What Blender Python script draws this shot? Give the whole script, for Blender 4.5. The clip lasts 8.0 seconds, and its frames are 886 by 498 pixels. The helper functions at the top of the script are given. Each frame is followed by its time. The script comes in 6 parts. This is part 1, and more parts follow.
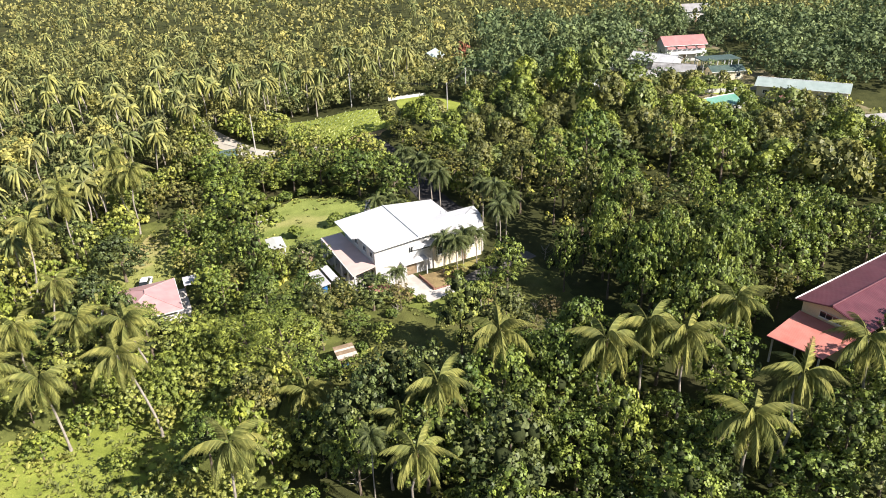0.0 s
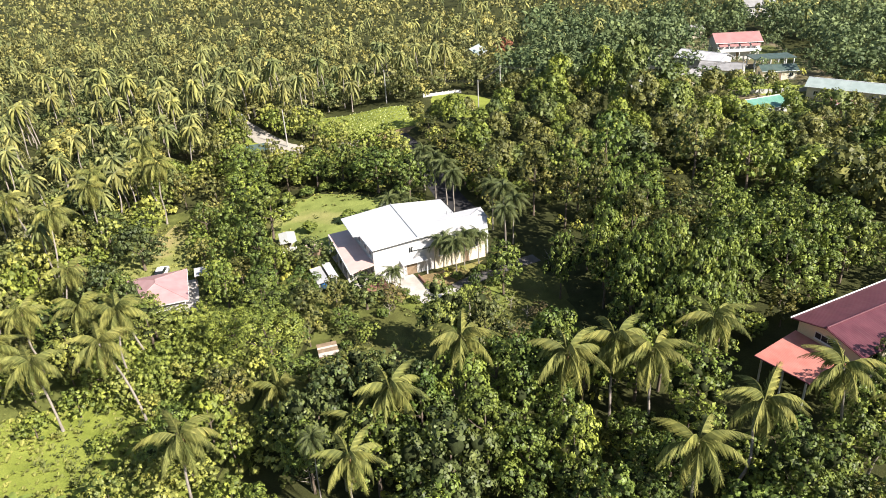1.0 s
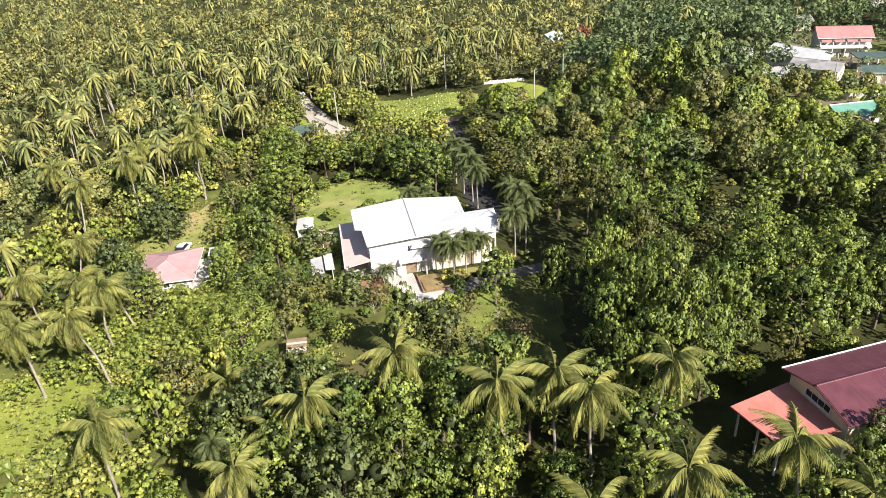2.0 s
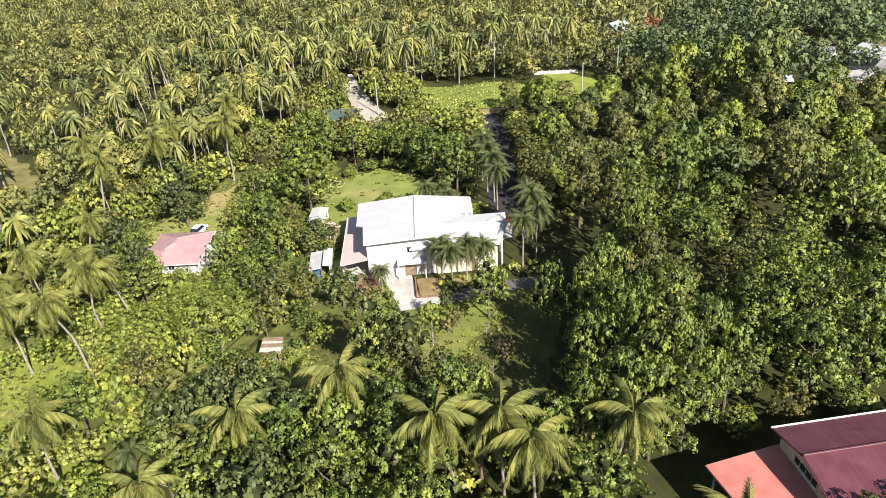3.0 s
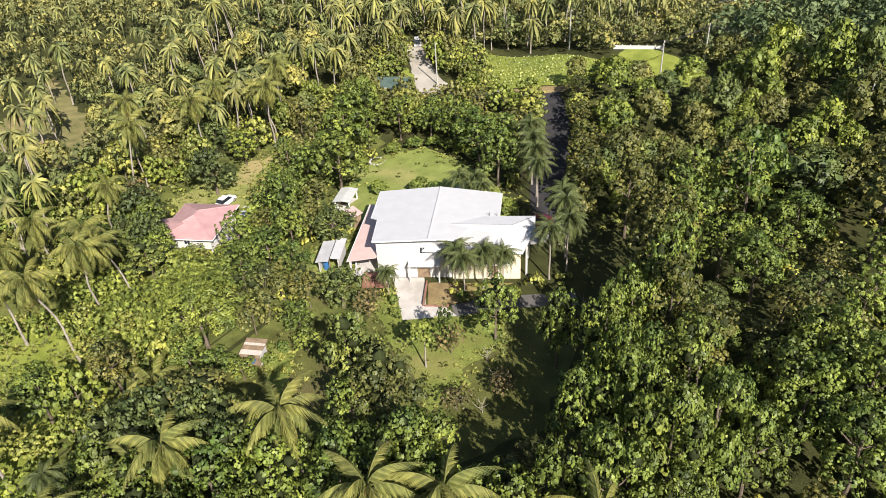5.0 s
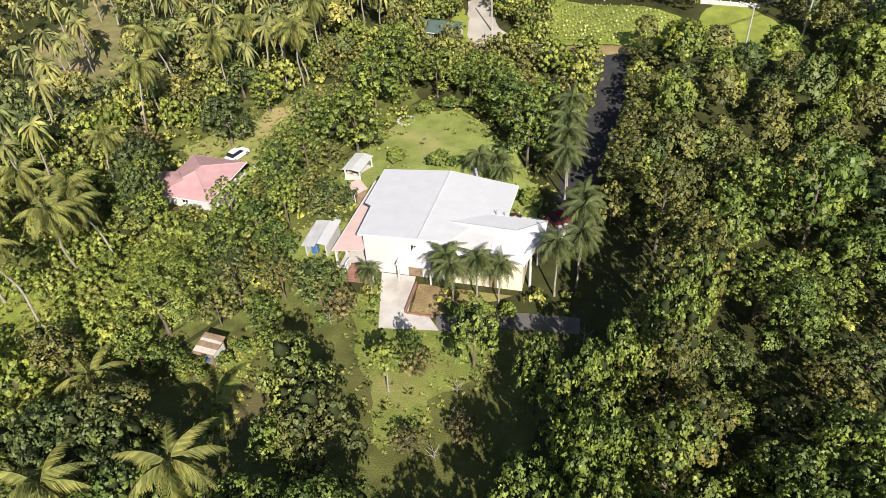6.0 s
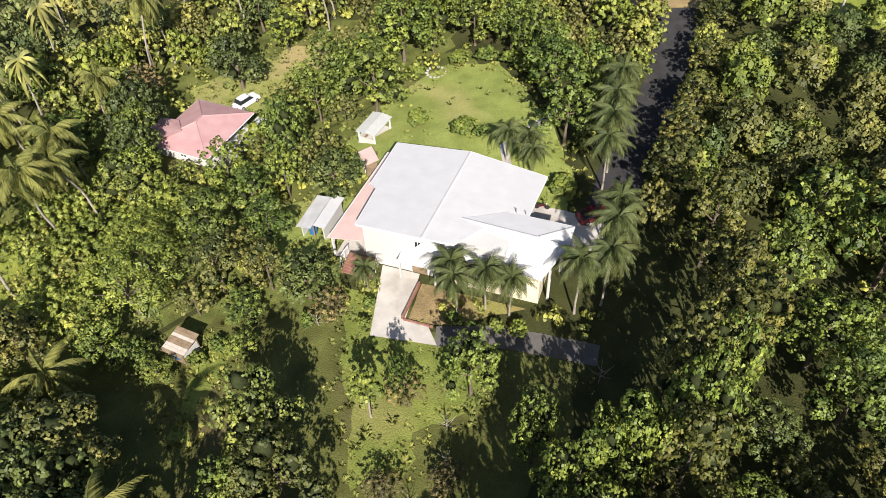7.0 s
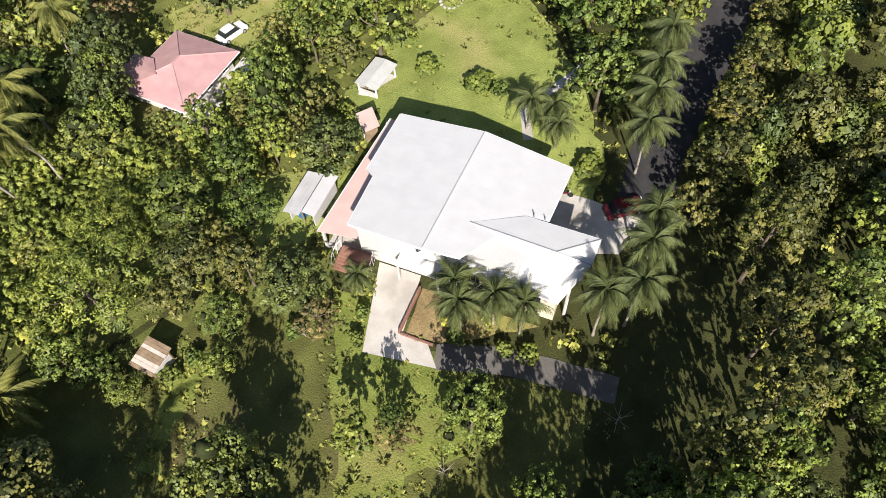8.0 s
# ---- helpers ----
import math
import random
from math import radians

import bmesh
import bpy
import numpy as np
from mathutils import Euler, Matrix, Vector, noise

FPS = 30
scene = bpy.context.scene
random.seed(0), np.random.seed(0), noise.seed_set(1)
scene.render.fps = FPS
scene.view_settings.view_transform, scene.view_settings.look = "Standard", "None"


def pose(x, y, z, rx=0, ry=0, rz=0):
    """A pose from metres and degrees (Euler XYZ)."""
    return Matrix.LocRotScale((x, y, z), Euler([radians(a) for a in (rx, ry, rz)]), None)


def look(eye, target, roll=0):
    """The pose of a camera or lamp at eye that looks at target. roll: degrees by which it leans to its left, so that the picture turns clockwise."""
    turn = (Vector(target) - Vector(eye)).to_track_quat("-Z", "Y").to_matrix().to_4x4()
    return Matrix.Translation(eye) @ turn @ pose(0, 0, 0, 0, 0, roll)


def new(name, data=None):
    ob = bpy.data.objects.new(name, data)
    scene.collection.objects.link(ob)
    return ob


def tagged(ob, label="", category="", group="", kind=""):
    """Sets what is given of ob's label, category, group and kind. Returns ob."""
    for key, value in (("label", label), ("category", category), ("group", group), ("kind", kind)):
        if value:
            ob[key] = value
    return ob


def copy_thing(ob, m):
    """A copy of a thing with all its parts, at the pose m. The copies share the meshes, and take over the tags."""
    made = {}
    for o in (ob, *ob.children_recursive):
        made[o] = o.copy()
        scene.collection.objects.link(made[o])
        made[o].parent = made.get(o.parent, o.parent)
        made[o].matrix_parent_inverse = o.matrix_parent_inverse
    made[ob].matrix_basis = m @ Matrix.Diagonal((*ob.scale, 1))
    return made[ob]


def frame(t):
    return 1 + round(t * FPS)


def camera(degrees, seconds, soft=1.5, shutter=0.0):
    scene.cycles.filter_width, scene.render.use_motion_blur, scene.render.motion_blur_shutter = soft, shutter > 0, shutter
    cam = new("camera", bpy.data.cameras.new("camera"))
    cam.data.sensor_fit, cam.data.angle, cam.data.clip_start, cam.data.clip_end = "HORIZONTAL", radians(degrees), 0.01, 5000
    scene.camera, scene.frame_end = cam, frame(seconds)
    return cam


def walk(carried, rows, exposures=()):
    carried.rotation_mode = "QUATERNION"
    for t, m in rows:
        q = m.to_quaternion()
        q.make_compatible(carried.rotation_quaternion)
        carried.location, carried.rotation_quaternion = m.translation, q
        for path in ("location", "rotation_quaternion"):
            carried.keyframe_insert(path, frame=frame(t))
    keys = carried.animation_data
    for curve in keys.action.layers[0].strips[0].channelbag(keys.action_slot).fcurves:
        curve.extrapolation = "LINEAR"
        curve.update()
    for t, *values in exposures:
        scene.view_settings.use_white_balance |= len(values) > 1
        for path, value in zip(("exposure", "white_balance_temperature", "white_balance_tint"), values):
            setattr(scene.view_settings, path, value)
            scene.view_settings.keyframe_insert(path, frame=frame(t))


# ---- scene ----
cam = camera(64.2, 8.0, 0.9)
METRES, EYE, TILT, LEAN, TURN = 115.0, 55.8, -27.0, 2.0, 0.0
ROWS = [
    (0.0, 0.0, 0.0, 0.0, 0.0, 0.0, -0.0),
    (0.5, 0.0407, 0.0, 0.0016, 2.37, -0.11, -0.71),
    (1.0, 0.1003, 0.0083, 0.014, 5.87, -0.72, -1.96),
    (1.5, 0.1756, 0.0311, 0.0327, 10.43, -1.77, -3.87),
    (3.0, 0.3286, 0.1562, 0.0996, 22.58, -5.9, -9.79),
    (3.5, 0.3347, 0.1662, 0.1048, 23.34, -6.19, -10.02),
    (4.0, 0.3402, 0.175, 0.1107, 24.01, -6.56, -10.37),
    (4.5, 0.3619, 0.2185, 0.1289, 27.03, -8.25, -11.76),
    (6.0, 0.3645, 0.4299, 0.2558, 40.27, -20.69, -16.96),
    (6.5, 0.3363, 0.4899, 0.2852, 43.77, -25.36, -18.27),
    (7.0, 0.3016, 0.5365, 0.305, 46.06, -29.72, -19.22),
    (7.5, 0.2617, 0.5766, 0.323, 47.48, -34.23, -19.88),
    (8.0, 0.1955, 0.6234, 0.3559, 48.35, -41.54, -20.11),
]
walk(cam, [(t, pose(0, 0, EYE, TILT, LEAN, TURN) @ pose(METRES * x, METRES * y, METRES * z, 90 + pitch, roll, yaw)) for t, x, y, z, yaw, pitch, roll in ROWS],
     [(0.0, 1.13), (1.5, 1.12), (3.0, 1.0), (4.5, 0.9), (6.0, 0.76), (8.0, 0.82)])

# ---- daylight: afternoon sun, clear hazy sky ----
SUN_TO = Vector((0.84, -0.545, 0.755)).normalized()
world = bpy.data.worlds.new("world")
scene.world = world
world.use_nodes = True
wn = world.node_tree
sky = wn.nodes.new("ShaderNodeTexSky")
sky.sky_type = "NISHITA"
sky.sun_disc = False
sky.sun_elevation = math.asin(SUN_TO.z)
sky.sun_rotation = math.atan2(SUN_TO.x, SUN_TO.y)
wn.nodes["Background"].inputs["Strength"].default_value = 0.066
wn.links.new(sky.outputs[0], wn.nodes["Background"].inputs["Color"])
sun = new("sun", bpy.data.lights.new("sun", "SUN"))
sun.data.energy = 5.0
sun.data.angle = radians(0.5)
sun.data.color = (1.0, 0.925, 0.84)
sun.matrix_world = look(SUN_TO * 300, (0, 0, 0))


# ---- materials ----
def material(name, rough=0.7, spec=0.3, metal=0.0):
    m = bpy.data.materials.new(name)
    m.use_nodes = True
    b = m.node_tree.nodes["Principled BSDF"]
    b.inputs["Roughness"].default_value = rough
    b.inputs["Specular IOR Level"].default_value = spec
    b.inputs["Metallic"].default_value = metal
    return m, m.node_tree, b


def node(nt, kind, **values):
    n = nt.nodes.new(kind)
    for key, value in values.items():
        n.inputs[key.replace("_", " ")].default_value = value
    return n


def ramp(nt, fac, stops):
    r = nt.nodes.new("ShaderNodeValToRGB")
    while len(r.color_ramp.elements) < len(stops):
        r.color_ramp.elements.new(0.5)
    for e, (p, c) in zip(r.color_ramp.elements, stops):
        e.position, e.color = p, (*c, 1)
    nt.links.new(fac, r.inputs[0])
    return r.outputs[0]


def mix(nt, fac, a, b, blend="MIX"):
    n = nt.nodes.new("ShaderNodeMix")
    n.data_type, n.blend_type = "RGBA", blend
    for socket, value in ((n.inputs["Factor"], fac), (n.inputs["A"], a), (n.inputs["B"], b)):
        if isinstance(value, (int, float)):
            socket.default_value = value
        elif isinstance(value, tuple):
            socket.default_value = (*value, 1)
        else:
            nt.links.new(value, socket)
    return n.outputs["Result"]


def coords(nt, kind="Object"):
    return nt.nodes.new("ShaderNodeTexCoord").outputs[kind]


def noisy(nt, co, scale, detail=4.0):
    n = node(nt, "ShaderNodeTexNoise", Scale=scale, Detail=detail)
    nt.links.new(co, n.inputs["Vector"])
    return n.outputs["Fac"]


def bump(nt, b, height, strength=0.4, distance=0.05):
    n = node(nt, "ShaderNodeBump", Strength=strength, Distance=distance)
    nt.links.new(height, n.inputs["Height"])
    nt.links.new(n.outputs[0], b.inputs["Normal"])


def surface(name, dark, light, scale=1.5, fine=14.0, rough=0.75, spec=0.3, relief=0.3, stain=None, metal=0.0):
    """A plain surface with broad stains and fine grain."""
    m, nt, b = material(name, rough, spec, metal)
    co = coords(nt)
    c = ramp(nt, noisy(nt, co, scale), [(0.3, dark), (0.7, light)])
    f = noisy(nt, co, fine)
    c = mix(nt, 0.35, c, ramp(nt, f, [(0.3, tuple(v * 0.7 for v in dark)), (0.7, light)]))
    if stain:
        c = mix(nt, ramp(nt, noisy(nt, co, scale * 0.45, 8.0), [(0.52, (0, 0, 0)), (0.7, (0.7, 0.7, 0.7))]), c, stain)
    nt.links.new(c, b.inputs["Base Color"])
    bump(nt, b, f, relief)
    return m


def foliage(name, deep, fresh, tone=0.5, rough=0.5, gloss=0.32, thin=0.16, spread=1.28):
    """Leaves: every tree has its own tone, every leaf its own shade, with some light coming through."""
    m, nt, b = material(name, rough, gloss)
    leaf = nt.nodes.new("ShaderNodeNewGeometry").outputs["Random Per Island"]
    tree = nt.nodes.new("ShaderNodeObjectInfo").outputs["Random"]
    c = ramp(nt, leaf, [(0.0, tuple(0.68 * p + 0.32 * q for p, q in zip(deep, fresh))), (0.6, fresh), (1.0, tuple(min(1, v * spread) for v in fresh))])
    warm = ramp(nt, tree, [(0.0, (0.6, 0.7, 0.58)), (0.3, (1.0, 1.02, 0.9)), (0.55, (1.2, 1.18, 0.9)), (0.8, (1.1, 1.03, 0.85)), (1.0, (0.68, 0.7, 0.66))])
    c = mix(nt, tone, c, mix(nt, 1.0, c, warm, "MULTIPLY"))
    patch = ramp(nt, noisy(nt, coords(nt), 0.55, 3.0), [(0.36, (0.56, 0.6, 0.62)), (0.62, (1.28, 1.22, 1.12))])
    c = mix(nt, 1.0, c, patch, "MULTIPLY")
    stand = ramp(nt, noisy(nt, coords(nt), 0.13, 2.0), [(0.36, (0.58, 0.66, 0.66)), (0.5, (1.0, 1.0, 1.0)), (0.64, (1.3, 1.25, 1.1))])
    c = mix(nt, 0.85, c, mix(nt, 1.0, c, stand, "MULTIPLY"))
    nt.links.new(c, b.inputs["Base Color"])
    t = nt.nodes.new("ShaderNodeBsdfTranslucent")
    nt.links.new(c, t.inputs["Color"])
    s = nt.nodes.new("ShaderNodeMixShader")
    s.inputs[0].default_value = thin
    nt.links.new(b.outputs[0], s.inputs[1])
    nt.links.new(t.outputs[0], s.inputs[2])
    nt.links.new(s.outputs[0], nt.nodes["Material Output"].inputs["Surface"])
    return m


def metal_roof(name, dark, light, rib=0.25, stain=(0.3, 0.2, 0.15), rough=0.45, across="X", relief=0.1):
    """Painted ribbed roofing sheet: ribs run down the slope (local Y), sheets lap across."""
    m, nt, b = material(name, rough, 0.4)
    co = coords(nt)
    c = ramp(nt, noisy(nt, co, 0.6, 5.0), [(0.3, dark), (0.7, light)])
    streak = nt.nodes.new("ShaderNodeMapping")
    streak.inputs["Scale"].default_value = (3.0, 0.25, 0.25) if across == "X" else (0.25, 3.0, 0.25)
    nt.links.new(co, streak.inputs["Vector"])
    s = noisy(nt, streak.outputs[0], 1.2, 6.0)
    c = mix(nt, ramp(nt, s, [(0.5, (0, 0, 0)), (0.8, (0.5, 0.5, 0.5))]), c, stain)
    w = node(nt, "ShaderNodeTexWave", Scale=0.314 / rib, Distortion=0.0)
    w.bands_direction = across
    nt.links.new(co, w.inputs["Vector"])
    nt.links.new(c, b.inputs["Base Color"])
    bump(nt, b, w.outputs["Fac"], relief, 0.02)
    return m


def grass_material(name, dark, light, dry, dry_at=0.6):
    m, nt, b = material(name, 0.9, 0.1)
    co = coords(nt)
    c = ramp(nt, noisy(nt, co, 0.35, 6.0), [(0.3, dark), (0.7, light)])
    c = mix(nt, ramp(nt, noisy(nt, co, 0.09, 5.0), [(dry_at, (0, 0, 0)), (dry_at + 0.15, (1, 1, 1))]), c, dry)
    f = noisy(nt, co, 6.0, 6.0)
    c = mix(nt, 0.5, c, mix(nt, 1.0, c, ramp(nt, f, [(0.3, (0.5, 0.5, 0.5)), (0.7, (1.35, 1.3, 1.2))]), "MULTIPLY"))
    nt.links.new(c, b.inputs["Base Color"])
    bump(nt, b, f, 0.8, 0.12)
    return m


LEAF = foliage("leaf_green", (0.06, 0.083, 0.023), (0.19, 0.242, 0.061), 0.9)
LEAF_LIGHT = foliage("leaf_light", (0.128, 0.143, 0.038), (0.295, 0.315, 0.088), 0.7)
LEAF_DARK = foliage("leaf_dark", (0.056, 0.075, 0.028), (0.131, 0.165, 0.060), 0.7)
LEAF_BRIGHT = foliage("leaf_bright", (0.109, 0.138, 0.028), (0.228, 0.272, 0.058), 0.35)
LEAF_OLIVE = foliage("leaf_olive", (0.087, 0.09, 0.03), (0.202, 0.2, 0.068), 0.6)
LEAF_BROWN = foliage("leaf_olive_brown", (0.072, 0.074, 0.024), (0.178, 0.174, 0.053), 0.6)
LEAF_FINE = foliage("leaf_feathery", (0.125, 0.158, 0.034), (0.25, 0.293, 0.064), 0.3)
LEAF_DRY = foliage("leaf_dry", (0.110, 0.091, 0.042), (0.223, 0.179, 0.082), 0.4)
FROND = foliage("palm_frond", (0.085, 0.1, 0.03), (0.215, 0.22, 0.075), 0.6, 0.65, 0.12, 0.22)
FROND_FAR = foliage("plantation_frond", (0.085, 0.098, 0.038), (0.22, 0.228, 0.098), 0.9, 0.6, 0.2, 0.2, 1.4)
# leaves of the far woods: lighter, bluer colours that paint in distance haze
HAZE_GREEN = foliage("far_green_leaf", (0.125, 0.145, 0.06), (0.235, 0.26, 0.105), 0.5, 0.6, 0.2, 0.2, 1.2)
HAZE_EAST = foliage("far_dark_leaf", (0.095, 0.125, 0.062), (0.185, 0.228, 0.112), 0.5, 0.6, 0.2, 0.2, 1.25)
HAZE_OLIVE = foliage("far_olive_leaf", (0.15, 0.15, 0.064), (0.275, 0.265, 0.115), 0.5, 0.6, 0.2, 0.2, 1.2)
HAZE_LIGHT = foliage("far_light_leaf", (0.165, 0.168, 0.066), (0.295, 0.29, 0.115), 0.5, 0.6, 0.2, 0.2, 1.2)
FROND_DRY = foliage("palm_frond_dry", (0.18, 0.11, 0.055), (0.34, 0.22, 0.11), 0.3, 0.7, 0.2)
FROND_GARDEN = foliage("garden_palm_frond", (0.036, 0.05, 0.02), (0.1, 0.12, 0.046), 0.4, 0.6, 0.2)
GRASS_BLADE = foliage("grass_blade", (0.13, 0.15, 0.04), (0.24, 0.25, 0.075), 0.2, 0.7, 0.2)
LEAF_RED = foliage("red_leaf", (0.168, 0.069, 0.041), (0.330, 0.126, 0.087), 0.3)
CROP = foliage("crop_leaf", (0.24, 0.29, 0.10), (0.46, 0.50, 0.24), 0.2)
PALE_ROOF = metal_roof("pale_grey_green_roof", (0.27, 0.33, 0.31), (0.36, 0.42, 0.4), 0.3, (0.26, 0.28, 0.25))
BANANA = foliage("banana_leaf", (0.12, 0.16, 0.035), (0.24, 0.30, 0.07), 0.4, 0.4, 0.5)
# inner shade of the crowns, given as a dark twig colour
INNER_SHADE = surface("shaded_twigs", (0.022, 0.028, 0.012), (0.045, 0.055, 0.022), 2.0, 9.0, 0.9, 0.05, 0.8)
BARK = surface("bark", (0.10, 0.075, 0.055), (0.22, 0.18, 0.14), 3.0, 20.0, 0.9, 0.1, 0.6)
PALM_BARK = surface("palm_bark", (0.22, 0.19, 0.16), (0.40, 0.36, 0.31), 2.0, 18.0, 0.85, 0.15, 0.5)
# ground of the woods, its colour kept dark to stand for tree shade
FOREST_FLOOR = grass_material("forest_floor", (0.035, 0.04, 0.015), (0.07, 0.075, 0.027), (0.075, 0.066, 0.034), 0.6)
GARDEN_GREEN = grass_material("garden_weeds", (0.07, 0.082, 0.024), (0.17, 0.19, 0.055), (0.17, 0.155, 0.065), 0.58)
# clearing grass with the trees' shade mixed into its colour
GRASS_SHADE = grass_material("rough_grass", (0.07, 0.075, 0.024), (0.135, 0.145, 0.044), (0.12, 0.1, 0.048), 0.56)
LAWN = grass_material("lawn_grass", (0.195, 0.238, 0.062), (0.295, 0.342, 0.097), (0.37, 0.355, 0.135), 0.56)
FRONT_GRASS = grass_material("front_grass", (0.13, 0.16, 0.038), (0.215, 0.25, 0.062), (0.25, 0.235, 0.085), 0.57)
MEADOW = grass_material("meadow_grass", (0.18, 0.22, 0.04), (0.29, 0.33, 0.07), (0.32, 0.31, 0.1), 0.6)
YARD = grass_material("yard_ground", (0.2, 0.22, 0.07), (0.3, 0.31, 0.10), (0.38, 0.31, 0.15), 0.52)
DIRT = grass_material("village_dirt", (0.14, 0.12, 0.07), (0.25, 0.21, 0.14), (0.13, 0.15, 0.05), 0.45)
DRY_FIELD = grass_material("dry_field", (0.14, 0.14, 0.055), (0.27, 0.24, 0.11), (0.34, 0.25, 0.14), 0.55)
CONCRETE = surface("concrete", (0.42, 0.39, 0.36), (0.6, 0.57, 0.53), 0.6, 10.0, 0.85, 0.2, 0.2, (0.3, 0.27, 0.23))
ASPHALT = surface("asphalt", (0.03, 0.029, 0.031), (0.056, 0.054, 0.057), 0.7, 20.0, 0.9, 0.15, 0.4, (0.075, 0.065, 0.055))
# stained concrete of the east driveway, its colour lowered to imitate shade
SHADE_CONCRETE = surface("old_concrete", (0.09, 0.083, 0.076), (0.16, 0.15, 0.14), 0.7, 12.0, 0.9, 0.2, 0.3, (0.12, 0.1, 0.08))
GRAVEL = surface("gravel_road", (0.34, 0.31, 0.26), (0.52, 0.48, 0.42), 0.3, 8.0, 0.95, 0.1, 0.5, (0.28, 0.25, 0.2))
WHITE_ROOF = metal_roof("white_roof_sheet", (0.475, 0.475, 0.485), (0.525, 0.525, 0.535), 0.3, (0.44, 0.44, 0.45), 0.45, "Y")
PINK_ROOF = metal_roof("faded_red_roof_sheet", (0.56, 0.4, 0.365), (0.64, 0.47, 0.43), 0.25, (0.6, 0.48, 0.43), 0.5, "Y")
ROSE_ROOF = metal_roof("rose_roof_sheet", (0.415, 0.238, 0.242), (0.5, 0.31, 0.31), 0.25, (0.47, 0.33, 0.31))
MAROON_ROOF = metal_roof("maroon_roof_sheet", (0.088, 0.026, 0.036), (0.128, 0.042, 0.054), 0.3, (0.14, 0.07, 0.075), 0.5, "X", 0.45)
DUSKY_ROOF = metal_roof("faded_dusky_red_roof", (0.33, 0.16, 0.155), (0.4, 0.21, 0.2), 0.22, (0.32, 0.2, 0.18))
RED_ROOF = metal_roof("salmon_red_roof_sheet", (0.46, 0.16, 0.13), (0.56, 0.23, 0.19), 0.22, (0.42, 0.24, 0.2), 0.5, "X", 0.4)
GREEN_ROOF = metal_roof("pale_green_roof_sheet", (0.09, 0.24, 0.18), (0.15, 0.31, 0.24), 0.3, (0.25, 0.32, 0.28))
TIN_ROOF = metal_roof("weathered_tin_roof", (0.24, 0.235, 0.23), (0.36, 0.35, 0.35), 0.2, (0.22, 0.16, 0.12))
DARK_ROOF = metal_roof("dark_green_roof_sheet", (0.05, 0.08, 0.07), (0.09, 0.13, 0.11), 0.25, (0.12, 0.11, 0.09))
PALE_TIN = metal_roof("bleached_tin_roof", (0.42, 0.42, 0.43), (0.54, 0.54, 0.55), 0.25, (0.36, 0.33, 0.31))
WALL_WHITE = surface("white_painted_wall", (0.5, 0.49, 0.48), (0.58, 0.57, 0.56), 0.5, 9.0, 0.7, 0.3, 0.15, (0.55, 0.53, 0.48))
WALL_CREAM = surface("cream_painted_wall", (0.66, 0.58, 0.42), (0.78, 0.7, 0.54), 0.5, 9.0, 0.75, 0.25, 0.15, (0.52, 0.46, 0.36))
TRIM_WHITE = surface("white_trim", (0.7, 0.7, 0.69), (0.82, 0.82, 0.81), 2.0, 12.0, 0.5, 0.4, 0.1)
BRICK_RED = surface("red_masonry", (0.2, 0.095, 0.07), (0.31, 0.17, 0.13), 1.0, 10.0, 0.85, 0.2, 0.3)
WOOD = surface("weathered_wood", (0.16, 0.11, 0.07), (0.32, 0.24, 0.16), 2.0, 18.0, 0.85, 0.2, 0.4)
PLANK_PALE = surface("bleached_planks", (0.42, 0.36, 0.31), (0.62, 0.55, 0.49), 2.0, 18.0, 0.85, 0.2, 0.4)
SOIL = grass_material("garden_soil", (0.2, 0.15, 0.08), (0.34, 0.26, 0.13), (0.26, 0.25, 0.08), 0.5)
STONE_PALE = surface("pale_grey_concrete", (0.42, 0.43, 0.42), (0.56, 0.57, 0.55), 0.8, 10.0, 0.85, 0.2, 0.2, (0.34, 0.35, 0.32))
STONE = surface("garden_stone", (0.3, 0.29, 0.27), (0.5, 0.48, 0.45), 3.0, 14.0, 0.9, 0.2, 0.5)
STEEL = surface("galvanised_steel", (0.35, 0.35, 0.36), (0.5, 0.5, 0.51), 3.0, 20.0, 0.45, 0.5, 0.1, None, 0.6)
CABLE = surface("black_cable", (0.02, 0.02, 0.02), (0.04, 0.04, 0.04), 2.0, 9.0, 0.6, 0.3, 0.1)
CAR_WHITE = surface("white_car_paint", (0.74, 0.75, 0.76), (0.8, 0.81, 0.82), 0.5, 5.0, 0.25, 0.6, 0.02)
CAR_RED = surface("dark_red_car_paint", (0.085, 0.008, 0.012), (0.12, 0.012, 0.018), 0.5, 5.0, 0.25, 0.6, 0.02)
RUBBER = surface("rubber", (0.015, 0.015, 0.015), (0.03, 0.03, 0.03), 4.0, 20.0, 0.8, 0.2, 0.2)
PLASTIC_BLUE = surface("blue_plastic", (0.03, 0.12, 0.3), (0.05, 0.17, 0.4), 1.0, 9.0, 0.4, 0.4, 0.05)

GLASS, gnt, gb = material("window_glass", 0.08, 0.6)
gb.inputs["Base Color"].default_value = (0.02, 0.025, 0.03, 1)


# ---- building blocks ----
def step(a, b, x):
    t = min(1.0, max(0.0, (x - a) / (b - a)))
    return t * t * (3 - 2 * t)


def ground_z(x, y):
    """Height of the ground: falls away to the west, rises a little to the east, to the northern fields and towards the village."""
    z = -3.0 * step(-18, -44, x) * (1 - step(125, 165, y)) + 2.0 * step(150, 195, y)
    z += 3.0 * step(-42, -20, x) * step(142, 170, y) * (1 - step(25, 60, x))
    return z + 1.5 * step(20, 45, x) * (1 - step(110, 160, y)) + 2.5 * step(25, 65, x) * step(120, 190, y)


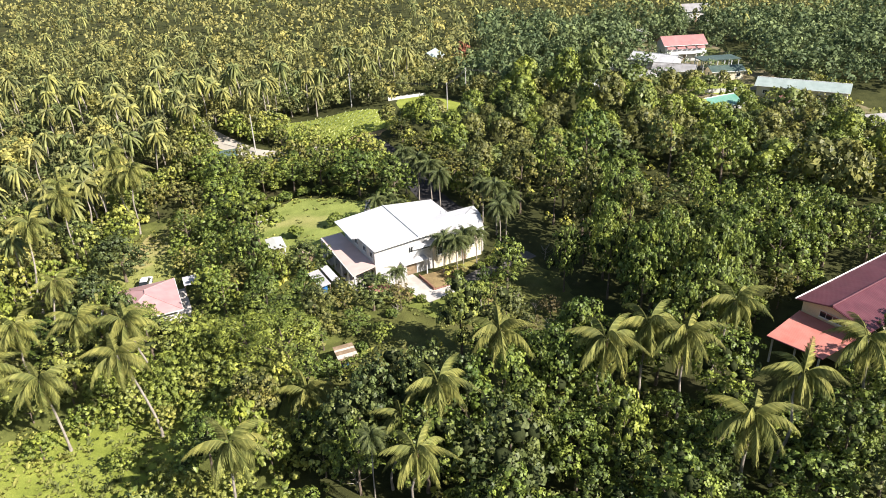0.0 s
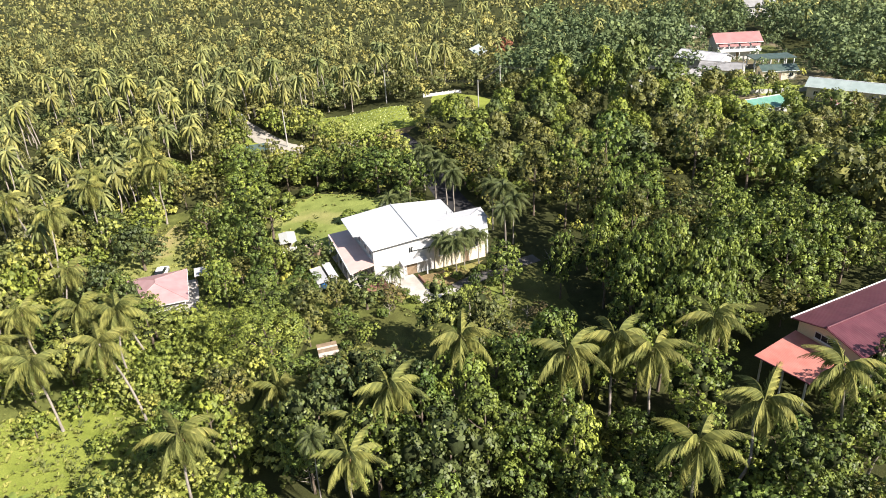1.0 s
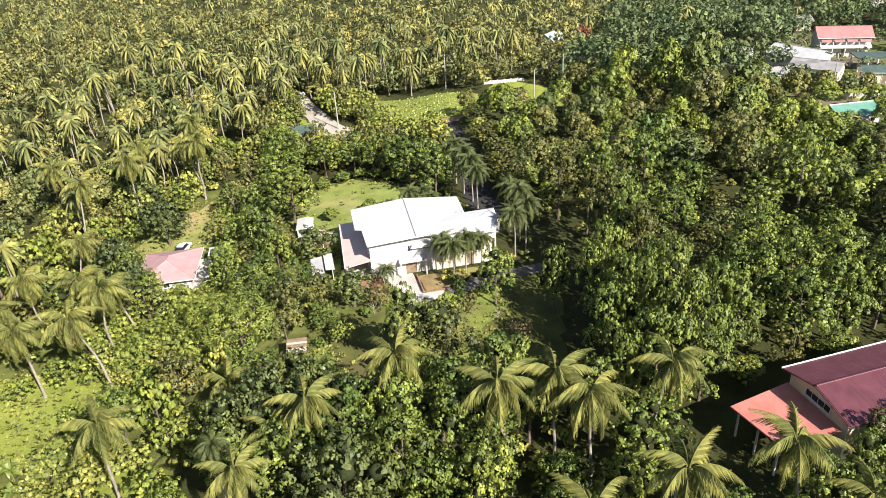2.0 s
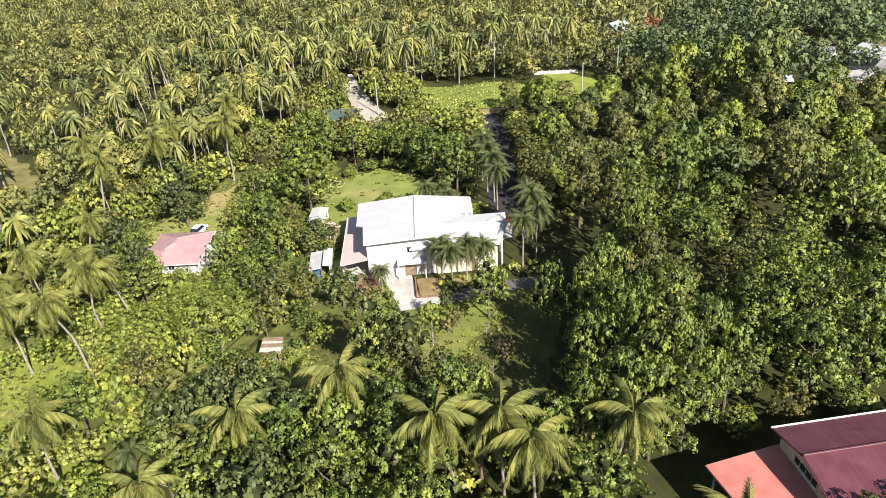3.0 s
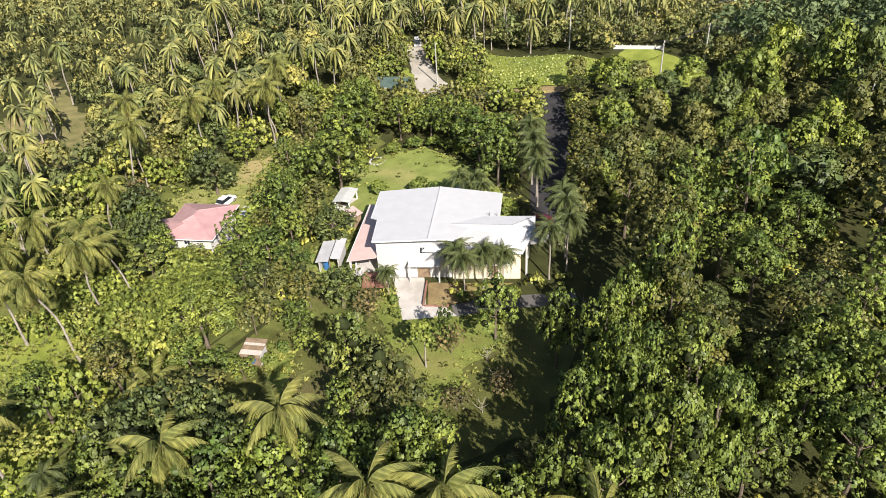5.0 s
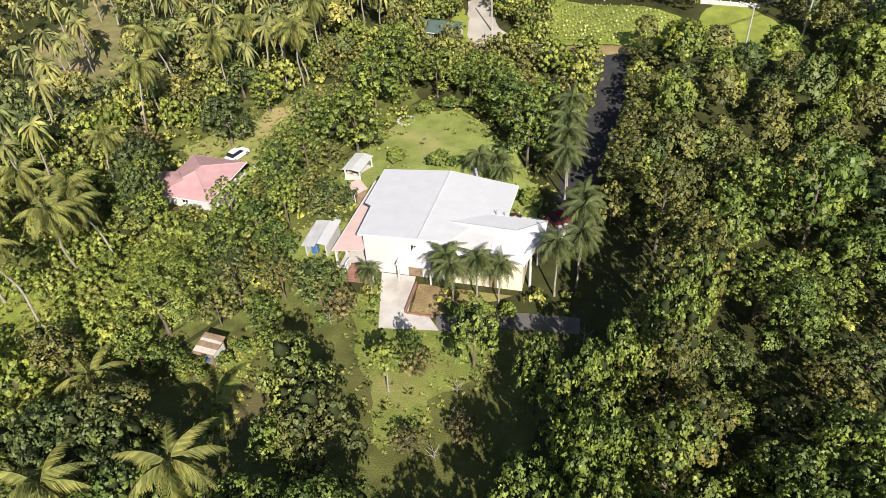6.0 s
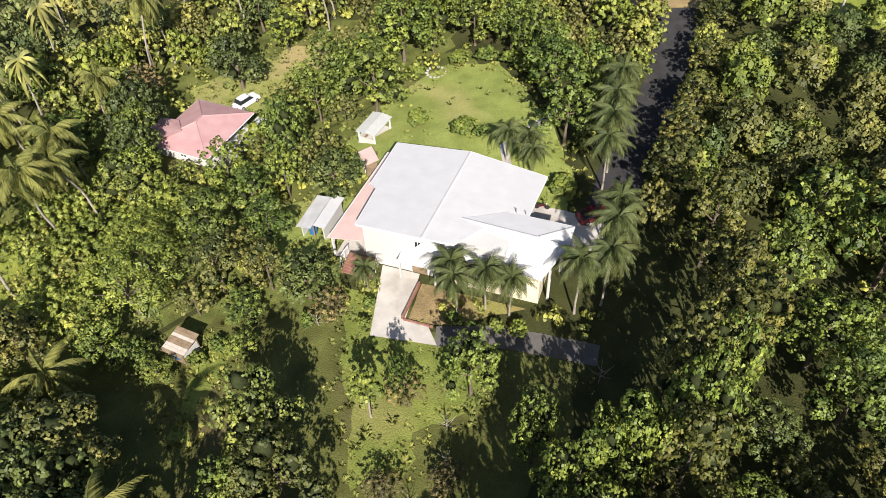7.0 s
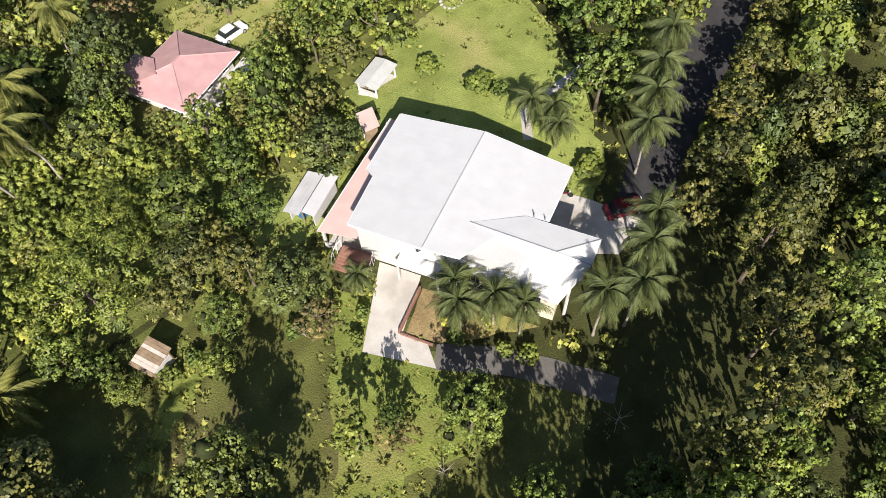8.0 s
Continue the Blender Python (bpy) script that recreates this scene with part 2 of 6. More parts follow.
def mesh_object(name, bm, mat, parent=None):
    me = bpy.data.meshes.new(name)
    bm.to_mesh(me)
    bm.free()
    me.materials.append(mat)
    ob = new(name, me)
    if parent:
        ob.parent = parent
    return ob


def part(name, bm, mat, parent, label=""):
    ob = mesh_object(name, bm, mat, parent)
    if label:
        ob["label"] = label
    return ob


def thing(name, x, y, turn, label, category, group="", z=None):
    ob = new(name)
    ob.matrix_basis = pose(x, y, ground_z(x, y) if z is None else z, 0, 0, turn)
    return tagged(ob, label, category, group)


def box(bm, x0, x1, y0, y1, z0, z1, bevel=0.0):
    r = bmesh.ops.create_cube(bm, size=1.0)
    vs = r["verts"]
    bmesh.ops.scale(bm, vec=(x1 - x0, y1 - y0, z1 - z0), verts=vs)
    bmesh.ops.translate(bm, vec=((x0 + x1) / 2, (y0 + y1) / 2, (z0 + z1) / 2), verts=vs)
    if bevel:
        es = list({e for v in vs for e in v.link_edges})
        bmesh.ops.bevel(bm, geom=es, offset=bevel, segments=1, affect="EDGES")
    return bm


def boxed(*a, bevel=0.0):
    return box(bmesh.new(), *a, bevel=bevel)


def slab(bm, points, thick):
    """A sheet with the given upper corners and a thickness downwards."""
    up = [bm.verts.new(p) for p in points]
    dn = [bm.verts.new((p[0], p[1], p[2] - thick)) for p in points]
    bm.faces.new(up)
    bm.faces.new(dn[::-1])
    n = len(points)
    for i in range(n):
        bm.faces.new((up[i], dn[i], dn[(i + 1) % n], up[(i + 1) % n]))
    bmesh.ops.recalc_face_normals(bm, faces=bm.faces)
    return bm


def slabbed(points, thick):
    return slab(bmesh.new(), points, thick)


def tube(bm, path, radii, sides=8):
    """A tapered round tube along a path."""
    rings = []
    for i, p in enumerate(path):
        d = (Vector(path[min(i + 1, len(path) - 1)]) - Vector(path[max(i - 1, 0)])).normalized()
        a = d.orthogonal().normalized()
        if abs(d.z) > 0.5:
            a = Vector((1, 0, 0)).cross(d).normalized()
        b = d.cross(a)
        rings.append([bm.verts.new(Vector(p) + radii[i] * (math.cos(k * math.tau / sides) * a + math.sin(k * math.tau / sides) * b)) for k in range(sides)])
    for r, s in zip(rings, rings[1:]):
        for k in range(sides):
            bm.faces.new((r[k], r[(k + 1) % sides], s[(k + 1) % sides], s[k]))
    bm.faces.new(rings[0][::-1])
    bm.faces.new(rings[-1])
    return bm


def inside(poly, x, y):
    hit = False
    for (x0, y0), (x1, y1) in zip(poly, poly[1:] + poly[:1]):
        if (y0 > y) != (y1 > y) and x < (x1 - x0) * (y - y0) / (y1 - y0) + x0:
            hit = not hit
    return hit


def gap_to(poly, x, y):
    """Distance from a point to the outline of a polygon."""
    best = 1e9
    for (x0, y0), (x1, y1) in zip(poly, poly[1:] + poly[:1]):
        dx, dy = x1 - x0, y1 - y0
        t = min(1, max(0, ((x - x0) * dx + (y - y0) * dy) / (dx * dx + dy * dy + 1e-9)))
        best = min(best, math.hypot(x - x0 - t * dx, y - y0 - t * dy))
    return best


def band(line, width):
    """The outline of a strip of that width along a line."""
    left, right = [], []
    for i, p in enumerate(line):
        a, b = line[max(i - 1, 0)], line[min(i + 1, len(line) - 1)]
        d = Vector((b[0] - a[0], b[1] - a[1])).normalized() * width / 2
        left.append((p[0] - d.y, p[1] + d.x))
        right.append((p[0] + d.y, p[1] - d.x))
    return left + right[::-1]


def lay(name, poly, mat, lift, label, category="", wobble=0.0, cell=3.0):
    """A sheet of ground cover that follows the ground."""
    if wobble:
        pts = []
        for (x0, y0), (x1, y1) in zip(poly, poly[1:] + poly[:1]):
            n = max(1, int(math.hypot(x1 - x0, y1 - y0) / 1.2))
            for i in range(n):
                x, y = x0 + (x1 - x0) * i / n, y0 + (y1 - y0) * i / n
                pts.append((x + wobble * noise.noise((x * 0.5, y * 0.5, 1)), y + wobble * noise.noise((x * 0.5, y * 0.5, 7))))
        poly = pts
    bm = bmesh.new()
    bm.faces.new([bm.verts.new((x, y, 0)) for x, y in poly])
    xs, ys = [p[0] for p in poly], [p[1] for p in poly]
    for lo, hi, axis in ((min(xs), max(xs), 0), (min(ys), max(ys), 1)):
        c = lo + cell
        while c < hi:
            co, no = [0, 0, 0], [0, 0, 0]
            co[axis], no[axis] = c, 1
            bmesh.ops.bisect_plane(bm, geom=bm.verts[:] + bm.edges[:] + bm.faces[:], plane_co=co, plane_no=no)
            c += cell
    bmesh.ops.triangulate(bm, faces=bm.faces)
    for v in bm.verts:
        v.co.z = ground_z(v.co.x, v.co.y) + lift
    bmesh.ops.recalc_face_normals(bm, faces=bm.faces)
    if bm.faces and sum(f.normal.z for f in bm.faces) < 0:
        bmesh.ops.reverse_faces(bm, faces=bm.faces)
    return tagged(mesh_object(name, bm, mat), label, category, "", "structure")


# ---- the ground, one sheet to the horizon ----
def axis(near0, near1, cell, far):
    a = list(np.arange(near0, near1 + 0.1, cell))
    d, p = cell, a[-1]
    while p < far:
        d *= 1.6
        p += d
        a.append(p)
    d, p = cell, a[0]
    while p > -far:
        d *= 1.6
        p -= d
        a.insert(0, p)
    return a


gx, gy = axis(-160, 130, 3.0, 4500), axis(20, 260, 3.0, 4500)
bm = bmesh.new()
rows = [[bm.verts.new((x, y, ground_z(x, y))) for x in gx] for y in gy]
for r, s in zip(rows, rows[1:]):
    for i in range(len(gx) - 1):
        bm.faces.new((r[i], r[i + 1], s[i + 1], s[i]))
tagged(mesh_object("ground", bm, FOREST_FLOOR), "ground of rough grass and leaf litter, coloured dark for tree shade", "ground", "", "structure")

def at_house(x, y):
    """A place given from the north-west corner of the white house."""
    p = pose(-19.8, 108.8, 0, 0, 0, 29.7) @ Vector((x, y, 0))
    return p.x, p.y


# open places in the woods
LAWN_BACK = [(-33, 108), (-36, 114), (-39, 124), (-40, 132), (-33, 138), (-25, 135), (-18, 132), (-12, 129), (-5, 124), (-2, 119), (-7, 117), (-20, 110), (-25, 105)]
# outlined along the sunlit grass; the darker clearing colour round it paints shade
LAWN_FRONT = [(-10.8, 93.3), (-9.3, 96.2), (-3.7, 92.6), (0.2, 95.6), (2, 97), (7.1, 98.2), (9.6, 93.6), (7.4, 88.3), (10.1, 84.9), (7.6, 80.6), (2.4, 84.6), (-3.5, 87.8), (-5.7, 89.9)]
LAWN_HUT = [(-15.6, 79.4), (-11.6, 80.0), (-8.2, 75.2), (-5.6, 72.0), (-7.4, 71.2), (-10.8, 74.6)]
LAWN_WEST = [(-28, 95), (-25, 101), (-21, 104), (-17, 97), (-19, 90), (-24.5, 90.5)]
MEADOW_WEST = [(-57, 66), (-50, 69.5), (-42, 73), (-35, 75), (-29, 71.5), (-30, 66), (-33, 60), (-37, 53), (-50, 51), (-57, 54)]
YARD_WEST = [(-62, 100), (-63, 108), (-60, 126), (-55, 122), (-50, 111), (-49, 105), (-56, 99)]
FIELD_WEST = [(-150, 130), (-128, 122), (-104, 113), (-92, 99), (-108, 95), (-125, 100)]
CROP_FIELD = [(-46, 183), (-40, 172), (-35.5, 165.2), (-29.6, 163.9), (-23.5, 165.6), (-18.4, 167.2), (-14.2, 170.4), (-13.8, 175.3), (-16.4, 182.2), (-27, 184)]
GREEN_FIELD = [(-12, 181), (-10.3, 177), (-6.4, 173), (-0.8, 174), (6.1, 176), (10.6, 178.6), (4, 185.5), (-2, 190), (-8.2, 193.4), (-14.4, 190.6), (-14.4, 186.5)]
DRIVE_PAD = [at_house(*p) for p in ((2.8, -13.4), (7.2, -13.4), (7.5, -15.3), (7.95, -19.5), (10.6, -19.9), (12.2, -21.8), (5.3, -22.7))]
DRIVE_EAST = band([(0.6, 96.6), (4.6, 100.8), (8.6, 103.8), (13.2, 106.8)], 2.6)
PATIO = [(-6.5, 117.5), (-3.0, 119.6), (2.6, 122.0), (3.5, 117), (-0.5, 112.5), (-3, 113)]
# the shaded turn between the east driveway and the alley
DRIVE_SHADE = [(13.5, 99), (17, 97), (18.6, 106), (17, 113), (13, 119), (7, 123), (4.5, 121), (10, 115), (13.5, 108)]
ALLEY = band([(2, 121.5), (-3.5, 131), (-7.2, 140.5), (-11, 149.5), (-15.6, 157), (-20, 163)], 5.6)
ROAD = [(-70.5, 182.4), (-63, 173.8), (-57, 167), (-51.5, 160.5), (-47.7, 156.8), (-43, 156.6), (-38.5, 158.6), (-37.6, 162.2), (-43.5, 164.2), (-48.5, 166.2), (-54.2, 171.6), (-60, 177.4), (-66.6, 184.6)]
ROAD_EAST = band([(-38.2, 160.4), (-33.5, 161.6), (-29, 161.6)], 3.4)
BANK = [(-31.4, 159.8), (-26.2, 157.6), (-22.9, 160.8), (-17.2, 165), (-15.2, 169), (-18.6, 166.9), (-23.6, 165.2), (-29.4, 163.4)]
VILLAGE_GREEN = [(67, 189), (74, 186.5), (84, 189.5), (84, 195), (76, 198), (68, 196)]
VERGE = [(-60, 169), (-58, 160), (-50, 153), (-42, 152.5), (-38, 156), (-44, 158), (-52, 162)]
VILLAGE = [(56, 192), (66, 168), (84, 162), (104, 156), (106, 172), (94, 192), (92, 250), (66, 256), (58, 226)]
PATH = band([(-17.2, 133), (-16.9, 130), (-16.9, 126.5), (-16.6, 122.9), (-13, 120.2)], 1.1)
lay("lawn_back", LAWN_BACK, LAWN, 0.03, "mown sunlit lawn behind the white house", "lawn", 1.0)
lay("lawn_front", LAWN_FRONT, FRONT_GRASS, 0.03, "rough grass in front of the white house, lighter colour for its sunlit part", "grass", 1.2)
lay("lawn_hut", LAWN_HUT, FRONT_GRASS, 0.03, "strip of rough grass beside the small hut, lighter colour for its sunlit part", "grass", 1.2)
lay("lawn_west", LAWN_WEST, LAWN, 0.03, "grass beside the low outbuilding", "grass", 0.8)
lay("meadow", MEADOW_WEST, MEADOW, 0.03, "bright green open meadow among trees", "meadow", 1.6)
GARDEN_GRASS = [(-36, 54), (-31, 58), (-25, 57), (-18, 51), (-19, 45), (-30, 44), (-38, 48)]
lay("garden_grass", GARDEN_GRASS, MEADOW, 0.025, "rough light green grass between the garden bushes", "grass", 1.4)
lay("yard_grass", YARD_WEST, YARD, 0.03, "worn grass yard behind the rose-roofed house", "yard", 1.2)
lay("dry_field", FIELD_WEST, DRY_FIELD, 0.03, "dry pale brown open field among palms", "field", 2.0)
lay("crop_soil", CROP_FIELD, MEADOW, 0.034, "green planted field with pale rows", "field", 0.6)
lay("green_field", GREEN_FIELD, MEADOW, 0.03, "flat bright green field beside the road", "field", 1.0)
lay("verge", VERGE, MEADOW, 0.02, "grass verge along the pale road", "verge", 1.5)
lay("village_ground", VILLAGE, DIRT, 0.02, "bare pale ground between the village houses", "yard", 2.0)
lay("village_lawn", VILLAGE_GREEN, MEADOW, 0.05, "small green lawn among the village houses", "lawn", 0.8)
lay("bank", BANK, SOIL, 0.03, "dry brown bank at the head of the driveway", "bank", 0.8)
lay("road", ROAD, GRAVEL, 0.06, "pale unpaved road curving through the palms", "road", 0.5)
lay("road_east", ROAD_EAST, GRAVEL, 0.05, "pale unpaved road leading to the village", "road", 0.5)
lay("alley", ALLEY, ASPHALT, 0.06, "shaded dark driveway between rows of trees", "driveway", 0.25)
lay("drive_east", DRIVE_EAST, SHADE_CONCRETE, 0.05, "worn concrete driveway along the front garden, darkened in colour for shade", "driveway", 0.15)
lay("patio", PATIO, CONCRETE, 0.08, "pale concrete apron beside the house", "patio")
lay("drive_pad", DRIVE_PAD, CONCRETE, 0.09, "sunlit pale concrete drive in front of the house", "driveway")
lay("garden_path", PATH, CONCRETE, 0.07, "narrow pale concrete garden path across the lawn", "path")
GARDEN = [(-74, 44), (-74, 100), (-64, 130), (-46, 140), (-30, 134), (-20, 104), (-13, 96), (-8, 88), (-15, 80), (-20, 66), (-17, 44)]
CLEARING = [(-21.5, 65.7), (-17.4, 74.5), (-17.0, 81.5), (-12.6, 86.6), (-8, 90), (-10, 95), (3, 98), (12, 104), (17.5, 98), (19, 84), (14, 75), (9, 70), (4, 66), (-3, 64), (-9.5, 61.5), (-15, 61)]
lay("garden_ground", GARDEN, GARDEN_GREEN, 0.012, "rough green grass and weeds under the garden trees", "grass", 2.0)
lay("clearing_grass", CLEARING, GRASS_SHADE, 0.02, "rough green grass of the clearing, darkened in colour for shade", "grass", 1.4)
PORCH_YARD = [(33, 60), (34.5, 71), (38, 78), (44, 72), (46, 64), (40, 58)]
GLADE = [(13, 81), (18.5, 78), (22, 82), (23.5, 90), (20, 100), (17, 108), (13, 104), (16, 96), (17, 86)]
OPEN = [(LAWN_BACK, 0.7), (LAWN_FRONT, 0.6), (LAWN_WEST, 0.6), (MEADOW_WEST, 0.7), (YARD_WEST, 0.7), (FIELD_WEST, 0.6), (CROP_FIELD, 0.9), (GREEN_FIELD, 1.0),
        (PORCH_YARD, 0.5), (DRIVE_SHADE, 0.5), (DRIVE_PAD, 0.7), (DRIVE_EAST, 0.25), (PATIO, 0.6), (ALLEY, 0.2), (ROAD, 0.35), (ROAD_EAST, 0.0), (VERGE, 0.1), (BANK, 0.1), (VILLAGE_GREEN, 0.2), (GLADE, 0.3), (CLEARING, 0.5)]


# ---- vegetation: meshes ----
rng = np.random.default_rng(7)
bm = bmesh.new()
bmesh.ops.create_icosphere(bm, subdivisions=2, radius=1.0)
ICO_V = np.array([v.co[:] for v in bm.verts])
ICO_F = np.array([[v.index for v in f.verts] for f in bm.faces])
bm.free()


class Cloud:
    """Gathers triangles and quads in numpy and turns them into one mesh; leaves carry the rounded normals of their clump."""

    def __init__(self):
        self.v, self.f, self.n, self.nrm, self.cores = [], [], 0, [], 0

    def add(self, verts, faces, normals=None):
        self.v.append(verts)
        self.f.extend((faces + self.n).tolist())
        self.n += len(verts)
        if normals is not None:
            self.nrm.append(normals)

    def mesh(self, name, mat):
        me = bpy.data.meshes.new(name)
        me.from_pydata(np.concatenate(self.v).tolist(), [], self.f, shade_flat=not self.nrm)
        if self.nrm:
            me.normals_split_custom_set_from_vertices(np.concatenate(self.nrm).tolist())
        me.materials.append(mat)
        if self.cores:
            me.materials.append(INNER_SHADE)
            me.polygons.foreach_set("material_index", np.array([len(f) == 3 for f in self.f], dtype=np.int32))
        return me


def unit(a):
    return a / (np.linalg.norm(a, axis=1, keepdims=True) + 1e-9)


def leaves(cloud, at, facing, length, width, droop=0.35, round_=0.72):
    """Pointed leaves, one folded quad each, that face roughly outwards."""
    n = len(at)
    nrm = unit(facing + rng.normal(0, 0.48, (n, 3)))
    d = rng.normal(0, 1, (n, 3))
    d -= nrm * (d * nrm).sum(1, keepdims=True)
    d = unit(unit(d) - np.array([0, 0, droop]))
    w = unit(np.cross(d, nrm))
    L = length * rng.uniform(0.6, 1.35, (n, 1))
    W = width * rng.uniform(0.7, 1.3, (n, 1))
    up = nrm * W * 0.35
    v = np.stack([at - d * L * 0.5, at + w * W + up, at + d * L * 0.5, at - w * W + up], 1).reshape(-1, 3)
    cloud.add(v, np.arange(4 * n).reshape(-1, 4), np.repeat(unit(unit(facing) * round_ + nrm * (1 - round_)), 4, 0))


def clump(cloud, c, r, count, length, width, squash, lean):
    """A clump of leaves: a loose shell that leans outward."""
    sq = np.array([1, 1, squash])
    d = unit(rng.normal(0, 1, (count, 3)) + lean * 0.8)
    d[:, 2] = np.where(d[:, 2] < -0.45, -d[:, 2], d[:, 2])
    at = c + d * r * sq * rng.uniform(0.7, 1.12, (count, 1))
    leaves(cloud, at, d + lean * 0.45 + np.array([0, 0, 0.2]), length, width)


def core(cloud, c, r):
    """The lumpy inside of a bough: twigs and leaves whose dark colour paints inner shade."""
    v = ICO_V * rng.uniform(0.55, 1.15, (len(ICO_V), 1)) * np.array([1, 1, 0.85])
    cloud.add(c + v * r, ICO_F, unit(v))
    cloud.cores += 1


def crown_mesh(name, mat, height, radius, low, clumps, dense, length, width, spread=1.0, flat=1.0, heart=0.48):
    """A crown: a few uneven boughs, each a mound of leaf clumps over a shade-coloured heart."""
    cloud = Cloud()
    mid = low + (height - low) * 0.45
    boughs = 10 + int(rng.integers(4))
    tall = (height - mid) * flat
    mounds = []
    for i in range(boughs):
        a = i * 2.399963 + rng.uniform(-0.45, 0.45)
        z = 1 - 1.5 * (i + 0.3) / boughs
        R = radius * rng.uniform(0.26, 0.44)
        ring = math.sqrt(max(0.0, 1 - z * z)) * (radius - R * 0.75) * rng.uniform(0.7, 1.2) * spread
        mounds.append((np.array([math.cos(a) * ring, math.sin(a) * ring, mid + z * (tall - R * 0.65) * rng.uniform(0.75, 1.08)]), R, a))
    sq = np.array([1, 1, 0.85])
    n = max(7, int(clumps * 5.4 / boughs))
    k = np.arange(n) + 0.5
    th, fz = k * 2.399963, 1 - 1.62 * k / n
    fib = np.stack([np.cos(th) * np.sqrt(1 - fz ** 2), np.sin(th) * np.sqrt(1 - fz ** 2), fz], 1)
    for b, R, a in mounds:
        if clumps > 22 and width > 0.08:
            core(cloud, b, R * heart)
        for d in unit(fib + rng.normal(0, 0.16, (n, 3))):
            c = b + d * R * sq * rng.uniform(0.78, 1.1)
            if any(o is not b and np.linalg.norm((c - o) / sq) < 0.78 * q for o, q, _ in mounds):
                continue
            r = radius * rng.uniform(0.08, 0.15)
            clump(cloud, c, r, int(5 + dense * 0.185 * rng.uniform(0.7, 1.25)), length * 0.9, width * 1.12, rng.uniform(0.7, 1.0), d)
    return cloud.mesh(name, mat)


def trunk_mesh(name, height, base, lean=0.4, limbs=4, reach=2.0):
    bm = bmesh.new()
    path = [(lean * t * t + rng.normal(0, 0.05), lean * 0.4 * t + rng.normal(0, 0.05), height * t - (0.25 if t == 0 else 0)) for t in (0, 0.25, 0.5, 0.75, 1.0)]
    tube(bm, path, [base * s for s in (1.3, 0.9, 0.72, 0.55, 0.3)], 7)
    for k in range(limbs):
        a = k * math.tau / limbs + rng.uniform(-0.4, 0.4)
        z0 = height * rng.uniform(0.45, 0.75)
        p0 = Vector((lean * (z0 / height) ** 2, lean * 0.4 * z0 / height, z0))
        e = Vector((math.cos(a), math.sin(a), 0.7)) * reach
        tube(bm, [p0, p0 + e * 0.5 + Vector((0, 0, -0.1 * reach)), p0 + e], [base * 0.45, base * 0.3, base * 0.12], 5)
    me = bpy.data.meshes.new(name)
    bm.to_mesh(me)
    bm.free()
    me.materials.append(BARK)
    return me


def frond_mesh(name, mat, length, rise, droop, pairs, leaflet, width, flat=0.35):
    """A palm frond along +X: an arching midrib with two rows of hanging leaflets."""
    cloud = Cloud()
    s = np.linspace(0, 1, 8)
    mid = np.stack([length * (s - 0.18 * s ** 3), 0 * s, rise * s * length - droop * length * s ** 2.4], 1)
    w = 0.06 * (1 - s) + 0.012
    v = np.concatenate([mid + np.stack([0 * s, w, 0 * s], 1), mid + np.stack([0 * s, 0 * s, w], 1), mid - np.stack([0 * s, w, 0 * s], 1)])
    k = np.arange(7)
    cloud.add(v, np.concatenate([np.stack([k, k + 1, k + 9, k + 8], 1), np.stack([k + 8, k + 9, k + 17, k + 16], 1)]))
    t = np.repeat(np.linspace(0.14, 0.99, pairs), 2)
    side = np.tile([1.0, -1.0], pairs)
    n = len(t)
    p = np.stack([np.interp(t, s, mid[:, i]) for i in range(3)], 1)
    q = np.stack([np.interp(np.minimum(t + 0.05, 1.05), s, mid[:, i]) for i in range(3)], 1)
    fwd = unit(q - p + 1e-6)
    ln = leaflet * (np.sin(np.pi * (0.12 + 0.8 * t)) ** 0.7)[:, None] * rng.uniform(0.8, 1.15, (n, 1))
    out = np.stack([0 * t, side, -flat - 0.8 * t + rng.normal(0, 0.32, n)], 1)
    d = unit(out + fwd * 0.75)
    tip = p + d * ln + np.array([0, 0, -0.28]) * ln
    half = p + d * ln * 0.55
    cross = fwd * width * 0.5
    v = np.stack([p - cross, half - cross * 1.3, tip, half + cross * 1.3, p + cross], 1).reshape(-1, 3)
    cloud.add(v, np.arange(5 * n).reshape(-1, 5))
    return cloud.mesh(name, mat)


def palm_trunk_mesh(name, height, base, lean):
    bm = bmesh.new()
    n = 9
    path = [(lean * (i / n) ** 1.6, 0.15 * lean * math.sin(i), height * i / n - (0.3 if i == 0 else 0)) for i in range(n + 1)]
    tube(bm, path, [base * (1.5 if i == 0 else 1.0 - 0.4 * i / n) for i in range(n + 1)], 8)
    me = bpy.data.meshes.new(name)
    bm.to_mesh(me)
    bm.free()
    me.materials.append(PALM_BARK)
    return me


# ---- vegetation: one of each kind ----


def tree_proto(name, label, category, group, trunk, crown, leaf_label=""):
    root = new(name)
    tagged(root, label, category, group)
    for n, me in (("trunk", trunk), ("crown", crown)):
        ob = new(n, me)
        ob.parent = root
        if n == "crown" and leaf_label:
            ob["label"] = leaf_label
    return root


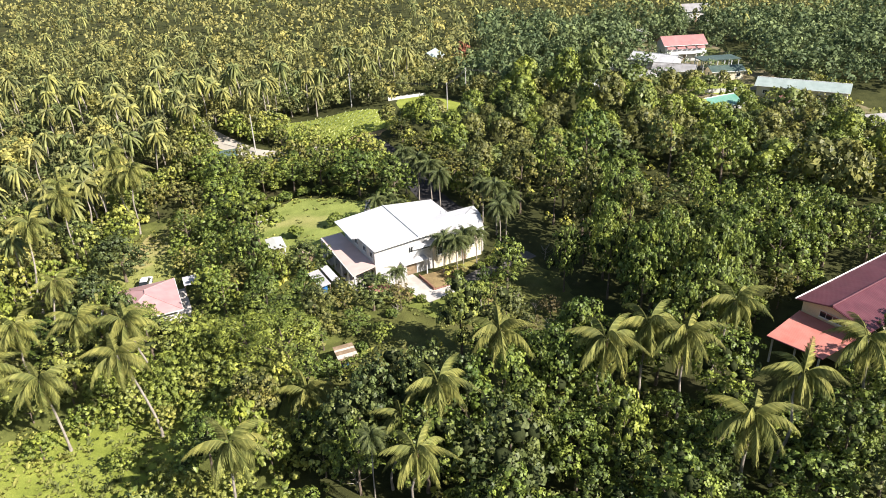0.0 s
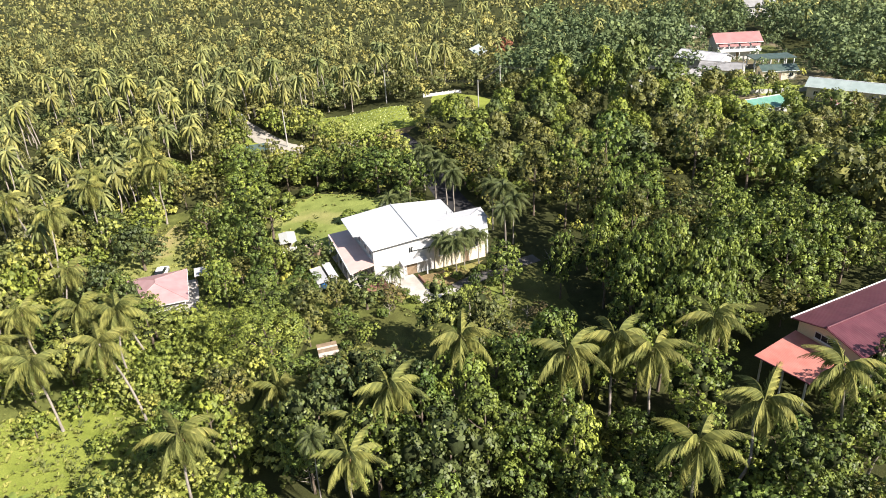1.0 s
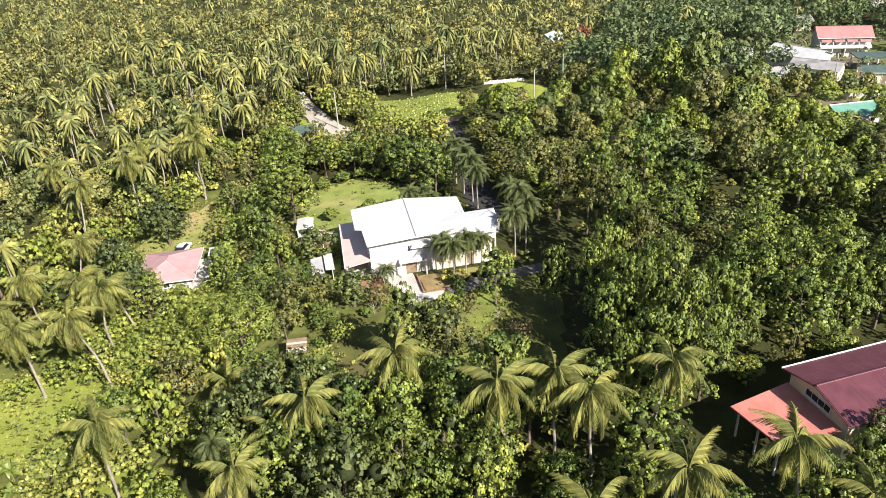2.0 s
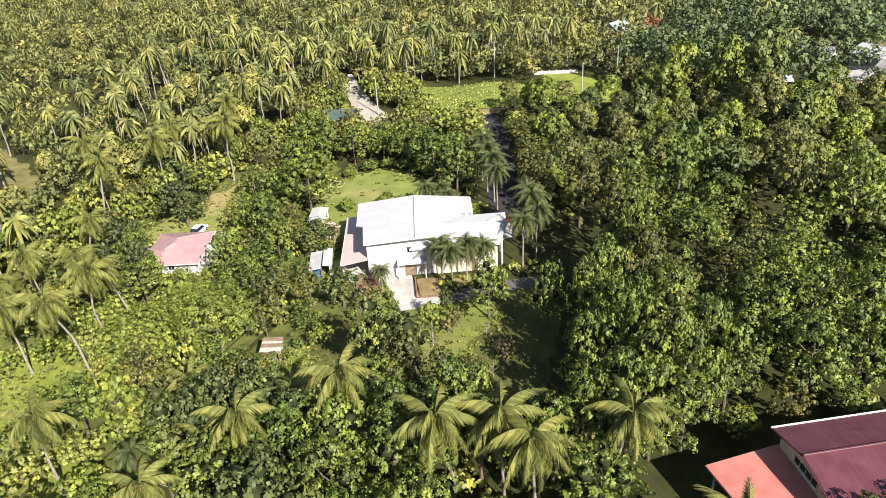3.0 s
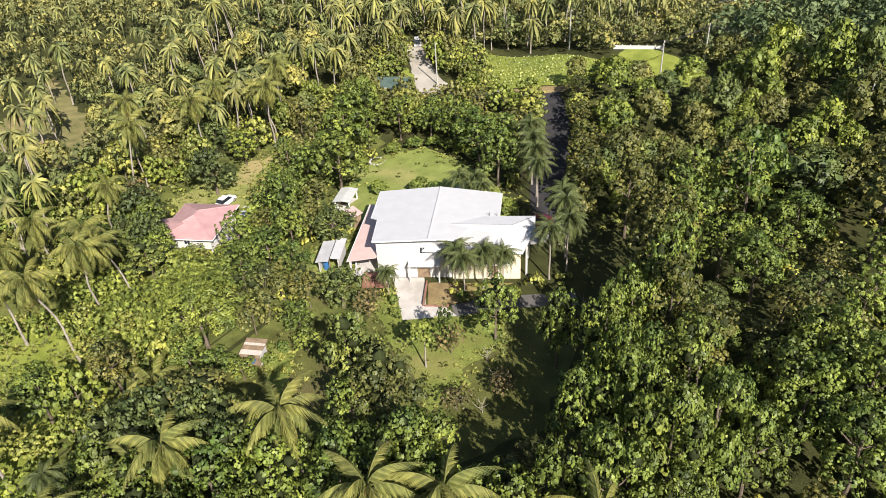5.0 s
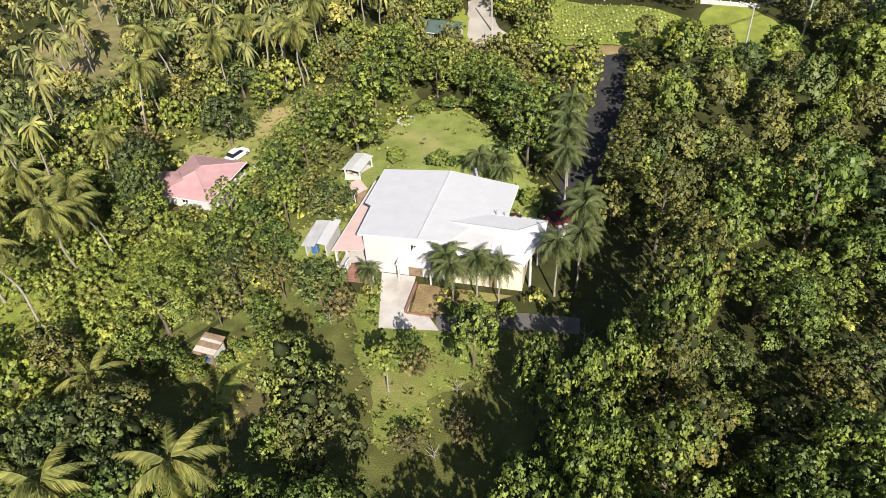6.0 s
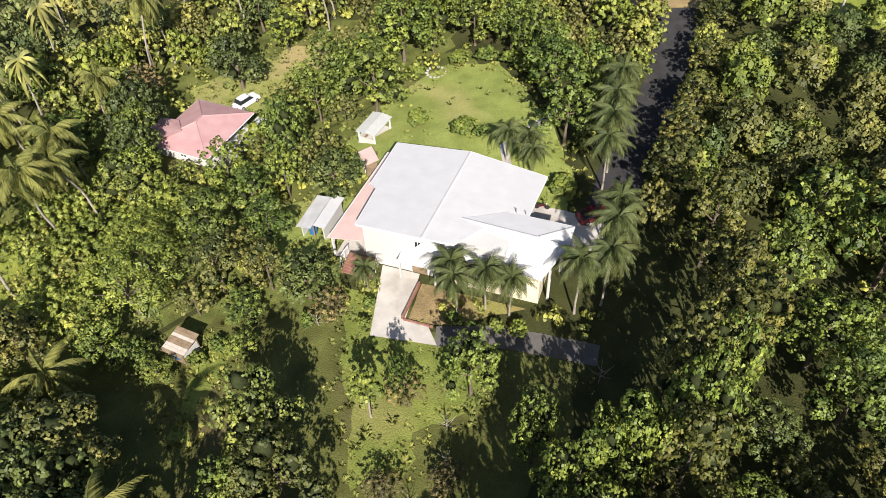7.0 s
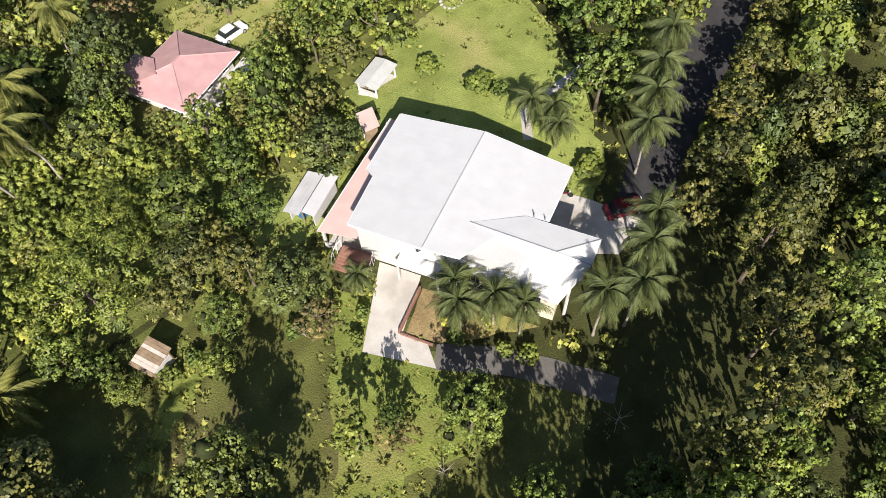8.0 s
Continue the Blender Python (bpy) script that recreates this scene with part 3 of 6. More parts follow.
def palm_proto(name, label, group, height, lean, fronds, dry, meshes, dry_mesh, up=1.0, base=0.17):
    root = new(name)
    tagged(root, label, "palm tree", group)
    tr = new("trunk", palm_trunk_mesh("palm_trunk", height, base, lean))
    tr.parent = root
    for i in range(fronds + dry):
        me = dry_mesh if i >= fronds else meshes[i % len(meshes)]
        f = new("frond", me)
        f.parent = root
        q = i / max(1, fronds - 1)
        tilt = (-62 + 124 * q * up) if i < fronds else 70
        f.matrix_basis = pose(lean, 0, height - 0.1, 0, 0, i * 137.5 + rng.uniform(-12, 12)) @ pose(0.05, 0, 0, 0, tilt, 0)
    return root


def crown_set(stem, mat, many, spec):
    return [crown_mesh(stem, mat, *spec) for _ in range(many)]


LABEL_G = "broad green leafy tree in the dense wood"
SIZE = {}


def sized(protos, height, radius):
    for k in protos:
        SIZE[k.name] = (height, radius)
    return protos


BROAD = sized([tree_proto("broadleaf_tree", LABEL_G, "tree", "trees of the wood", trunk_mesh("trunk", 8.5, 0.22), c)
               for c in crown_set("leaf_crown", LEAF, 6, (11.0, 4.0, 1.0, 29, 78, 0.39, 0.122))], 11.0, 4.0)
BIG_BROAD = sized([tree_proto("broadleaf_tree", "tall spreading green leafy tree in the dense wood", "tree", "trees of the wood", trunk_mesh("trunk", 11.0, 0.3, 0.5, 5, 2.8), c)
                   for c in crown_set("leaf_crown", LEAF, 3, (14.5, 5.4, 1.6, 50, 92, 0.38, 0.12))], 14.5, 5.4)
LIGHT_BROAD = sized([tree_proto("broadleaf_tree", "round yellow-green leafy tree in full sun", "tree", "trees of the wood", trunk_mesh("trunk", 8.5, 0.22), crown_mesh("leaf_crown", LEAF_LIGHT, 11.0, 4.0, 2.0, 30, 90, 0.36, 0.115, 1.0, 1.0, 0.62))], 11.0, 4.0)
OLIVE_BROAD = sized([tree_proto("broadleaf_tree", "wide olive-green leafy tree at the clearing", "tree", "trees of the wood", trunk_mesh("trunk", 8.5, 0.22), crown_mesh("leaf_crown", LEAF_OLIVE, 11.0, 4.0, 2.0, 30, 90, 0.36, 0.115, 1.0, 1.0, 0.62))], 11.0, 4.0)
DARKS = sized([tree_proto("dark_tree", "dense dark green rounded leafy tree", "tree", "trees of the wood", trunk_mesh("trunk", 6.5, 0.24), c)
               for c in crown_set("dark_crown", LEAF_DARK, 3, (9.0, 4.0, 1.2, 29, 78, 0.38, 0.118))], 9.0, 4.0)
BRIGHT = sized([tree_proto("bright_tree", "fresh yellow-green leafy tree in full sun", "tree", "trees of the wood", trunk_mesh("trunk", 6.5, 0.18), c)
                for c in crown_set("bright_crown", LEAF_BRIGHT, 3, (8.5, 3.4, 1.6, 24, 120, 0.34, 0.105))], 8.5, 3.4)
OLIVE = sized([tree_proto("olive_tree", "tall olive-brown leafy tree beside the driveway", "tree", "trees of the wood", trunk_mesh("trunk", 10.5, 0.2), c)
               for c in crown_set("olive_crown", LEAF_BROWN, 3, (13.0, 3.3, 2.0, 28, 84, 0.38, 0.11))], 13.0, 3.3)
FEATHER = sized([tree_proto("feathery_tree", "wide feathery light green tree with a layered crown", "tree", "", trunk_mesh("trunk", 8.0, 0.25, 0.6, 6, 3.0),
                            crown_mesh("feathery_crown", LEAF_FINE, 10.0, 5.4, 3.0, 46, 100, 0.42, 0.075, 1.0, 0.9))], 10.0, 5.4)
SMALL = sized([tree_proto("small_tree", "small green tree among the palms", "tree", "undergrowth trees", trunk_mesh("trunk", 3.8, 0.11, 0.2, 3, 1.0), c)
               for c in crown_set("small_crown", LEAF_LIGHT, 3, (5.4, 2.7, 0.6, 14, 50, 0.48, 0.14)) + crown_set("small_crown", LEAF_BRIGHT, 3, (5.0, 2.5, 0.6, 13, 50, 0.46, 0.14))], 5.3, 2.6)
SMALL_DARK = sized([tree_proto("small_tree", "small dark green tree in the garden wood", "tree", "undergrowth trees", trunk_mesh("trunk", 4.2, 0.12, 0.2, 3, 1.0), c)
                    for c in crown_set("small_crown", LEAF_OLIVE, 2, (6.4, 2.7, 0.6, 15, 70, 0.4, 0.12)) + crown_set("small_crown", LEAF, 1, (6.4, 2.7, 0.6, 15, 70, 0.4, 0.12)) + crown_set("small_crown", LEAF_BROWN, 2, (7.0, 2.5, 0.6, 15, 70, 0.38, 0.11))], 6.4, 2.7)
MID = sized([tree_proto("broadleaf_tree", LABEL_G, "tree", "trees of the wood", trunk_mesh("trunk", 8.5, 0.22), c)
             for c in crown_set("leaf_crown", LEAF, 4, (11.0, 4.0, 0.8, 22, 36, 0.56, 0.18)) + crown_set("leaf_crown", LEAF_DARK, 1, (10.0, 4.0, 1.8, 20, 30, 0.6, 0.18))
             + crown_set("leaf_crown", LEAF_OLIVE, 2, (11.5, 3.8, 2.0, 20, 30, 0.58, 0.17))], 11.0, 4.0)
SMALL_MID = sized([tree_proto("small_tree", "small green tree among the palms", "tree", "undergrowth trees", trunk_mesh("trunk", 4.2, 0.11, 0.2, 3, 1.0), c)
                   for c in crown_set("small_crown", LEAF_LIGHT, 3, (6.4, 2.9, 0.5, 12, 34, 0.58, 0.18)) + crown_set("small_crown", LEAF_BRIGHT, 2, (5.6, 2.7, 0.5, 12, 34, 0.58, 0.18))
                   + crown_set("small_crown", LEAF_OLIVE, 2, (6.0, 2.8, 0.5, 12, 34, 0.56, 0.17))], 6.0, 2.8)
AMBER = sized([tree_proto("amber_tree", "thin tree with orange-brown leaves", "tree", "", trunk_mesh("trunk", 6.0, 0.14, 0.3, 6, 1.4),
                          crown_mesh("amber_crown", LEAF_DRY, 8.0, 2.6, 2.4, 20, 60, 0.42, 0.12))], 8.0, 2.6)
SHRUB = sized([tree_proto("shrub", "low rounded green leafy shrub", "shrub", "shrubs", trunk_mesh("trunk", 1.2, 0.06, 0.1, 3, 0.4),
                          crown_mesh("shrub_crown", m, 2.1, 1.15, 0.2, 12, 120, 0.33, 0.1)) for m in (LEAF, LEAF_BRIGHT)], 2.1, 1.15)
SCRUB = sized([tree_proto("dry_shrub", "thin brownish half-bare shrub", "shrub", "", trunk_mesh("trunk", 2.8, 0.07, 0.3, 9, 1.5),
                          crown_mesh("dry_crown", LEAF_DRY, 3.6, 1.7, 0.9, 12, 60, 0.36, 0.05))], 3.6, 1.7)
PAPAYA = sized([tree_proto("papaya_tree", "slim young tree with a bare pale trunk and small bright crown", "tree", "", palm_trunk_mesh("trunk", 5.2, 0.11, 0.25),
                           crown_mesh("papaya_crown", LEAF_BRIGHT, 6.4, 1.6, 4.3, 20, 70, 0.34, 0.11))], 6.4, 1.6)
FERN = sized([tree_proto("feathery_bush", "tall light green feathery bush in the garden", "shrub", "feathery bushes", trunk_mesh("trunk", 2.2, 0.06, 0.2, 5, 0.9),
                         crown_mesh("feathery_bush_crown", LEAF_FINE, 4.0, 2.2, 0.3, 15, 90, 0.5, 0.06)) for _ in range(2)], 4.0, 2.2)
FLAME = sized([tree_proto("red_tree", "tree with reddish leaves beside a house", "tree", "", trunk_mesh("trunk", 5.5, 0.16, 0.3, 5, 1.4),
                          crown_mesh("red_crown", LEAF_RED, 7.5, 3.0, 2.0, 18, 40, 0.55, 0.17))], 7.5, 3.0)
F_COCO = [frond_mesh("coco_frond", FROND, L, r, d, 30, 1.15, 0.1, 1.15) for L, r, d in ((4.2, 0.3, 0.85), (3.9, 0.35, 1.0), (4.0, 0.25, 0.75), (3.6, 0.4, 1.2))]
F_COCO_DRY = frond_mesh("coco_frond_dry", FROND_DRY, 3.6, 0.1, 0.5, 16, 0.7, 0.07)
COCO = [palm_proto("coconut_palm", "tall coconut palm with a pale leaning trunk", "coconut palms", h, ln, 19, 3, F_COCO, F_COCO_DRY) for h, ln in ((11.5, 1.6), (12.5, 0.7), (10.0, 2.4))]
F_FOX = [frond_mesh("garden_frond", FROND_GARDEN, L, r, d, 34, 0.85, 0.062, 0.6) for L, r, d in ((2.9, 0.6, 1.2), (2.7, 0.7, 1.4), (2.8, 0.4, 1.0), (2.6, 0.8, 1.2))]
FOX = [palm_proto("garden_palm", "slender garden palm with full arching fronds", "garden palms", h, ln, 22, 0, F_FOX, F_COCO_DRY, 0.75, 0.12) for h, ln in ((5.2, 0.2), (6.4, 0.3))]


def coco_far_crown(fronds=16, bends=5):
    """A drooping palm crown of folded ribbons."""
    cloud = Cloud()
    for i in range(fronds):
        a, tilt = i * 2.4 + rng.uniform(-0.35, 0.35), -1.15 + 2.3 * i / (fronds - 1) + rng.uniform(-0.12, 0.12)
        s = np.linspace(0, 1, bends)
        long = rng.uniform(0.75, 1.1)
        reach, z = 3.6 * long * (s - 0.25 * s ** 3) * math.cos(tilt * 0.75), long * (-math.sin(tilt) * 2.8 * s - 2.4 * s ** 2.2)
        p = np.stack([math.cos(a) * reach, math.sin(a) * reach, z], 1)
        side = np.array([-math.sin(a), math.cos(a), 0])
        w = (0.3 * np.sin(np.pi * (0.05 + 0.93 * s)) ** 0.7)[:, None] * rng.uniform(0.8, 1.2)
        drop = np.array([0, 0, -1.3])
        v = np.concatenate([p, p + side * w + drop * w, p - side * w + drop * w])
        k = np.arange(bends - 1)
        cloud.add(v, np.concatenate([np.stack([k, k + 1, k + bends + 1, k + bends], 1), np.stack([k + 1, k, k + 2 * bends, k + 2 * bends + 1], 1)]))
    return cloud


def palm_far_proto(height, lean):
    cl = coco_far_crown(24)
    me = cl.mesh("palm_crown", FROND_FAR)
    root = new("slim_palm")
    tagged(root, "coconut palm of the plantation, pale thin trunk", "palm tree", "coconut plantation")
    tr = new("trunk", palm_trunk_mesh("palm_trunk", height, 0.16, lean))
    cr = new("crown", me)
    tr.parent = cr.parent = root
    cr.location = (lean, 0, height - 0.1)
    return root


SLIM = [palm_far_proto(h, ln) for h, ln in ((10.5, 0.8), (12.0, 1.4), (9.0, 0.3))]


def banana_proto():
    root = new("banana_plant")
    tagged(root, "banana plant with broad pale green leaves", "plant", "banana plants")
    bm = tube(bmesh.new(), [(0, 0, -0.2), (0.05, 0, 1.0), (0, 0.05, 2.0)], [0.16, 0.13, 0.08], 8)
    part("stem", bm, LEAF_BRIGHT, root)
    s = np.linspace(0, 1, 7)
    cloud = Cloud()
    p = np.stack([2.1 * (s - 0.2 * s ** 3), 0 * s, 1.1 * s - 1.6 * s ** 2.2], 1)
    w = (0.34 * np.sin(np.pi * np.clip(0.06 + 0.95 * s, 0, 1)) ** 0.6)[:, None]
    side, lift = np.array([0, 1.0, 0]), np.array([0, 0, 0.35])
    v = np.concatenate([p, p + side * w + lift * w, p - side * w + lift * w])
    k = np.arange(6)
    cloud.add(v, np.concatenate([np.stack([k, k + 1, k + 8, k + 7], 1), np.stack([k + 1, k, k + 14, k + 15], 1)]))
    me = cloud.mesh("banana_leaf", BANANA)
    for i in range(8):
        f = new("leaf", me)
        f.parent = root
        f.matrix_basis = pose(0, 0, 1.85, 0, 0, i * 137.5) @ pose(0, 0, 0, 0, -48 + 9 * i, 0)
    return root


BANANAS = [banana_proto()]
PROTOS = PAPAYA + BIG_BROAD + LIGHT_BROAD + OLIVE_BROAD + SMALL_DARK + FERN + FLAME + AMBER + MID + SMALL_MID + OLIVE + BROAD + DARKS + BRIGHT + FEATHER + SMALL + SHRUB + SCRUB + COCO + FOX + SLIM + BANANAS

PALM_SIZE = {}
for k, (h, ln) in zip(COCO + FOX, ((11.5, 1.6), (12.5, 0.7), (10.0, 2.4), (5.2, 0.2), (6.4, 0.3))):
    PALM_SIZE[k.name] = (ln, h)

# ---- vegetation: where it stands ----
taken = []
first_used = set()


def plant(kinds, x, y, scale=1.0, tall=1.0, turn=None, claim=2.5, label=""):
    k = kinds[int(rng.integers(len(kinds)))]
    m = pose(x, y, ground_z(x, y) - 0.02, 0, 0, rng.uniform(0, 360) if turn is None else turn) @ Matrix.Diagonal((scale, scale, scale * tall, 1))
    if k.name in first_used:
        ob = copy_thing(k, m @ Matrix.Diagonal((1 / k.scale.x, 1 / k.scale.y, 1 / k.scale.z, 1)))
    else:
        first_used.add(k.name)
        k.matrix_basis = m
        ob = k
    if label:
        ob["label"] = label
    taken.append((x, y, claim))
    return ob


def stretch(ob, tall, h0):
    """Lengthens a palm's trunk and lifts its crown to the new top."""
    for c in ob.children:
        if c.name.startswith("trunk"):
            c.scale.z = tall
        else:
            c.location.z = h0 * tall - 0.1


def row(kinds, places, claim=0.8):
    """Trees at x, y with their height and the radius of the crown."""
    for x, y, h, r in places:
        h0, r0 = SIZE[kinds[0].name]
        plant(kinds, x, y, r / r0, h / h0 / (r / r0), None, claim * r)


def palms(kinds, places, claim=2.4):
    """Palms at x, y with the height of the crown's foot and the fronds' size."""
    for x, y, h, s in places:
        k = kinds[int(rng.integers(len(kinds)))]
        lean, h0 = PALM_SIZE[k.name]
        turn = rng.uniform(0, 360)
        stretch(plant([k], x - lean * s * math.cos(radians(turn)), y - lean * s * math.sin(radians(turn)), s, 1.0, turn, claim), h / h0 / s, h0)


# round the white house
row(SMALL_MID, [(1.6, 132.2, 6.0, 2.2), (-1.4, 138.6, 6.0, 2.2), (-4.4, 146.4, 6.0, 2.2), (-9.2, 155.2, 6.0, 2.2), (-13.6, 163.6, 5.0, 2.0), (5.4, 124.8, 6.4, 2.4)])
row(DARKS, [(-24.0, 101.8, 6.6, 3.5), (-12.2, 90.0, 6.2, 3.2)])
row(BRIGHT, [(-36.0, 116.8, 11.5, 4.8), (-35.6, 103.4, 10.0, 2.7), (-28.8, 97.6, 8.0, 2.4)])
row(BROAD, [(-11.5, 128.8, 10.6, 3.7), (-19.2, 135.2, 10.0, 4.0), (8.0, 94.6, 9.4, 2.8), (-32.3, 100.6, 12.0, 3.0), (-29.4, 93.4, 6.8, 3.0), (-27.0, 86.2, 8.0, 3.6), (-22.5, 91.5, 6.0, 2.8)])
row(BROAD, [(-46.5, 137, 12.0, 4.2), (-51, 141, 11.0, 4.0), (-40, 139.5, 9.4, 3.6), (-34, 141.5, 8.6, 3.4), (-28, 141, 9.5, 3.6), (-22.5, 138.5, 9.5, 3.4), (-45, 129, 12.0, 4.8), (-42.5, 121, 9.6, 3.8)])
# the clearing to the south
row(PAPAYA, [(3.6, 86.2, 6.4, 1.6)])
row(LIGHT_BROAD, [(0.6, 77.4, 12.4, 3.3), (-43.5, 83, 7.5, 3.8), (-52, 77, 8.5, 3.8)])
row(OLIVE_BROAD, [(6.6, 75.8, 11.6, 3.6), (-7.4, 63.6, 10.8, 4.7)])
row(BROAD, [(25.0, 81.5, 14.5, 3.2), (28.0, 87.0, 15.0, 3.0), (4.0, 73.2, 9.0, 2.6), (16.6, 93.8, 11.6, 2.2), (13.4, 69.6, 13.2, 3.6), (-14.0, 83.6, 4.4, 2.1)])
row(DARKS, [(-3.4, 62.2, 12.0, 3.8), (-5.0, 59.6, 11.6, 3.8), (-8.5, 60.5, 11.5, 3.6), (-0.5, 61.5, 12.0, 3.4), (-10.4, 57.6, 11.4, 4.0)])
row(BRIGHT, [(16.3, 54.4, 12.0, 3.1), (-10.2, 81.0, 3.6, 1.6), (-61.5, 117.7, 7.4, 3.2)])
row(DARKS, [(4.2, 50.2, 13.4, 5.0), (-57.0, 106.6, 9.0, 4.2), (-70, 118, 7.0, 3.6)])
row(BROAD, [(-55.5, 81, 8.6, 4.4), (-71, 82, 10.0, 4.6), (31.8, 90.8, 15.0, 3.8), (39.7, 96.4, 11.5, 3.8), (46.7, 89.8, 12.5, 3.8), (34, 131.6, 9.5, 3.8), (21, 124, 12.5, 3.8), (27.2, 119.9, 10.0, 3.8)])
row(BROAD, [(0.5, 58.6, 12.6, 4.0), (7.6, 57.0, 12.4, 3.6), (11.4, 63.6, 13.0, 3.8), (-3.4, 54.0, 11.6, 4.0), (18.0, 67.2, 12.6, 3.6), (24.4, 70.4, 12.0, 3.4),
            (4.8, 61.4, 12.8, 3.8), (8.4, 66.6, 12.0, 3.6), (14.6, 70.6, 12.6, 3.6)])
row(FEATHER, [(-22.0, 75.4, 9.0, 5.4), (-28.5, 79.0, 7.6, 4.2)])
row(OLIVE, [(4.0, 128.8, 10.5, 3.0), (0.6, 136.0, 9.0, 2.8), (-2.4, 143.2, 8.5, 2.8), (-6.4, 151.2, 8.0, 2.8), (-11.4, 160.6, 7.0, 2.6), (12.8, 123.6, 14.5, 3.2), (18.4, 118.0, 13.5, 3.0),
            (22.6, 112.4, 16.0, 3.2), (22.6, 105.6, 16.5, 3.0)])
row(BROAD, [(41.5, 92.5, 12.0, 3.6), (51.5, 92.8, 12.5, 3.6), (46.0, 97.0, 13.0, 3.8), (52.5, 100.0, 13.0, 3.8), (57.0, 96.5, 12.5, 3.6), (41.8, 101.0, 12.5, 3.6), (32.8, 76.0, 8.5, 2.5)])
row(BROAD, [(29.5, 82.0, 16.5, 3.2), (33.5, 79.0, 17.0, 3.4), (36, 84.5, 16.5, 3.4)])
row(OLIVE, [(27.0, 99.0, 16.5, 3.0), (31.5, 96.0, 13.5, 3.0)])
row(BROAD, [(22.8, 91.2, 15.0, 3.1), (25.0, 99.8, 14.5, 2.8), (26.0, 87.4, 15.5, 2.8), (23.2, 96.9, 14.5, 3.0), (25.4, 102.4, 17.0, 3.0), (24.4, 107.6, 16.5, 2.8)])
row(SMALL, [(-46, 67.5, 4.6, 2.2), (-41, 71, 5.0, 2.3), (-49.5, 63.5, 4.0, 2.0), (-36, 67.5, 3.6, 2.0), (-33.5, 72.5, 4.2, 2.2), (-38.5, 61, 3.2, 1.7)])
row(SCRUB, [(-8.2, 90.2, 4.2, 1.9), (10.4, 82.4, 3.0, 1.6), (4.8, 89.6, 4.2, 1.7), (20, 50, 4.6, 2.2), (13.6, 86.8, 3.4, 1.6)])
row(SMALL, [(-39.4, 93.0, 2.8, 1.7), (-43.4, 90.2, 2.6, 1.7), (-36.6, 96.4, 3.4, 1.8)])
row(SMALL_MID, [(83.0, 178.0, 4.2, 2.4), (87.4, 175.6, 4.4, 2.4), (92.0, 173.0, 4.4, 2.6), (96.6, 170.4, 4.2, 2.4), (76.0, 180.5, 4.0, 2.2)])
row(FLAME, [(4, 227, 7.5, 3.2)])
row(AMBER, [(-61.4, 94, 8.0, 2.6)])
row(DARKS, [(-53.8, 89.6, 11.0, 4.0), (-47.6, 86.4, 9.0, 2.8)])
row(BROAD, [(-50.2, 88.4, 10.0, 3.0), (-44.4, 85.6, 8.0, 2.6), (35.3, 82.0, 11.0, 3.2), (31.7, 81.0, 12.0, 3.0), (38.9, 85.6, 11.0, 3.2), (35.5, 78.2, 10.0, 3.0), (30.5, 75.0, 15.5, 3.2), (27.5, 72.0, 14.5, 3.2)])
# a grove of feathery bushes behind the hut
GROVE = [(-50, 71), (-37, 64.5), (-27, 68.5), (-22.5, 73), (-22.5, 79), (-31, 87), (-42, 88), (-47, 82)]
for i in range(9):
    for j in range(9):
        x, y = -50 + 3.4 * i + rng.uniform(-1.2, 1.2), 64 + 3.0 * j + rng.uniform(-1.1, 1.1)
        if inside(GROVE, x, y) and all((x - a) ** 2 + (y - b) ** 2 > (0.6 * c + 1.2) ** 2 for a, b, c in taken):
            row(FERN, [(x, y, rng.uniform(3.2, 5.4), rng.uniform(2.0, 2.9))], 0.7)
row(BROAD, [(4.2, 89.6, 7.4, 1.15)])
palms(COCO, [(4.6, 64.3, 13.0, 1.05), (15.8, 62.3, 12.8, 1.1), (21.0, 65.0, 12.8, 1.1), (24.4, 63.0, 12.6, 1.05), (31.8, 68.8, 12.6, 1.0), (33.1, 54.9, 12.6, 1.05), (26.2, 49.5, 12.6, 1.05), (41.4, 59.4, 12.4, 1.0), (-2.0, 56.8, 12.0, 1.0)])
row(BROAD, [(45.0, 62.5, 9.0, 2.8), (49.6, 64.6, 10.6, 2.8), (54.5, 67.0, 10.6, 3.0), (59.5, 70.5, 10.4, 3.0), (51.6, 69.0, 9.2, 2.5), (55.4, 71.0, 9.2, 2.5), (59.0, 73.2, 9.2, 2.5), (63.5, 73.0, 9.0, 2.8), (-13.2, 73.4, 3.8, 1.6), (-18.6, 70.6, 6.0, 2.6), (-16.4, 72.6, 4.0, 1.8)])
palms(COCO, [(-38.0, 64.8, 13.2, 1.0), (-47.5, 64.5, 10.8, 1.0), (-21.4, 50.2, 10.9, 1.0), (-5.8, 55.8, 8.6, 0.8), (-17.6, 65.4, 4.6, 0.95), (-40.5, 73.0, 13.0, 1.0), (-43.0, 76.5, 11.0, 0.95), (-65.5, 99.0, 15.0, 1.0),
             (-60.6, 125.5, 13.6, 1.0), (-64.4, 126.8, 12.0, 1.0), (-68.7, 135.7, 13.0, 1.0), (-68.8, 114.4, 13.0, 1.0), (-81, 108.3, 13.0, 1.0), (-74, 124, 12.0, 1.0), (-50, 78.6, 10.0, 1.0)])
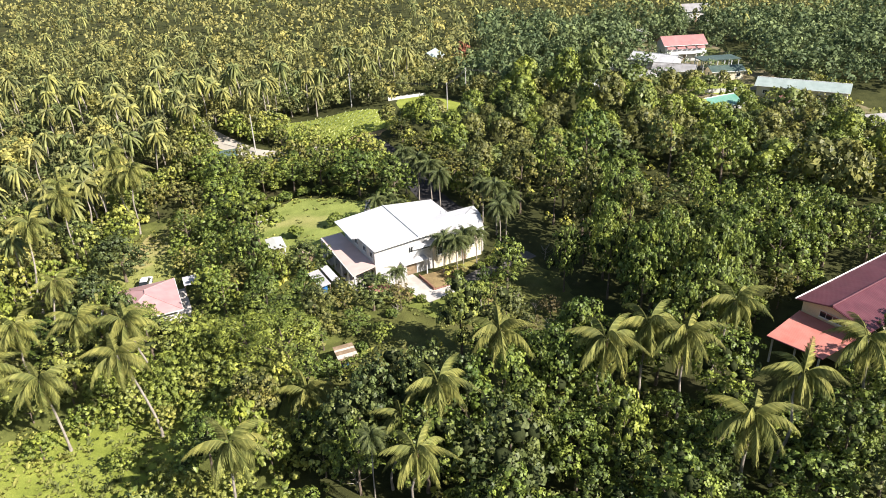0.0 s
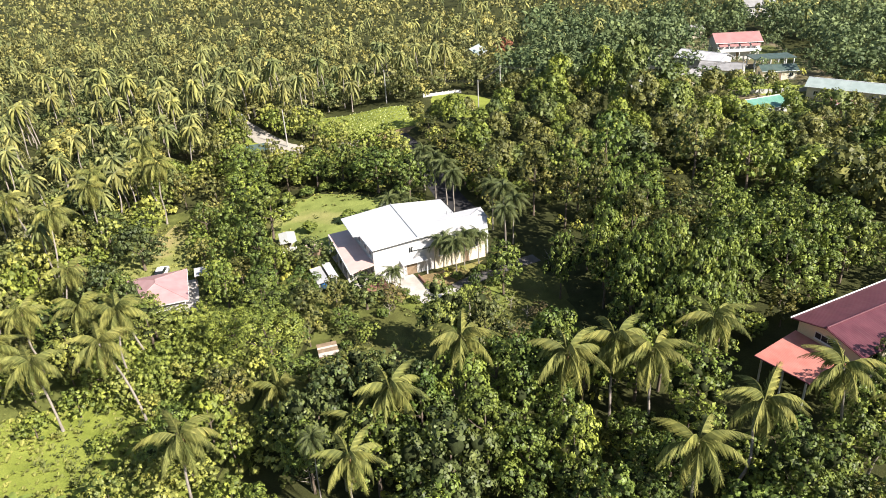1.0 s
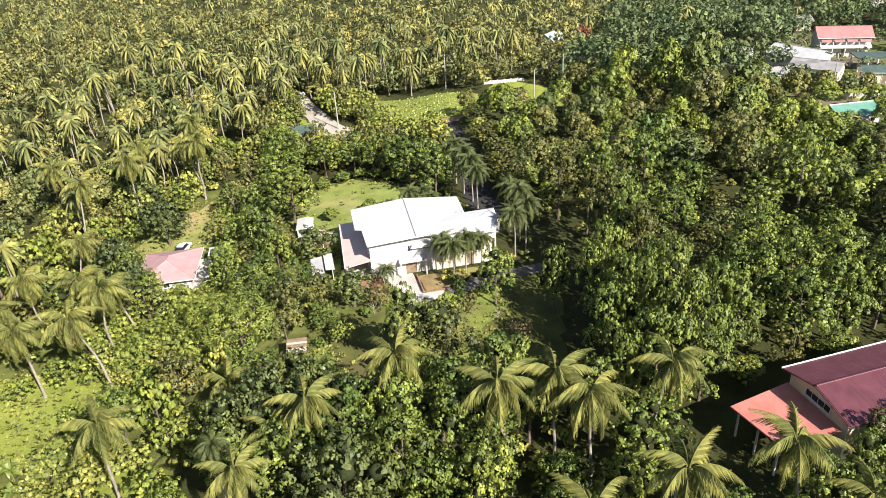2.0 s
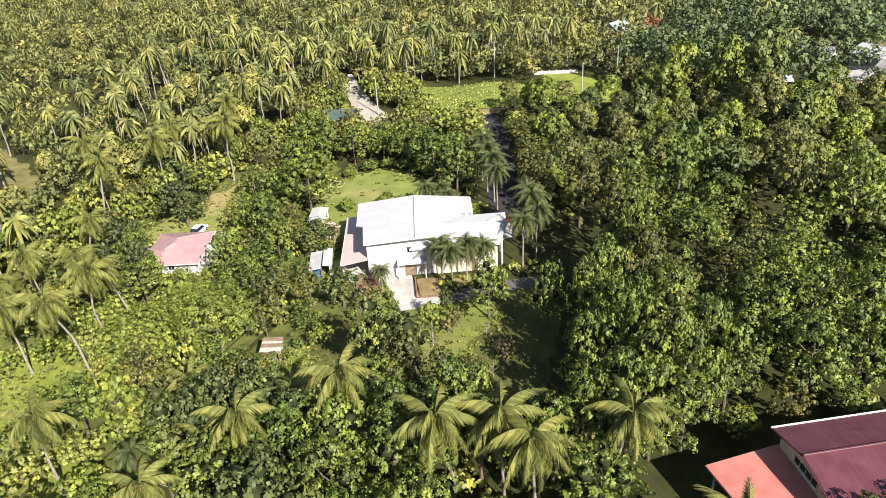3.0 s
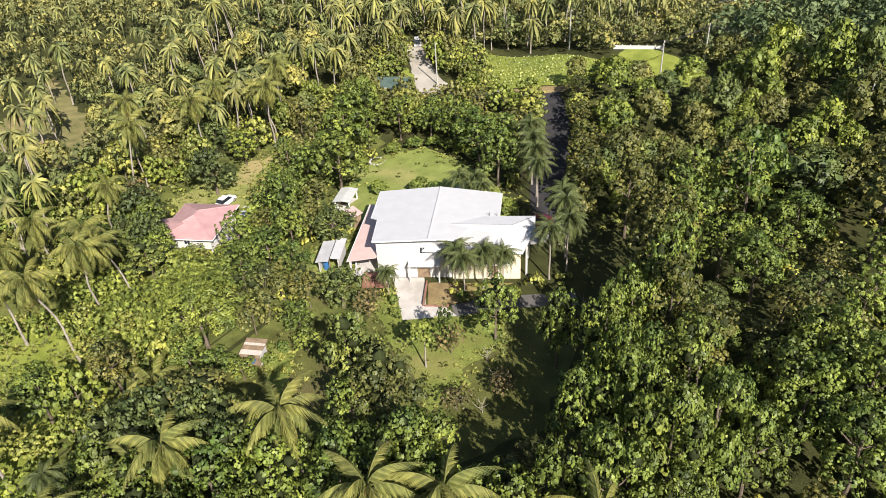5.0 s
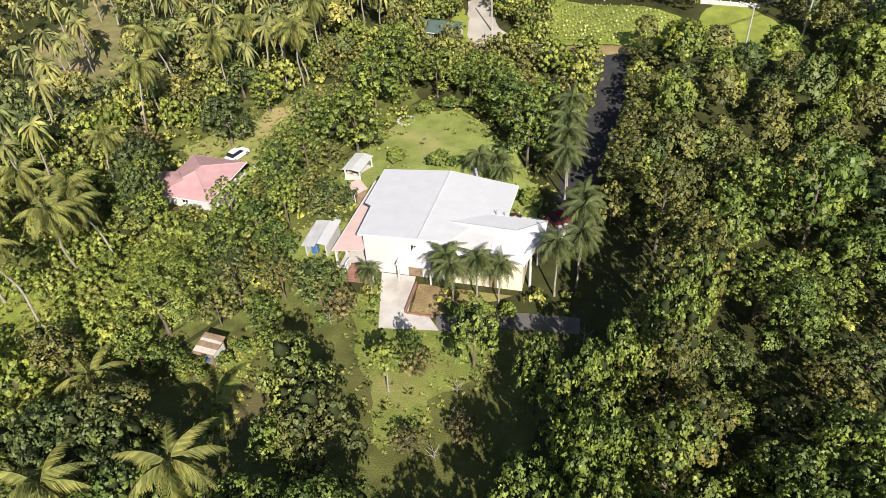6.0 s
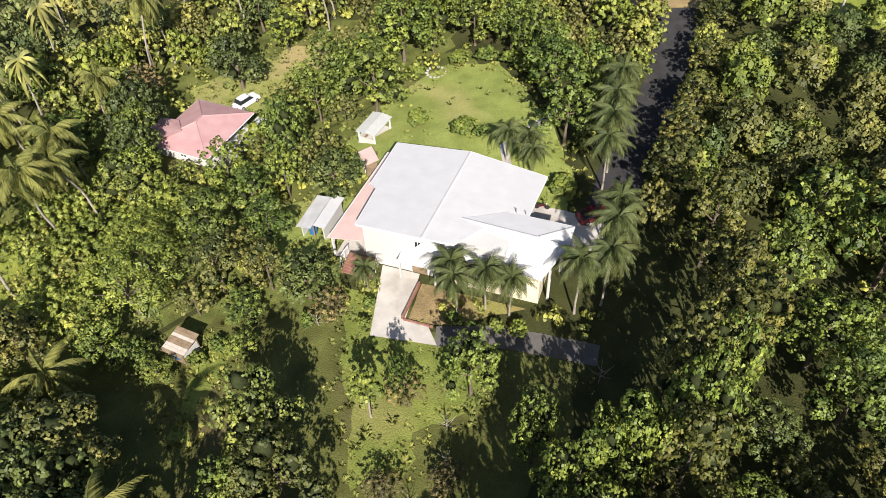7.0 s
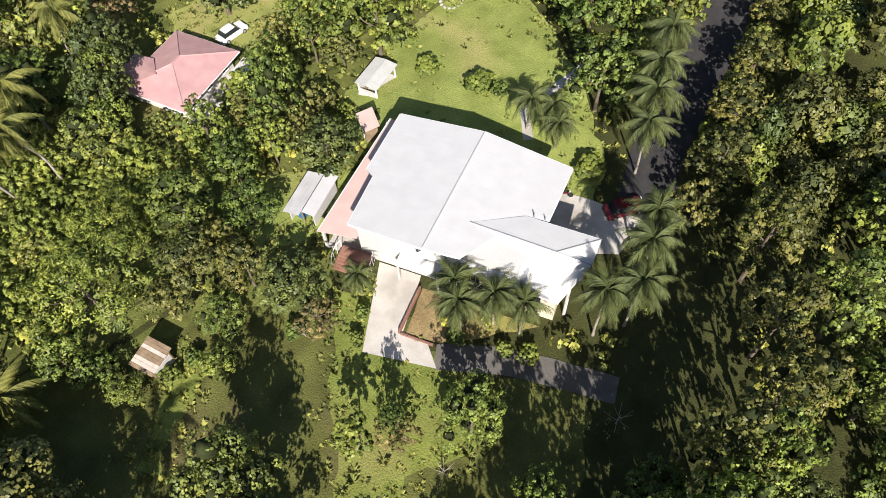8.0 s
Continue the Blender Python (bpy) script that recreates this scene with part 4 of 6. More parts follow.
palms(FOX, [(-1.6, 100.8, 6.2, 1.0), (1.6, 102.6, 6.0, 1.0), (0.2, 99.6, 6.2, 0.95), (3.6, 104.2, 5.4, 0.9), (7.8, 109.2, 7.6, 1.05), (9.4, 111.6, 8.4, 1.05), (7.4, 114.6, 9.2, 1.1), (5.4, 117.8, 8.6, 1.05),
            (-14.2, 121.4, 4.4, 0.95), (-12.2, 122.8, 4.0, 0.95), (-10.4, 121.8, 3.6, 0.85)], 1.5)
palms(FOX, [(-4.4, 128.4, 8.4, 1.15), (-6.6, 131.6, 8.6, 1.15), (-2.4, 125.4, 7.6, 1.05), (-9.6, 136.6, 8.4, 1.1), (-8.9, 95.2, 3.6, 0.7), (-8.2, 49.9, 11.2, 0.7)], 1.5)
row(SHRUB, [(-38.5, 134.6, 1.8, 1.4), (-35.2, 137.4, 2.0, 1.6), (-31.5, 139.0, 1.8, 1.5), (-27.8, 138.2, 2.0, 1.6), (-24.0, 136.9, 1.8, 1.5), (-40.8, 128.0, 1.8, 1.4), (-40.4, 119.5, 1.8, 1.4), (-20.8, 135.8, 1.9, 1.5)])
row(SHRUB[1:], [(-29.5, 119, 2.0, 1.5), (-22.4, 121.3, 2.3, 1.6), (-5.7, 122.0, 2.0, 1.5)])
row(SHRUB, [ (-20.2, 122.2, 1.6, 1.0), (-7.0, 94.0, 1.4, 0.7), (-5.2, 92.0, 1.4, 0.7), (-30.2, 107.5, 1.8, 1.0),
            (-13.0, 79.6, 1.4, 0.8), (-12.8, 77.0, 1.5, 0.9), (0.5, 99.0, 1.5, 0.9), (4.2, 101.6, 1.5, 0.8), (6.0, 103.0, 1.6, 1.0), (-9.4, 88.0, 1.5, 0.9)])

HOUSES = [(-44, 102.3, 2.4), (-14, 110, 7), (-8, 104, 8), (-3, 110, 8), (1, 109, 5), (-49, 96, 8.0), (46, 75, 6), (53, 79, 7), (60, 83, 7), (40, 73, 5.0), (-32, 113.5, 3.5), (-25, 107.5, 2.0), (-20.5, 98.5, 3.6), (-14.7, 76.6, 3.0), (-15.2, 96.8, 2.2), (-54.6, 155.6, 4.6),
          (-5.4, 231, 4.5), (4, 227, 1.5), (74.2, 229, 6), (61.5, 213, 5), (65, 205, 4), (80, 214, 4.5), (79, 203, 3), (84, 185, 3.5), (91, 181, 3.5), (98, 177, 3.5), (67, 174, 3.5), (85.5, 174.5, 2), (99, 161, 3), (100, 300, 8), (66, 262, 6), (40, 194, 3), (54, 200, 4.5), (47.5, 221, 4.5)]


BUILT = [(74.2, 230, 6, 7.5, 5.5), (61.5, 213, -38, 7, 4.5), (65, 205, -24, 6, 3.5), (91, 181, -30, 11, 4), (67, 174, 25, 5, 4), (85.5, 174.5, -25, 3, 2), (100, 160, 10, 4.5, 3.5), (100, 300, 5, 6, 4.5), (66, 262, 15, 5.5, 3.5),
         (79, 203.5, 4, 5, 3), (54, 200, 30, 4, 3), (47.5, 221, -20, 4, 3), (-5.4, 231, 70, 4, 3), (40, 194, 20, 2, 1.7), (80.5, 214.5, 8, 6.2, 3.3), (-54.6, 155.6, 26, 4.6, 3.0), (-49, 96.1, 0, 5.5, 6.2), (-14.7, 76.6, 0, 1.8, 1.8)]


def in_house(x, y, room):
    """Whether a place lies inside a house's walls or closer to them than room."""
    for hx, hy, turn, a, b in BUILT:
        c, q = math.cos(radians(turn)), math.sin(radians(turn))
        u, v = (x - hx) * c + (y - hy) * q, (y - hy) * c - (x - hx) * q
        if abs(u) < a + room and abs(v) < b + room:
            return True
    return False


def free(x, y, r):
    if in_house(x, y, 0.8):
        return False
    for poly, room in OPEN:
        if inside(poly, x, y) or gap_to(poly, x, y) < r * room:
            return False
    for hx, hy, hr in HOUSES:
        if (x - hx) ** 2 + (y - hy) ** 2 < (hr + r * 0.6) ** 2:
            return False
    for tx, ty, tr in taken:
        if (x - tx) ** 2 + (y - ty) ** 2 < (0.68 * (tr + r)) ** 2:
            return False
    return True


SIGHT = [(-57, 91), (-41, 93), (-24, 66), (-40, 62)]


# low growth in front of the northern fields, and where the village shows
LOW = [[(-18, 168), (16, 182), (34, 166), (28, 138), (8, 138), (-6, 158)], [(60, 190), (96, 176), (78, 140), (52, 150)], [(4, 124), (-17, 164), (-6, 168), (9, 150), (16, 130)]]


def slim(x, y, s, tall, claim):
    i = int(rng.integers(len(SLIM)))
    stretch(plant([SLIM[i]], x, y, s, 1.0, None, claim), tall, (10.5, 12.0, 9.0)[i])


def wood_kind(x, y):
    """What grows where: dense broadleaf wood to the east, palms with undergrowth to the west and north."""
    edge = 6 - 0.55 * (y - 118) if y > 118 else 12
    if y < 66 and x > -14:
        return "mixed"
    if x > edge and y < 200:
        return "wood" if y > 68 else "mixed"
    if y > 142 or x < -62:
        return "palms"
    return "garden" if x < edge else "mixed"


slim_many = 0
spots, low_wood, far_wood, big_wood = [], [], [], []
yy = 44.0
while yy < 186:
    xx = -118.0
    while xx < 96:
        spots.append((xx + rng.uniform(-1.3, 1.3), yy + rng.uniform(-1.3, 1.3)))
        xx += 3.6
    yy += 3.3
rng.shuffle(spots)
for x, y in spots:
    if x < -0.62 * y - 44 or x > 0.66 * y + 12:
        continue
    k, u = wood_kind(x, y), rng.uniform()
    low = x > 50 and 132 < y
    if low and inside(VILLAGE, x, y) and u < 0.3:
        continue
    full = math.hypot(x - 10, y - 80) < 45
    capped = any(inside(p, x, y) for p in LOW)
    low = low or capped
    if k == "wood":
        s = rng.uniform(0.5, 0.85) if low else rng.choice([rng.uniform(0.55, 0.75), rng.uniform(0.85, 1.1), rng.uniform(1.15, 1.5)])
        if free(x, y, 3.7 * s) and (low or math.hypot(x - 10, y - 85) > 62):
            far_wood.append((x, y, ground_z(x, y) - 0.1, min(s, 1.15), rng.uniform(0.75, 1.2) if low else rng.uniform(0.75, 1.5), rng.uniform(0, 6.28), int(rng.integers(3))))
            taken.append((x, y, 3.7 * s))
        elif full and not low and s > 1.1:
            if free(x, y, 4.2 * s):
                plant(BIG_BROAD, x, y, s * 0.74, rng.uniform(0.8, 1.2), None, 4.2 * s)
        elif free(x, y, 4.2 * s):
            plant((BROAD if u < 0.74 else OLIVE if u < 0.84 else DARKS if u < 0.96 else BRIGHT) if full else MID, x, y, min(s, 1.2), rng.uniform(0.75, 1.1) if low else rng.uniform(0.72, 1.36), None, 4.2 * s)
    elif k == "mixed":
        s = rng.uniform(0.65, 1.0)
        if u < 0.03 and free(x, y, 2.6):
            palms(COCO, [(x, y, rng.uniform(9, 13), rng.uniform(0.85, 1.05))])
        elif free(x, y, 3.0 * s):
            plant((BROAD if u < 0.7 else DARKS if u < 0.85 else BRIGHT) if full else MID, x, y, s, rng.uniform(0.9, 1.3), None, 3.0 * s)
    elif k == "garden":
        s = rng.uniform(0.75, 1.15)
        if u < 0.12 and x < -55 and not inside(SIGHT, x, y) and free(x, y, 2.4):
            palms(COCO, [(x, y, rng.uniform(8, 11.5), rng.uniform(0.85, 1.0))])
        elif u < 0.28 and not inside(SIGHT, x, y) and free(x, y, 2.6):
            plant((OLIVE_BROAD if u < 0.2 else BROAD if u < 0.26 else BRIGHT) if full else MID, x, y, rng.uniform(0.55, 0.8), rng.uniform(0.85, 1.1), None, 2.6)
        elif free(x, y, (2.95 if y > 76 else 2.35) * s):
            plant(SMALL_DARK if y > 76 and u < (0.75 if x > -24 or y > 92 else 0.45) else SMALL if full or y < 75 else SMALL_MID, x, y, s, rng.uniform(0.75, 1.5) * (0.6 if inside(SIGHT, x, y) else 1.0), None, (2.95 if y > 76 else 2.35) * s)
    else:
        s = rng.uniform(0.75, 1.25)
        if 142 < y < 176 and -66 < x < 4:
            if u < 0.95 and free(x, y, 1.6 * s):
                plant(SMALL_MID, x, y, s * 0.9, rng.uniform(0.8, 1.15), None, 1.6 * s)
        elif u > 0.8 and free(x, y, 2.9):
            s = rng.uniform(0.6, 0.95)
            big_wood.append((x, y, ground_z(x, y) - 0.1, s, rng.uniform(0.75, 1.2), rng.uniform(0, 6.28), int(rng.integers(3))))
            taken.append((x, y, 2.9))
        elif u < (0.22 if y < 150 else 0.36) and slim_many < 290 and free(x, y, 1.9):
            slim(x, y, rng.uniform(0.85, 1.12), rng.uniform(0.85, 1.3), 1.8)
            slim_many += 1
        elif free(x, y, 2.1 * s):
            if y > 158 or x < -84:
                low_wood.append((x, y, ground_z(x, y) - 0.1, s, rng.uniform(0.8, 1.4), rng.uniform(0, 6.28), int(rng.integers(3))))
                taken.append((x, y, 2.1 * s))
            else:
                plant(SMALL_MID, x, y, s, rng.uniform(0.8, 1.4), None, 2.1 * s)

# lower trees in the gaps of the wood
for x, y in spots:
    if 18 < x < 62 and 66 < y < 128 and wood_kind(x, y) == "wood" and free(x, y, 2.5):
        plant(SMALL_DARK, x, y, rng.uniform(0.8, 1.05), rng.uniform(0.75, 1.1), None, 2.5)

# bare pale shrubs in the clearing
def bare_shrub(x, y, height):
    root = thing("bare_shrub", x, y, rng.uniform(0, 360), "leafless pale grey shrub with thin branches", "shrub", "bare shrubs")
    part("stem", tube(bmesh.new(), [(0, 0, -0.2), (0.08, 0.03, height * 0.4), (0.02, 0.1, height * 0.75)], [0.06, 0.045, 0.02], 6), PALM_BARK, root)
    for i in range(9):
        a, z0 = i * 2.4, height * (0.2 + 0.055 * i)
        out = height * (0.5 - 0.03 * i)
        p = [(0.05, 0.04, z0), (0.05 + math.cos(a) * out * 0.5, 0.04 + math.sin(a) * out * 0.5, z0 + height * 0.14), (0.05 + math.cos(a) * out, 0.04 + math.sin(a) * out, z0 + height * 0.36)]
        part("branch", tube(bmesh.new(), p, [0.03, 0.022, 0.01], 5), PALM_BARK, root)


for x, y, height in ((9.2, 90.6, 2.4), (11.6, 88.2, 2.0), (15.1, 104.6, 3.0), (-10.9, 54.2, 4.5), (-8.6, 88.6, 2.4), (13.0, 83.4, 2.2)):
    bare_shrub(x, y, height)

# tall palms lining the road and the back of the fields
for x, y in ((-73, 184.5), (-70.5, 188.5), (-64.5, 188), (-74, 179), (-68, 176.5), (-62.5, 183.5), (-58, 181), (-52, 178.5), (-66.5, 171), (-61, 164.5), (-46.5, 186), (-43, 188), (-39, 190.5), (-35, 192.5), (-31, 194.5), (-27, 196), (-22.5, 194.5), (-19, 197.5), (-15.5, 200),
             (-48, 181), (-51, 184.5), (-36, 197), (-29, 200), (-12, 203), (-24, 202), (-41, 195), (-46, 192), (-56, 188), (-60, 192), (-66, 194)):
    slim(x, y, rng.uniform(0.85, 1.1), rng.uniform(0.95, 1.3), 1.2)
for x, y, h, r in ((-45.5, 169.5, 6.5, 2.6), (-50, 173.5, 6.5, 2.8), (-42, 168, 5.5, 2.2), (-55.5, 177.5, 6.0, 2.6), (-36.5, 166.2, 5.0, 2.0), (-35, 157.6, 6.5, 2.6), (-40, 153.6, 5.5, 2.4), (-31, 158.5, 6.5, 2.4), (-48, 150.2, 4.5, 2.4), (-53, 149.4, 4.0, 2.2), (-58.5, 151.2, 4.8, 2.4), (-61.5, 158, 5.5, 2.6), (-53.5, 147, 9.5, 2.9), (-57.6, 147.4, 9.5, 2.9), (-61.4, 150.6, 7.5, 2.8), (-58.9, 164.2, 8.5, 2.3), (-61.7, 168, 8.5, 2.3), (-65, 171.6, 8.5, 2.4), (-68.8, 175.5, 8.0, 2.4)):
    row(SMALL_MID, [(x, y, h, r)])

# scattered palms and bushes on the dry field
for i in range(34):
    x, y = rng.uniform(-148, -93), rng.uniform(96, 130)
    if inside(FIELD_WEST, x, y):
        if i % 2:
            slim(x, y, rng.uniform(0.85, 1.1), rng.uniform(0.8, 1.2), 1.2)
        else:
            plant(SMALL_MID, x, y, rng.uniform(0.5, 0.8), rng.uniform(0.7, 1.0), None, 1.2)

# banana plants and shrubs in the western garden
for i in range(26):
    x, y = -18 - 26 * rng.uniform(), 46 + 16 * rng.uniform()
    if free(x, y, 1.2):
        plant(BANANAS, x, y, rng.uniform(0.8, 1.15), 1.0, None, 1.2)

# unused kinds leave no trace
for k in PROTOS:
    if k.name not in first_used:
        for o in (*k.children_recursive, k):
            bpy.data.objects.remove(o)


# ---- undergrowth and far woods ----
def scatter_mesh(bases, places):
    """Many copies of a few meshes joined into one."""
    V, N, Fq, Ft, off = [], [], [], [], 0
    for x, y, z, s, tall, turn, k in places:
        v, fq, ft, nr = bases[k]
        c, sn = math.cos(turn), math.sin(turn)
        V.append(np.stack([x + s * (c * v[:, 0] - sn * v[:, 1]), y + s * (sn * v[:, 0] + c * v[:, 1]), z + s * tall * v[:, 2]], 1))
        if nr is not None:
            N.append(np.stack([c * nr[:, 0] - sn * nr[:, 1], sn * nr[:, 0] + c * nr[:, 1], nr[:, 2]], 1))
        Fq.append(fq + off)
        Ft.append(ft + off)
        off += len(v)
    V, Fq, Ft = np.concatenate(V), np.concatenate(Fq), np.concatenate(Ft)
    me = bpy.data.meshes.new("scatter")
    me.vertices.add(len(V))
    me.vertices.foreach_set("co", V.ravel())
    loops = np.concatenate([Fq.ravel(), Ft.ravel()])
    me.loops.add(len(loops))
    me.loops.foreach_set("vertex_index", loops)
    me.polygons.add(len(Fq) + len(Ft))
    starts = np.concatenate([np.arange(len(Fq)) * 4, len(Fq) * 4 + np.arange(len(Ft)) * 3])
    me.polygons.foreach_set("loop_start", starts)
    me.update(calc_edges=True)
    me.validate()
    if N:
        me.normals_split_custom_set_from_vertices(np.concatenate(N).tolist())
    return me


def split(cloud):
    v = np.concatenate(cloud.v)
    fq = np.array([f for f in cloud.f if len(f) == 4], dtype=int).reshape(-1, 4)
    ft = np.array([f for f in cloud.f if len(f) == 3], dtype=int).reshape(-1, 3)
    return v, fq, ft, np.concatenate(cloud.nrm) if cloud.nrm else None


def bush_base(height, radius, low, clumps, count, length, width, heart=0):
    """A low-cost tree or bush: lumpy masses of leaves with loose leaves standing out of them."""
    cloud = Cloud()
    for i in range(clumps):
        a, q = i * 2.4 + rng.uniform(-0.4, 0.4), (i + 0.5) / clumps
        z = 1 - 1.2 * q
        ring = math.sqrt(max(0, 1 - z * z)) * radius * 0.7 * rng.uniform(0.8, 1.15)
        r = radius * rng.uniform(0.3, 0.5)
        c = np.array([math.cos(a) * ring, math.sin(a) * ring, low + (height - low) * (0.5 + 0.4 * z)])
        if heart:
            d = unit(rng.normal(0, 1, (heart, 3)) + np.array([math.cos(a) * 0.4, math.sin(a) * 0.4, 0.7]))
            leaves(cloud, c + d * r * 0.62, d, r * 0.72, r * 0.28, 0.2, 0.85)
        clump(cloud, c, r, count, length, width, 0.85, np.array([math.cos(a) * ring, math.sin(a) * ring, radius * 0.5 * z]) / radius)
    return split(cloud)


def palm_base(height):
    cloud = coco_far_crown(12, 4)
    cloud.v = [v + np.array([0.5, 0, height]) for v in cloud.v]
    v, fq, ft, nr = split(cloud)
    tr = np.array([[0.12, 0, 0], [-0.06, 0.1, 0], [-0.06, -0.1, 0], [0.6, 0, height], [0.45, 0.08, height], [0.45, -0.08, height]])
    n = len(v)
    sides = np.array([[0, 1, 4, 3], [1, 2, 5, 4], [2, 0, 3, 5]]) + n
    return np.concatenate([v, tr]), np.concatenate([fq, sides]), ft, None


def stuff(name, me, mat, label, category):
    me.materials.append(mat)
    return tagged(new(name, me), label, category, "", "stuff")


# mown ground round the hut and in front of the white house
TIDY = [(-21, 64), (-23, 77), (-15, 88), (-11, 97), (4, 99), (14, 104), (21, 98), (21, 84), (12, 70), (-8, 58)]
low = [bush_base(1.3, 0.9, 0.1, 4, 18, 0.34, 0.12), bush_base(0.9, 0.7, 0.1, 3, 18, 0.32, 0.11)]
places = []
for i in range(2000):
    x, y = rng.uniform(-95, 105), rng.uniform(44, 205)
    if y > 150 and x < 45:
        continue
    if x < -0.62 * y - 34 or x > 0.66 * y + 6:
        continue
    if any(inside(p, x, y) or gap_to(p, x, y) < 0.9 for p, room in OPEN[:-2]) or ((inside(TIDY, x, y) or inside(GLADE, x, y)) and rng.uniform() < 0.98) or any((x - h[0]) ** 2 + (y - h[1]) ** 2 < (h[2] - 1) ** 2 for h in HOUSES) or in_house(x, y, 0.9):
        continue
    if wood_kind(x, y) == "wood" and y < 130 and rng.uniform() < 0.75:
        continue
    places.append((x, y, ground_z(x, y) - 0.1, rng.uniform(0.8, 2.0), rng.uniform(0.8, 1.3), rng.uniform(0, 6.28), int(rng.integers(2))))
stuff("undergrowth", scatter_mesh(low, places), LEAF_LIGHT, "leafy green undergrowth below the trees", "undergrowth")

def tuft_base(blades, height, reach):
    """A tuft of narrow grass blades."""
    cloud = Cloud()
    a = rng.uniform(0, math.tau, blades)
    out = np.stack([np.cos(a), np.sin(a), 0 * a], 1)
    side = np.stack([-np.sin(a), np.cos(a), 0 * a], 1) * 0.09
    foot = out * rng.uniform(0, 0.25, (blades, 1))
    h = np.array([0, 0, 1.0]) * height * rng.uniform(0.6, 1.1, (blades, 1))
    v = np.stack([foot - side, foot + side, foot + out * reach * 0.5 + h + side * 0.7, foot + out * reach + h * 0.8], 1).reshape(-1, 3)
    cloud.add(v, np.arange(4 * blades).reshape(-1, 4))
    return split(cloud)


tufts = [tuft_base(14, 0.3, 0.35), tuft_base(11, 0.45, 0.5)]
places = []
for poly in (LAWN_BACK, LAWN_FRONT, LAWN_HUT, LAWN_WEST, MEADOW_WEST, YARD_WEST):
    for (x0, y0), (x1, y1) in zip(poly, poly[1:] + poly[:1]):
        for _ in range(int(math.hypot(x1 - x0, y1 - y0) * 4)):
            q, off = rng.uniform(), rng.normal(0, 0.8)
            x, y = x0 + (x1 - x0) * q + off * (y1 - y0) / 6, y0 + (y1 - y0) * q - off * (x1 - x0) / 6
            x, y = x + rng.normal(0, 0.6), y + rng.normal(0, 0.6)
            if inside(DRIVE_PAD, x, y) or inside(PATIO, x, y) or inside(DRIVE_EAST, x, y):
                continue
            places.append((x, y, ground_z(x, y), rng.uniform(0.4, 0.95), rng.uniform(0.6, 1.2), rng.uniform(0, 6.28), int(rng.integers(2))))
for poly, many in ((MEADOW_WEST, 1000), (LAWN_FRONT, 160), (LAWN_BACK, 120), (YARD_WEST, 200)):
    xs, ys = [p[0] for p in poly], [p[1] for p in poly]
    for _ in range(many):
        x, y = rng.uniform(min(xs), max(xs)), rng.uniform(min(ys), max(ys))
        if inside(poly, x, y) and not inside(DRIVE_PAD, x, y):
            places.append((x, y, ground_z(x, y), rng.uniform(0.4, 1.1), rng.uniform(0.5, 1.1), rng.uniform(0, 6.28), int(rng.integers(2))))
stuff("grass_tufts", scatter_mesh(tufts, places), GRASS_BLADE, "rough tufts of grass along the lawn edges", "grass")

mid_tree = [bush_base(8.5, 3.6, 2.0, 8, 10, 0.8, 0.27, 6), bush_base(6.5, 3.3, 0.8, 7, 10, 0.8, 0.27, 6), bush_base(10.5, 4.0, 2.5, 9, 10, 0.82, 0.28, 6)]
dense_tree = [bush_base(11.0, 4.0, 1.0, 26, 22, 0.53, 0.19, 10), bush_base(10.0, 3.8, 0.8, 24, 22, 0.53, 0.19, 10), bush_base(11.5, 3.7, 1.2, 26, 22, 0.53, 0.185, 10)]
for i, (n, m, lab) in enumerate((("dense_woods", LEAF, "dense green trees of the wood"), ("dark_woods", LEAF_DARK, "dark green trees of the wood"), ("brown_woods", LEAF_OLIVE, "olive-green trees of the wood"))):
    stuff(n, scatter_mesh(dense_tree, [p for k, p in enumerate(far_wood) if k % 5 in ((0, 1), (2,), (3, 4))[i]]), m, lab, "woods")
stuff("mixed_woods", scatter_mesh(dense_tree, big_wood[::2]), HAZE_GREEN, "green broadleaf trees among the palms", "woods")
stuff("mixed_olive_woods", scatter_mesh(dense_tree, big_wood[1::2]), HAZE_LIGHT, "olive-green broadleaf trees among the palms", "woods")
for _ in range(420):
    x, y = rng.uniform(-80, 14), rng.uniform(186, 222)
    if not in_house(x, y, 1.2) and not any(inside(p, x, y) or gap_to(p, x, y) < 1.2 for p, room in OPEN) and not any((x - q[0]) ** 2 + (y - q[1]) ** 2 < q[2] ** 2 for q in HOUSES):
        low_wood.append((x, y, ground_z(x, y) - 0.1, rng.uniform(0.45, 0.9), rng.uniform(0.7, 1.3), rng.uniform(0, 6.28), int(rng.integers(3))))
low_tree = [bush_base(6.2, 2.8, 0.4, 9, 13, 0.52, 0.18, 6), bush_base(5.6, 2.6, 0.4, 8, 13, 0.52, 0.18, 6), bush_base(6.8, 2.7, 0.4, 9, 13, 0.52, 0.18, 6)]
stuff("low_woods", scatter_mesh(low_tree, low_wood[::2]), HAZE_GREEN, "low green trees under the palms", "woods")
stuff("low_olive_woods", scatter_mesh(low_tree, low_wood[1::2]), HAZE_OLIVE, "low olive-green trees under the palms", "woods")
far_tree = [bush_base(7.0, 4.6, 0.5, 5, 6, 1.4, 0.48, 4), bush_base(9.0, 4.8, 1.0, 5, 6, 1.4, 0.48, 4)]
far_palm = [palm_base(10.0), palm_base(12.5)]
near_w, far_w, far_p = [], [], []
yy = 60.0
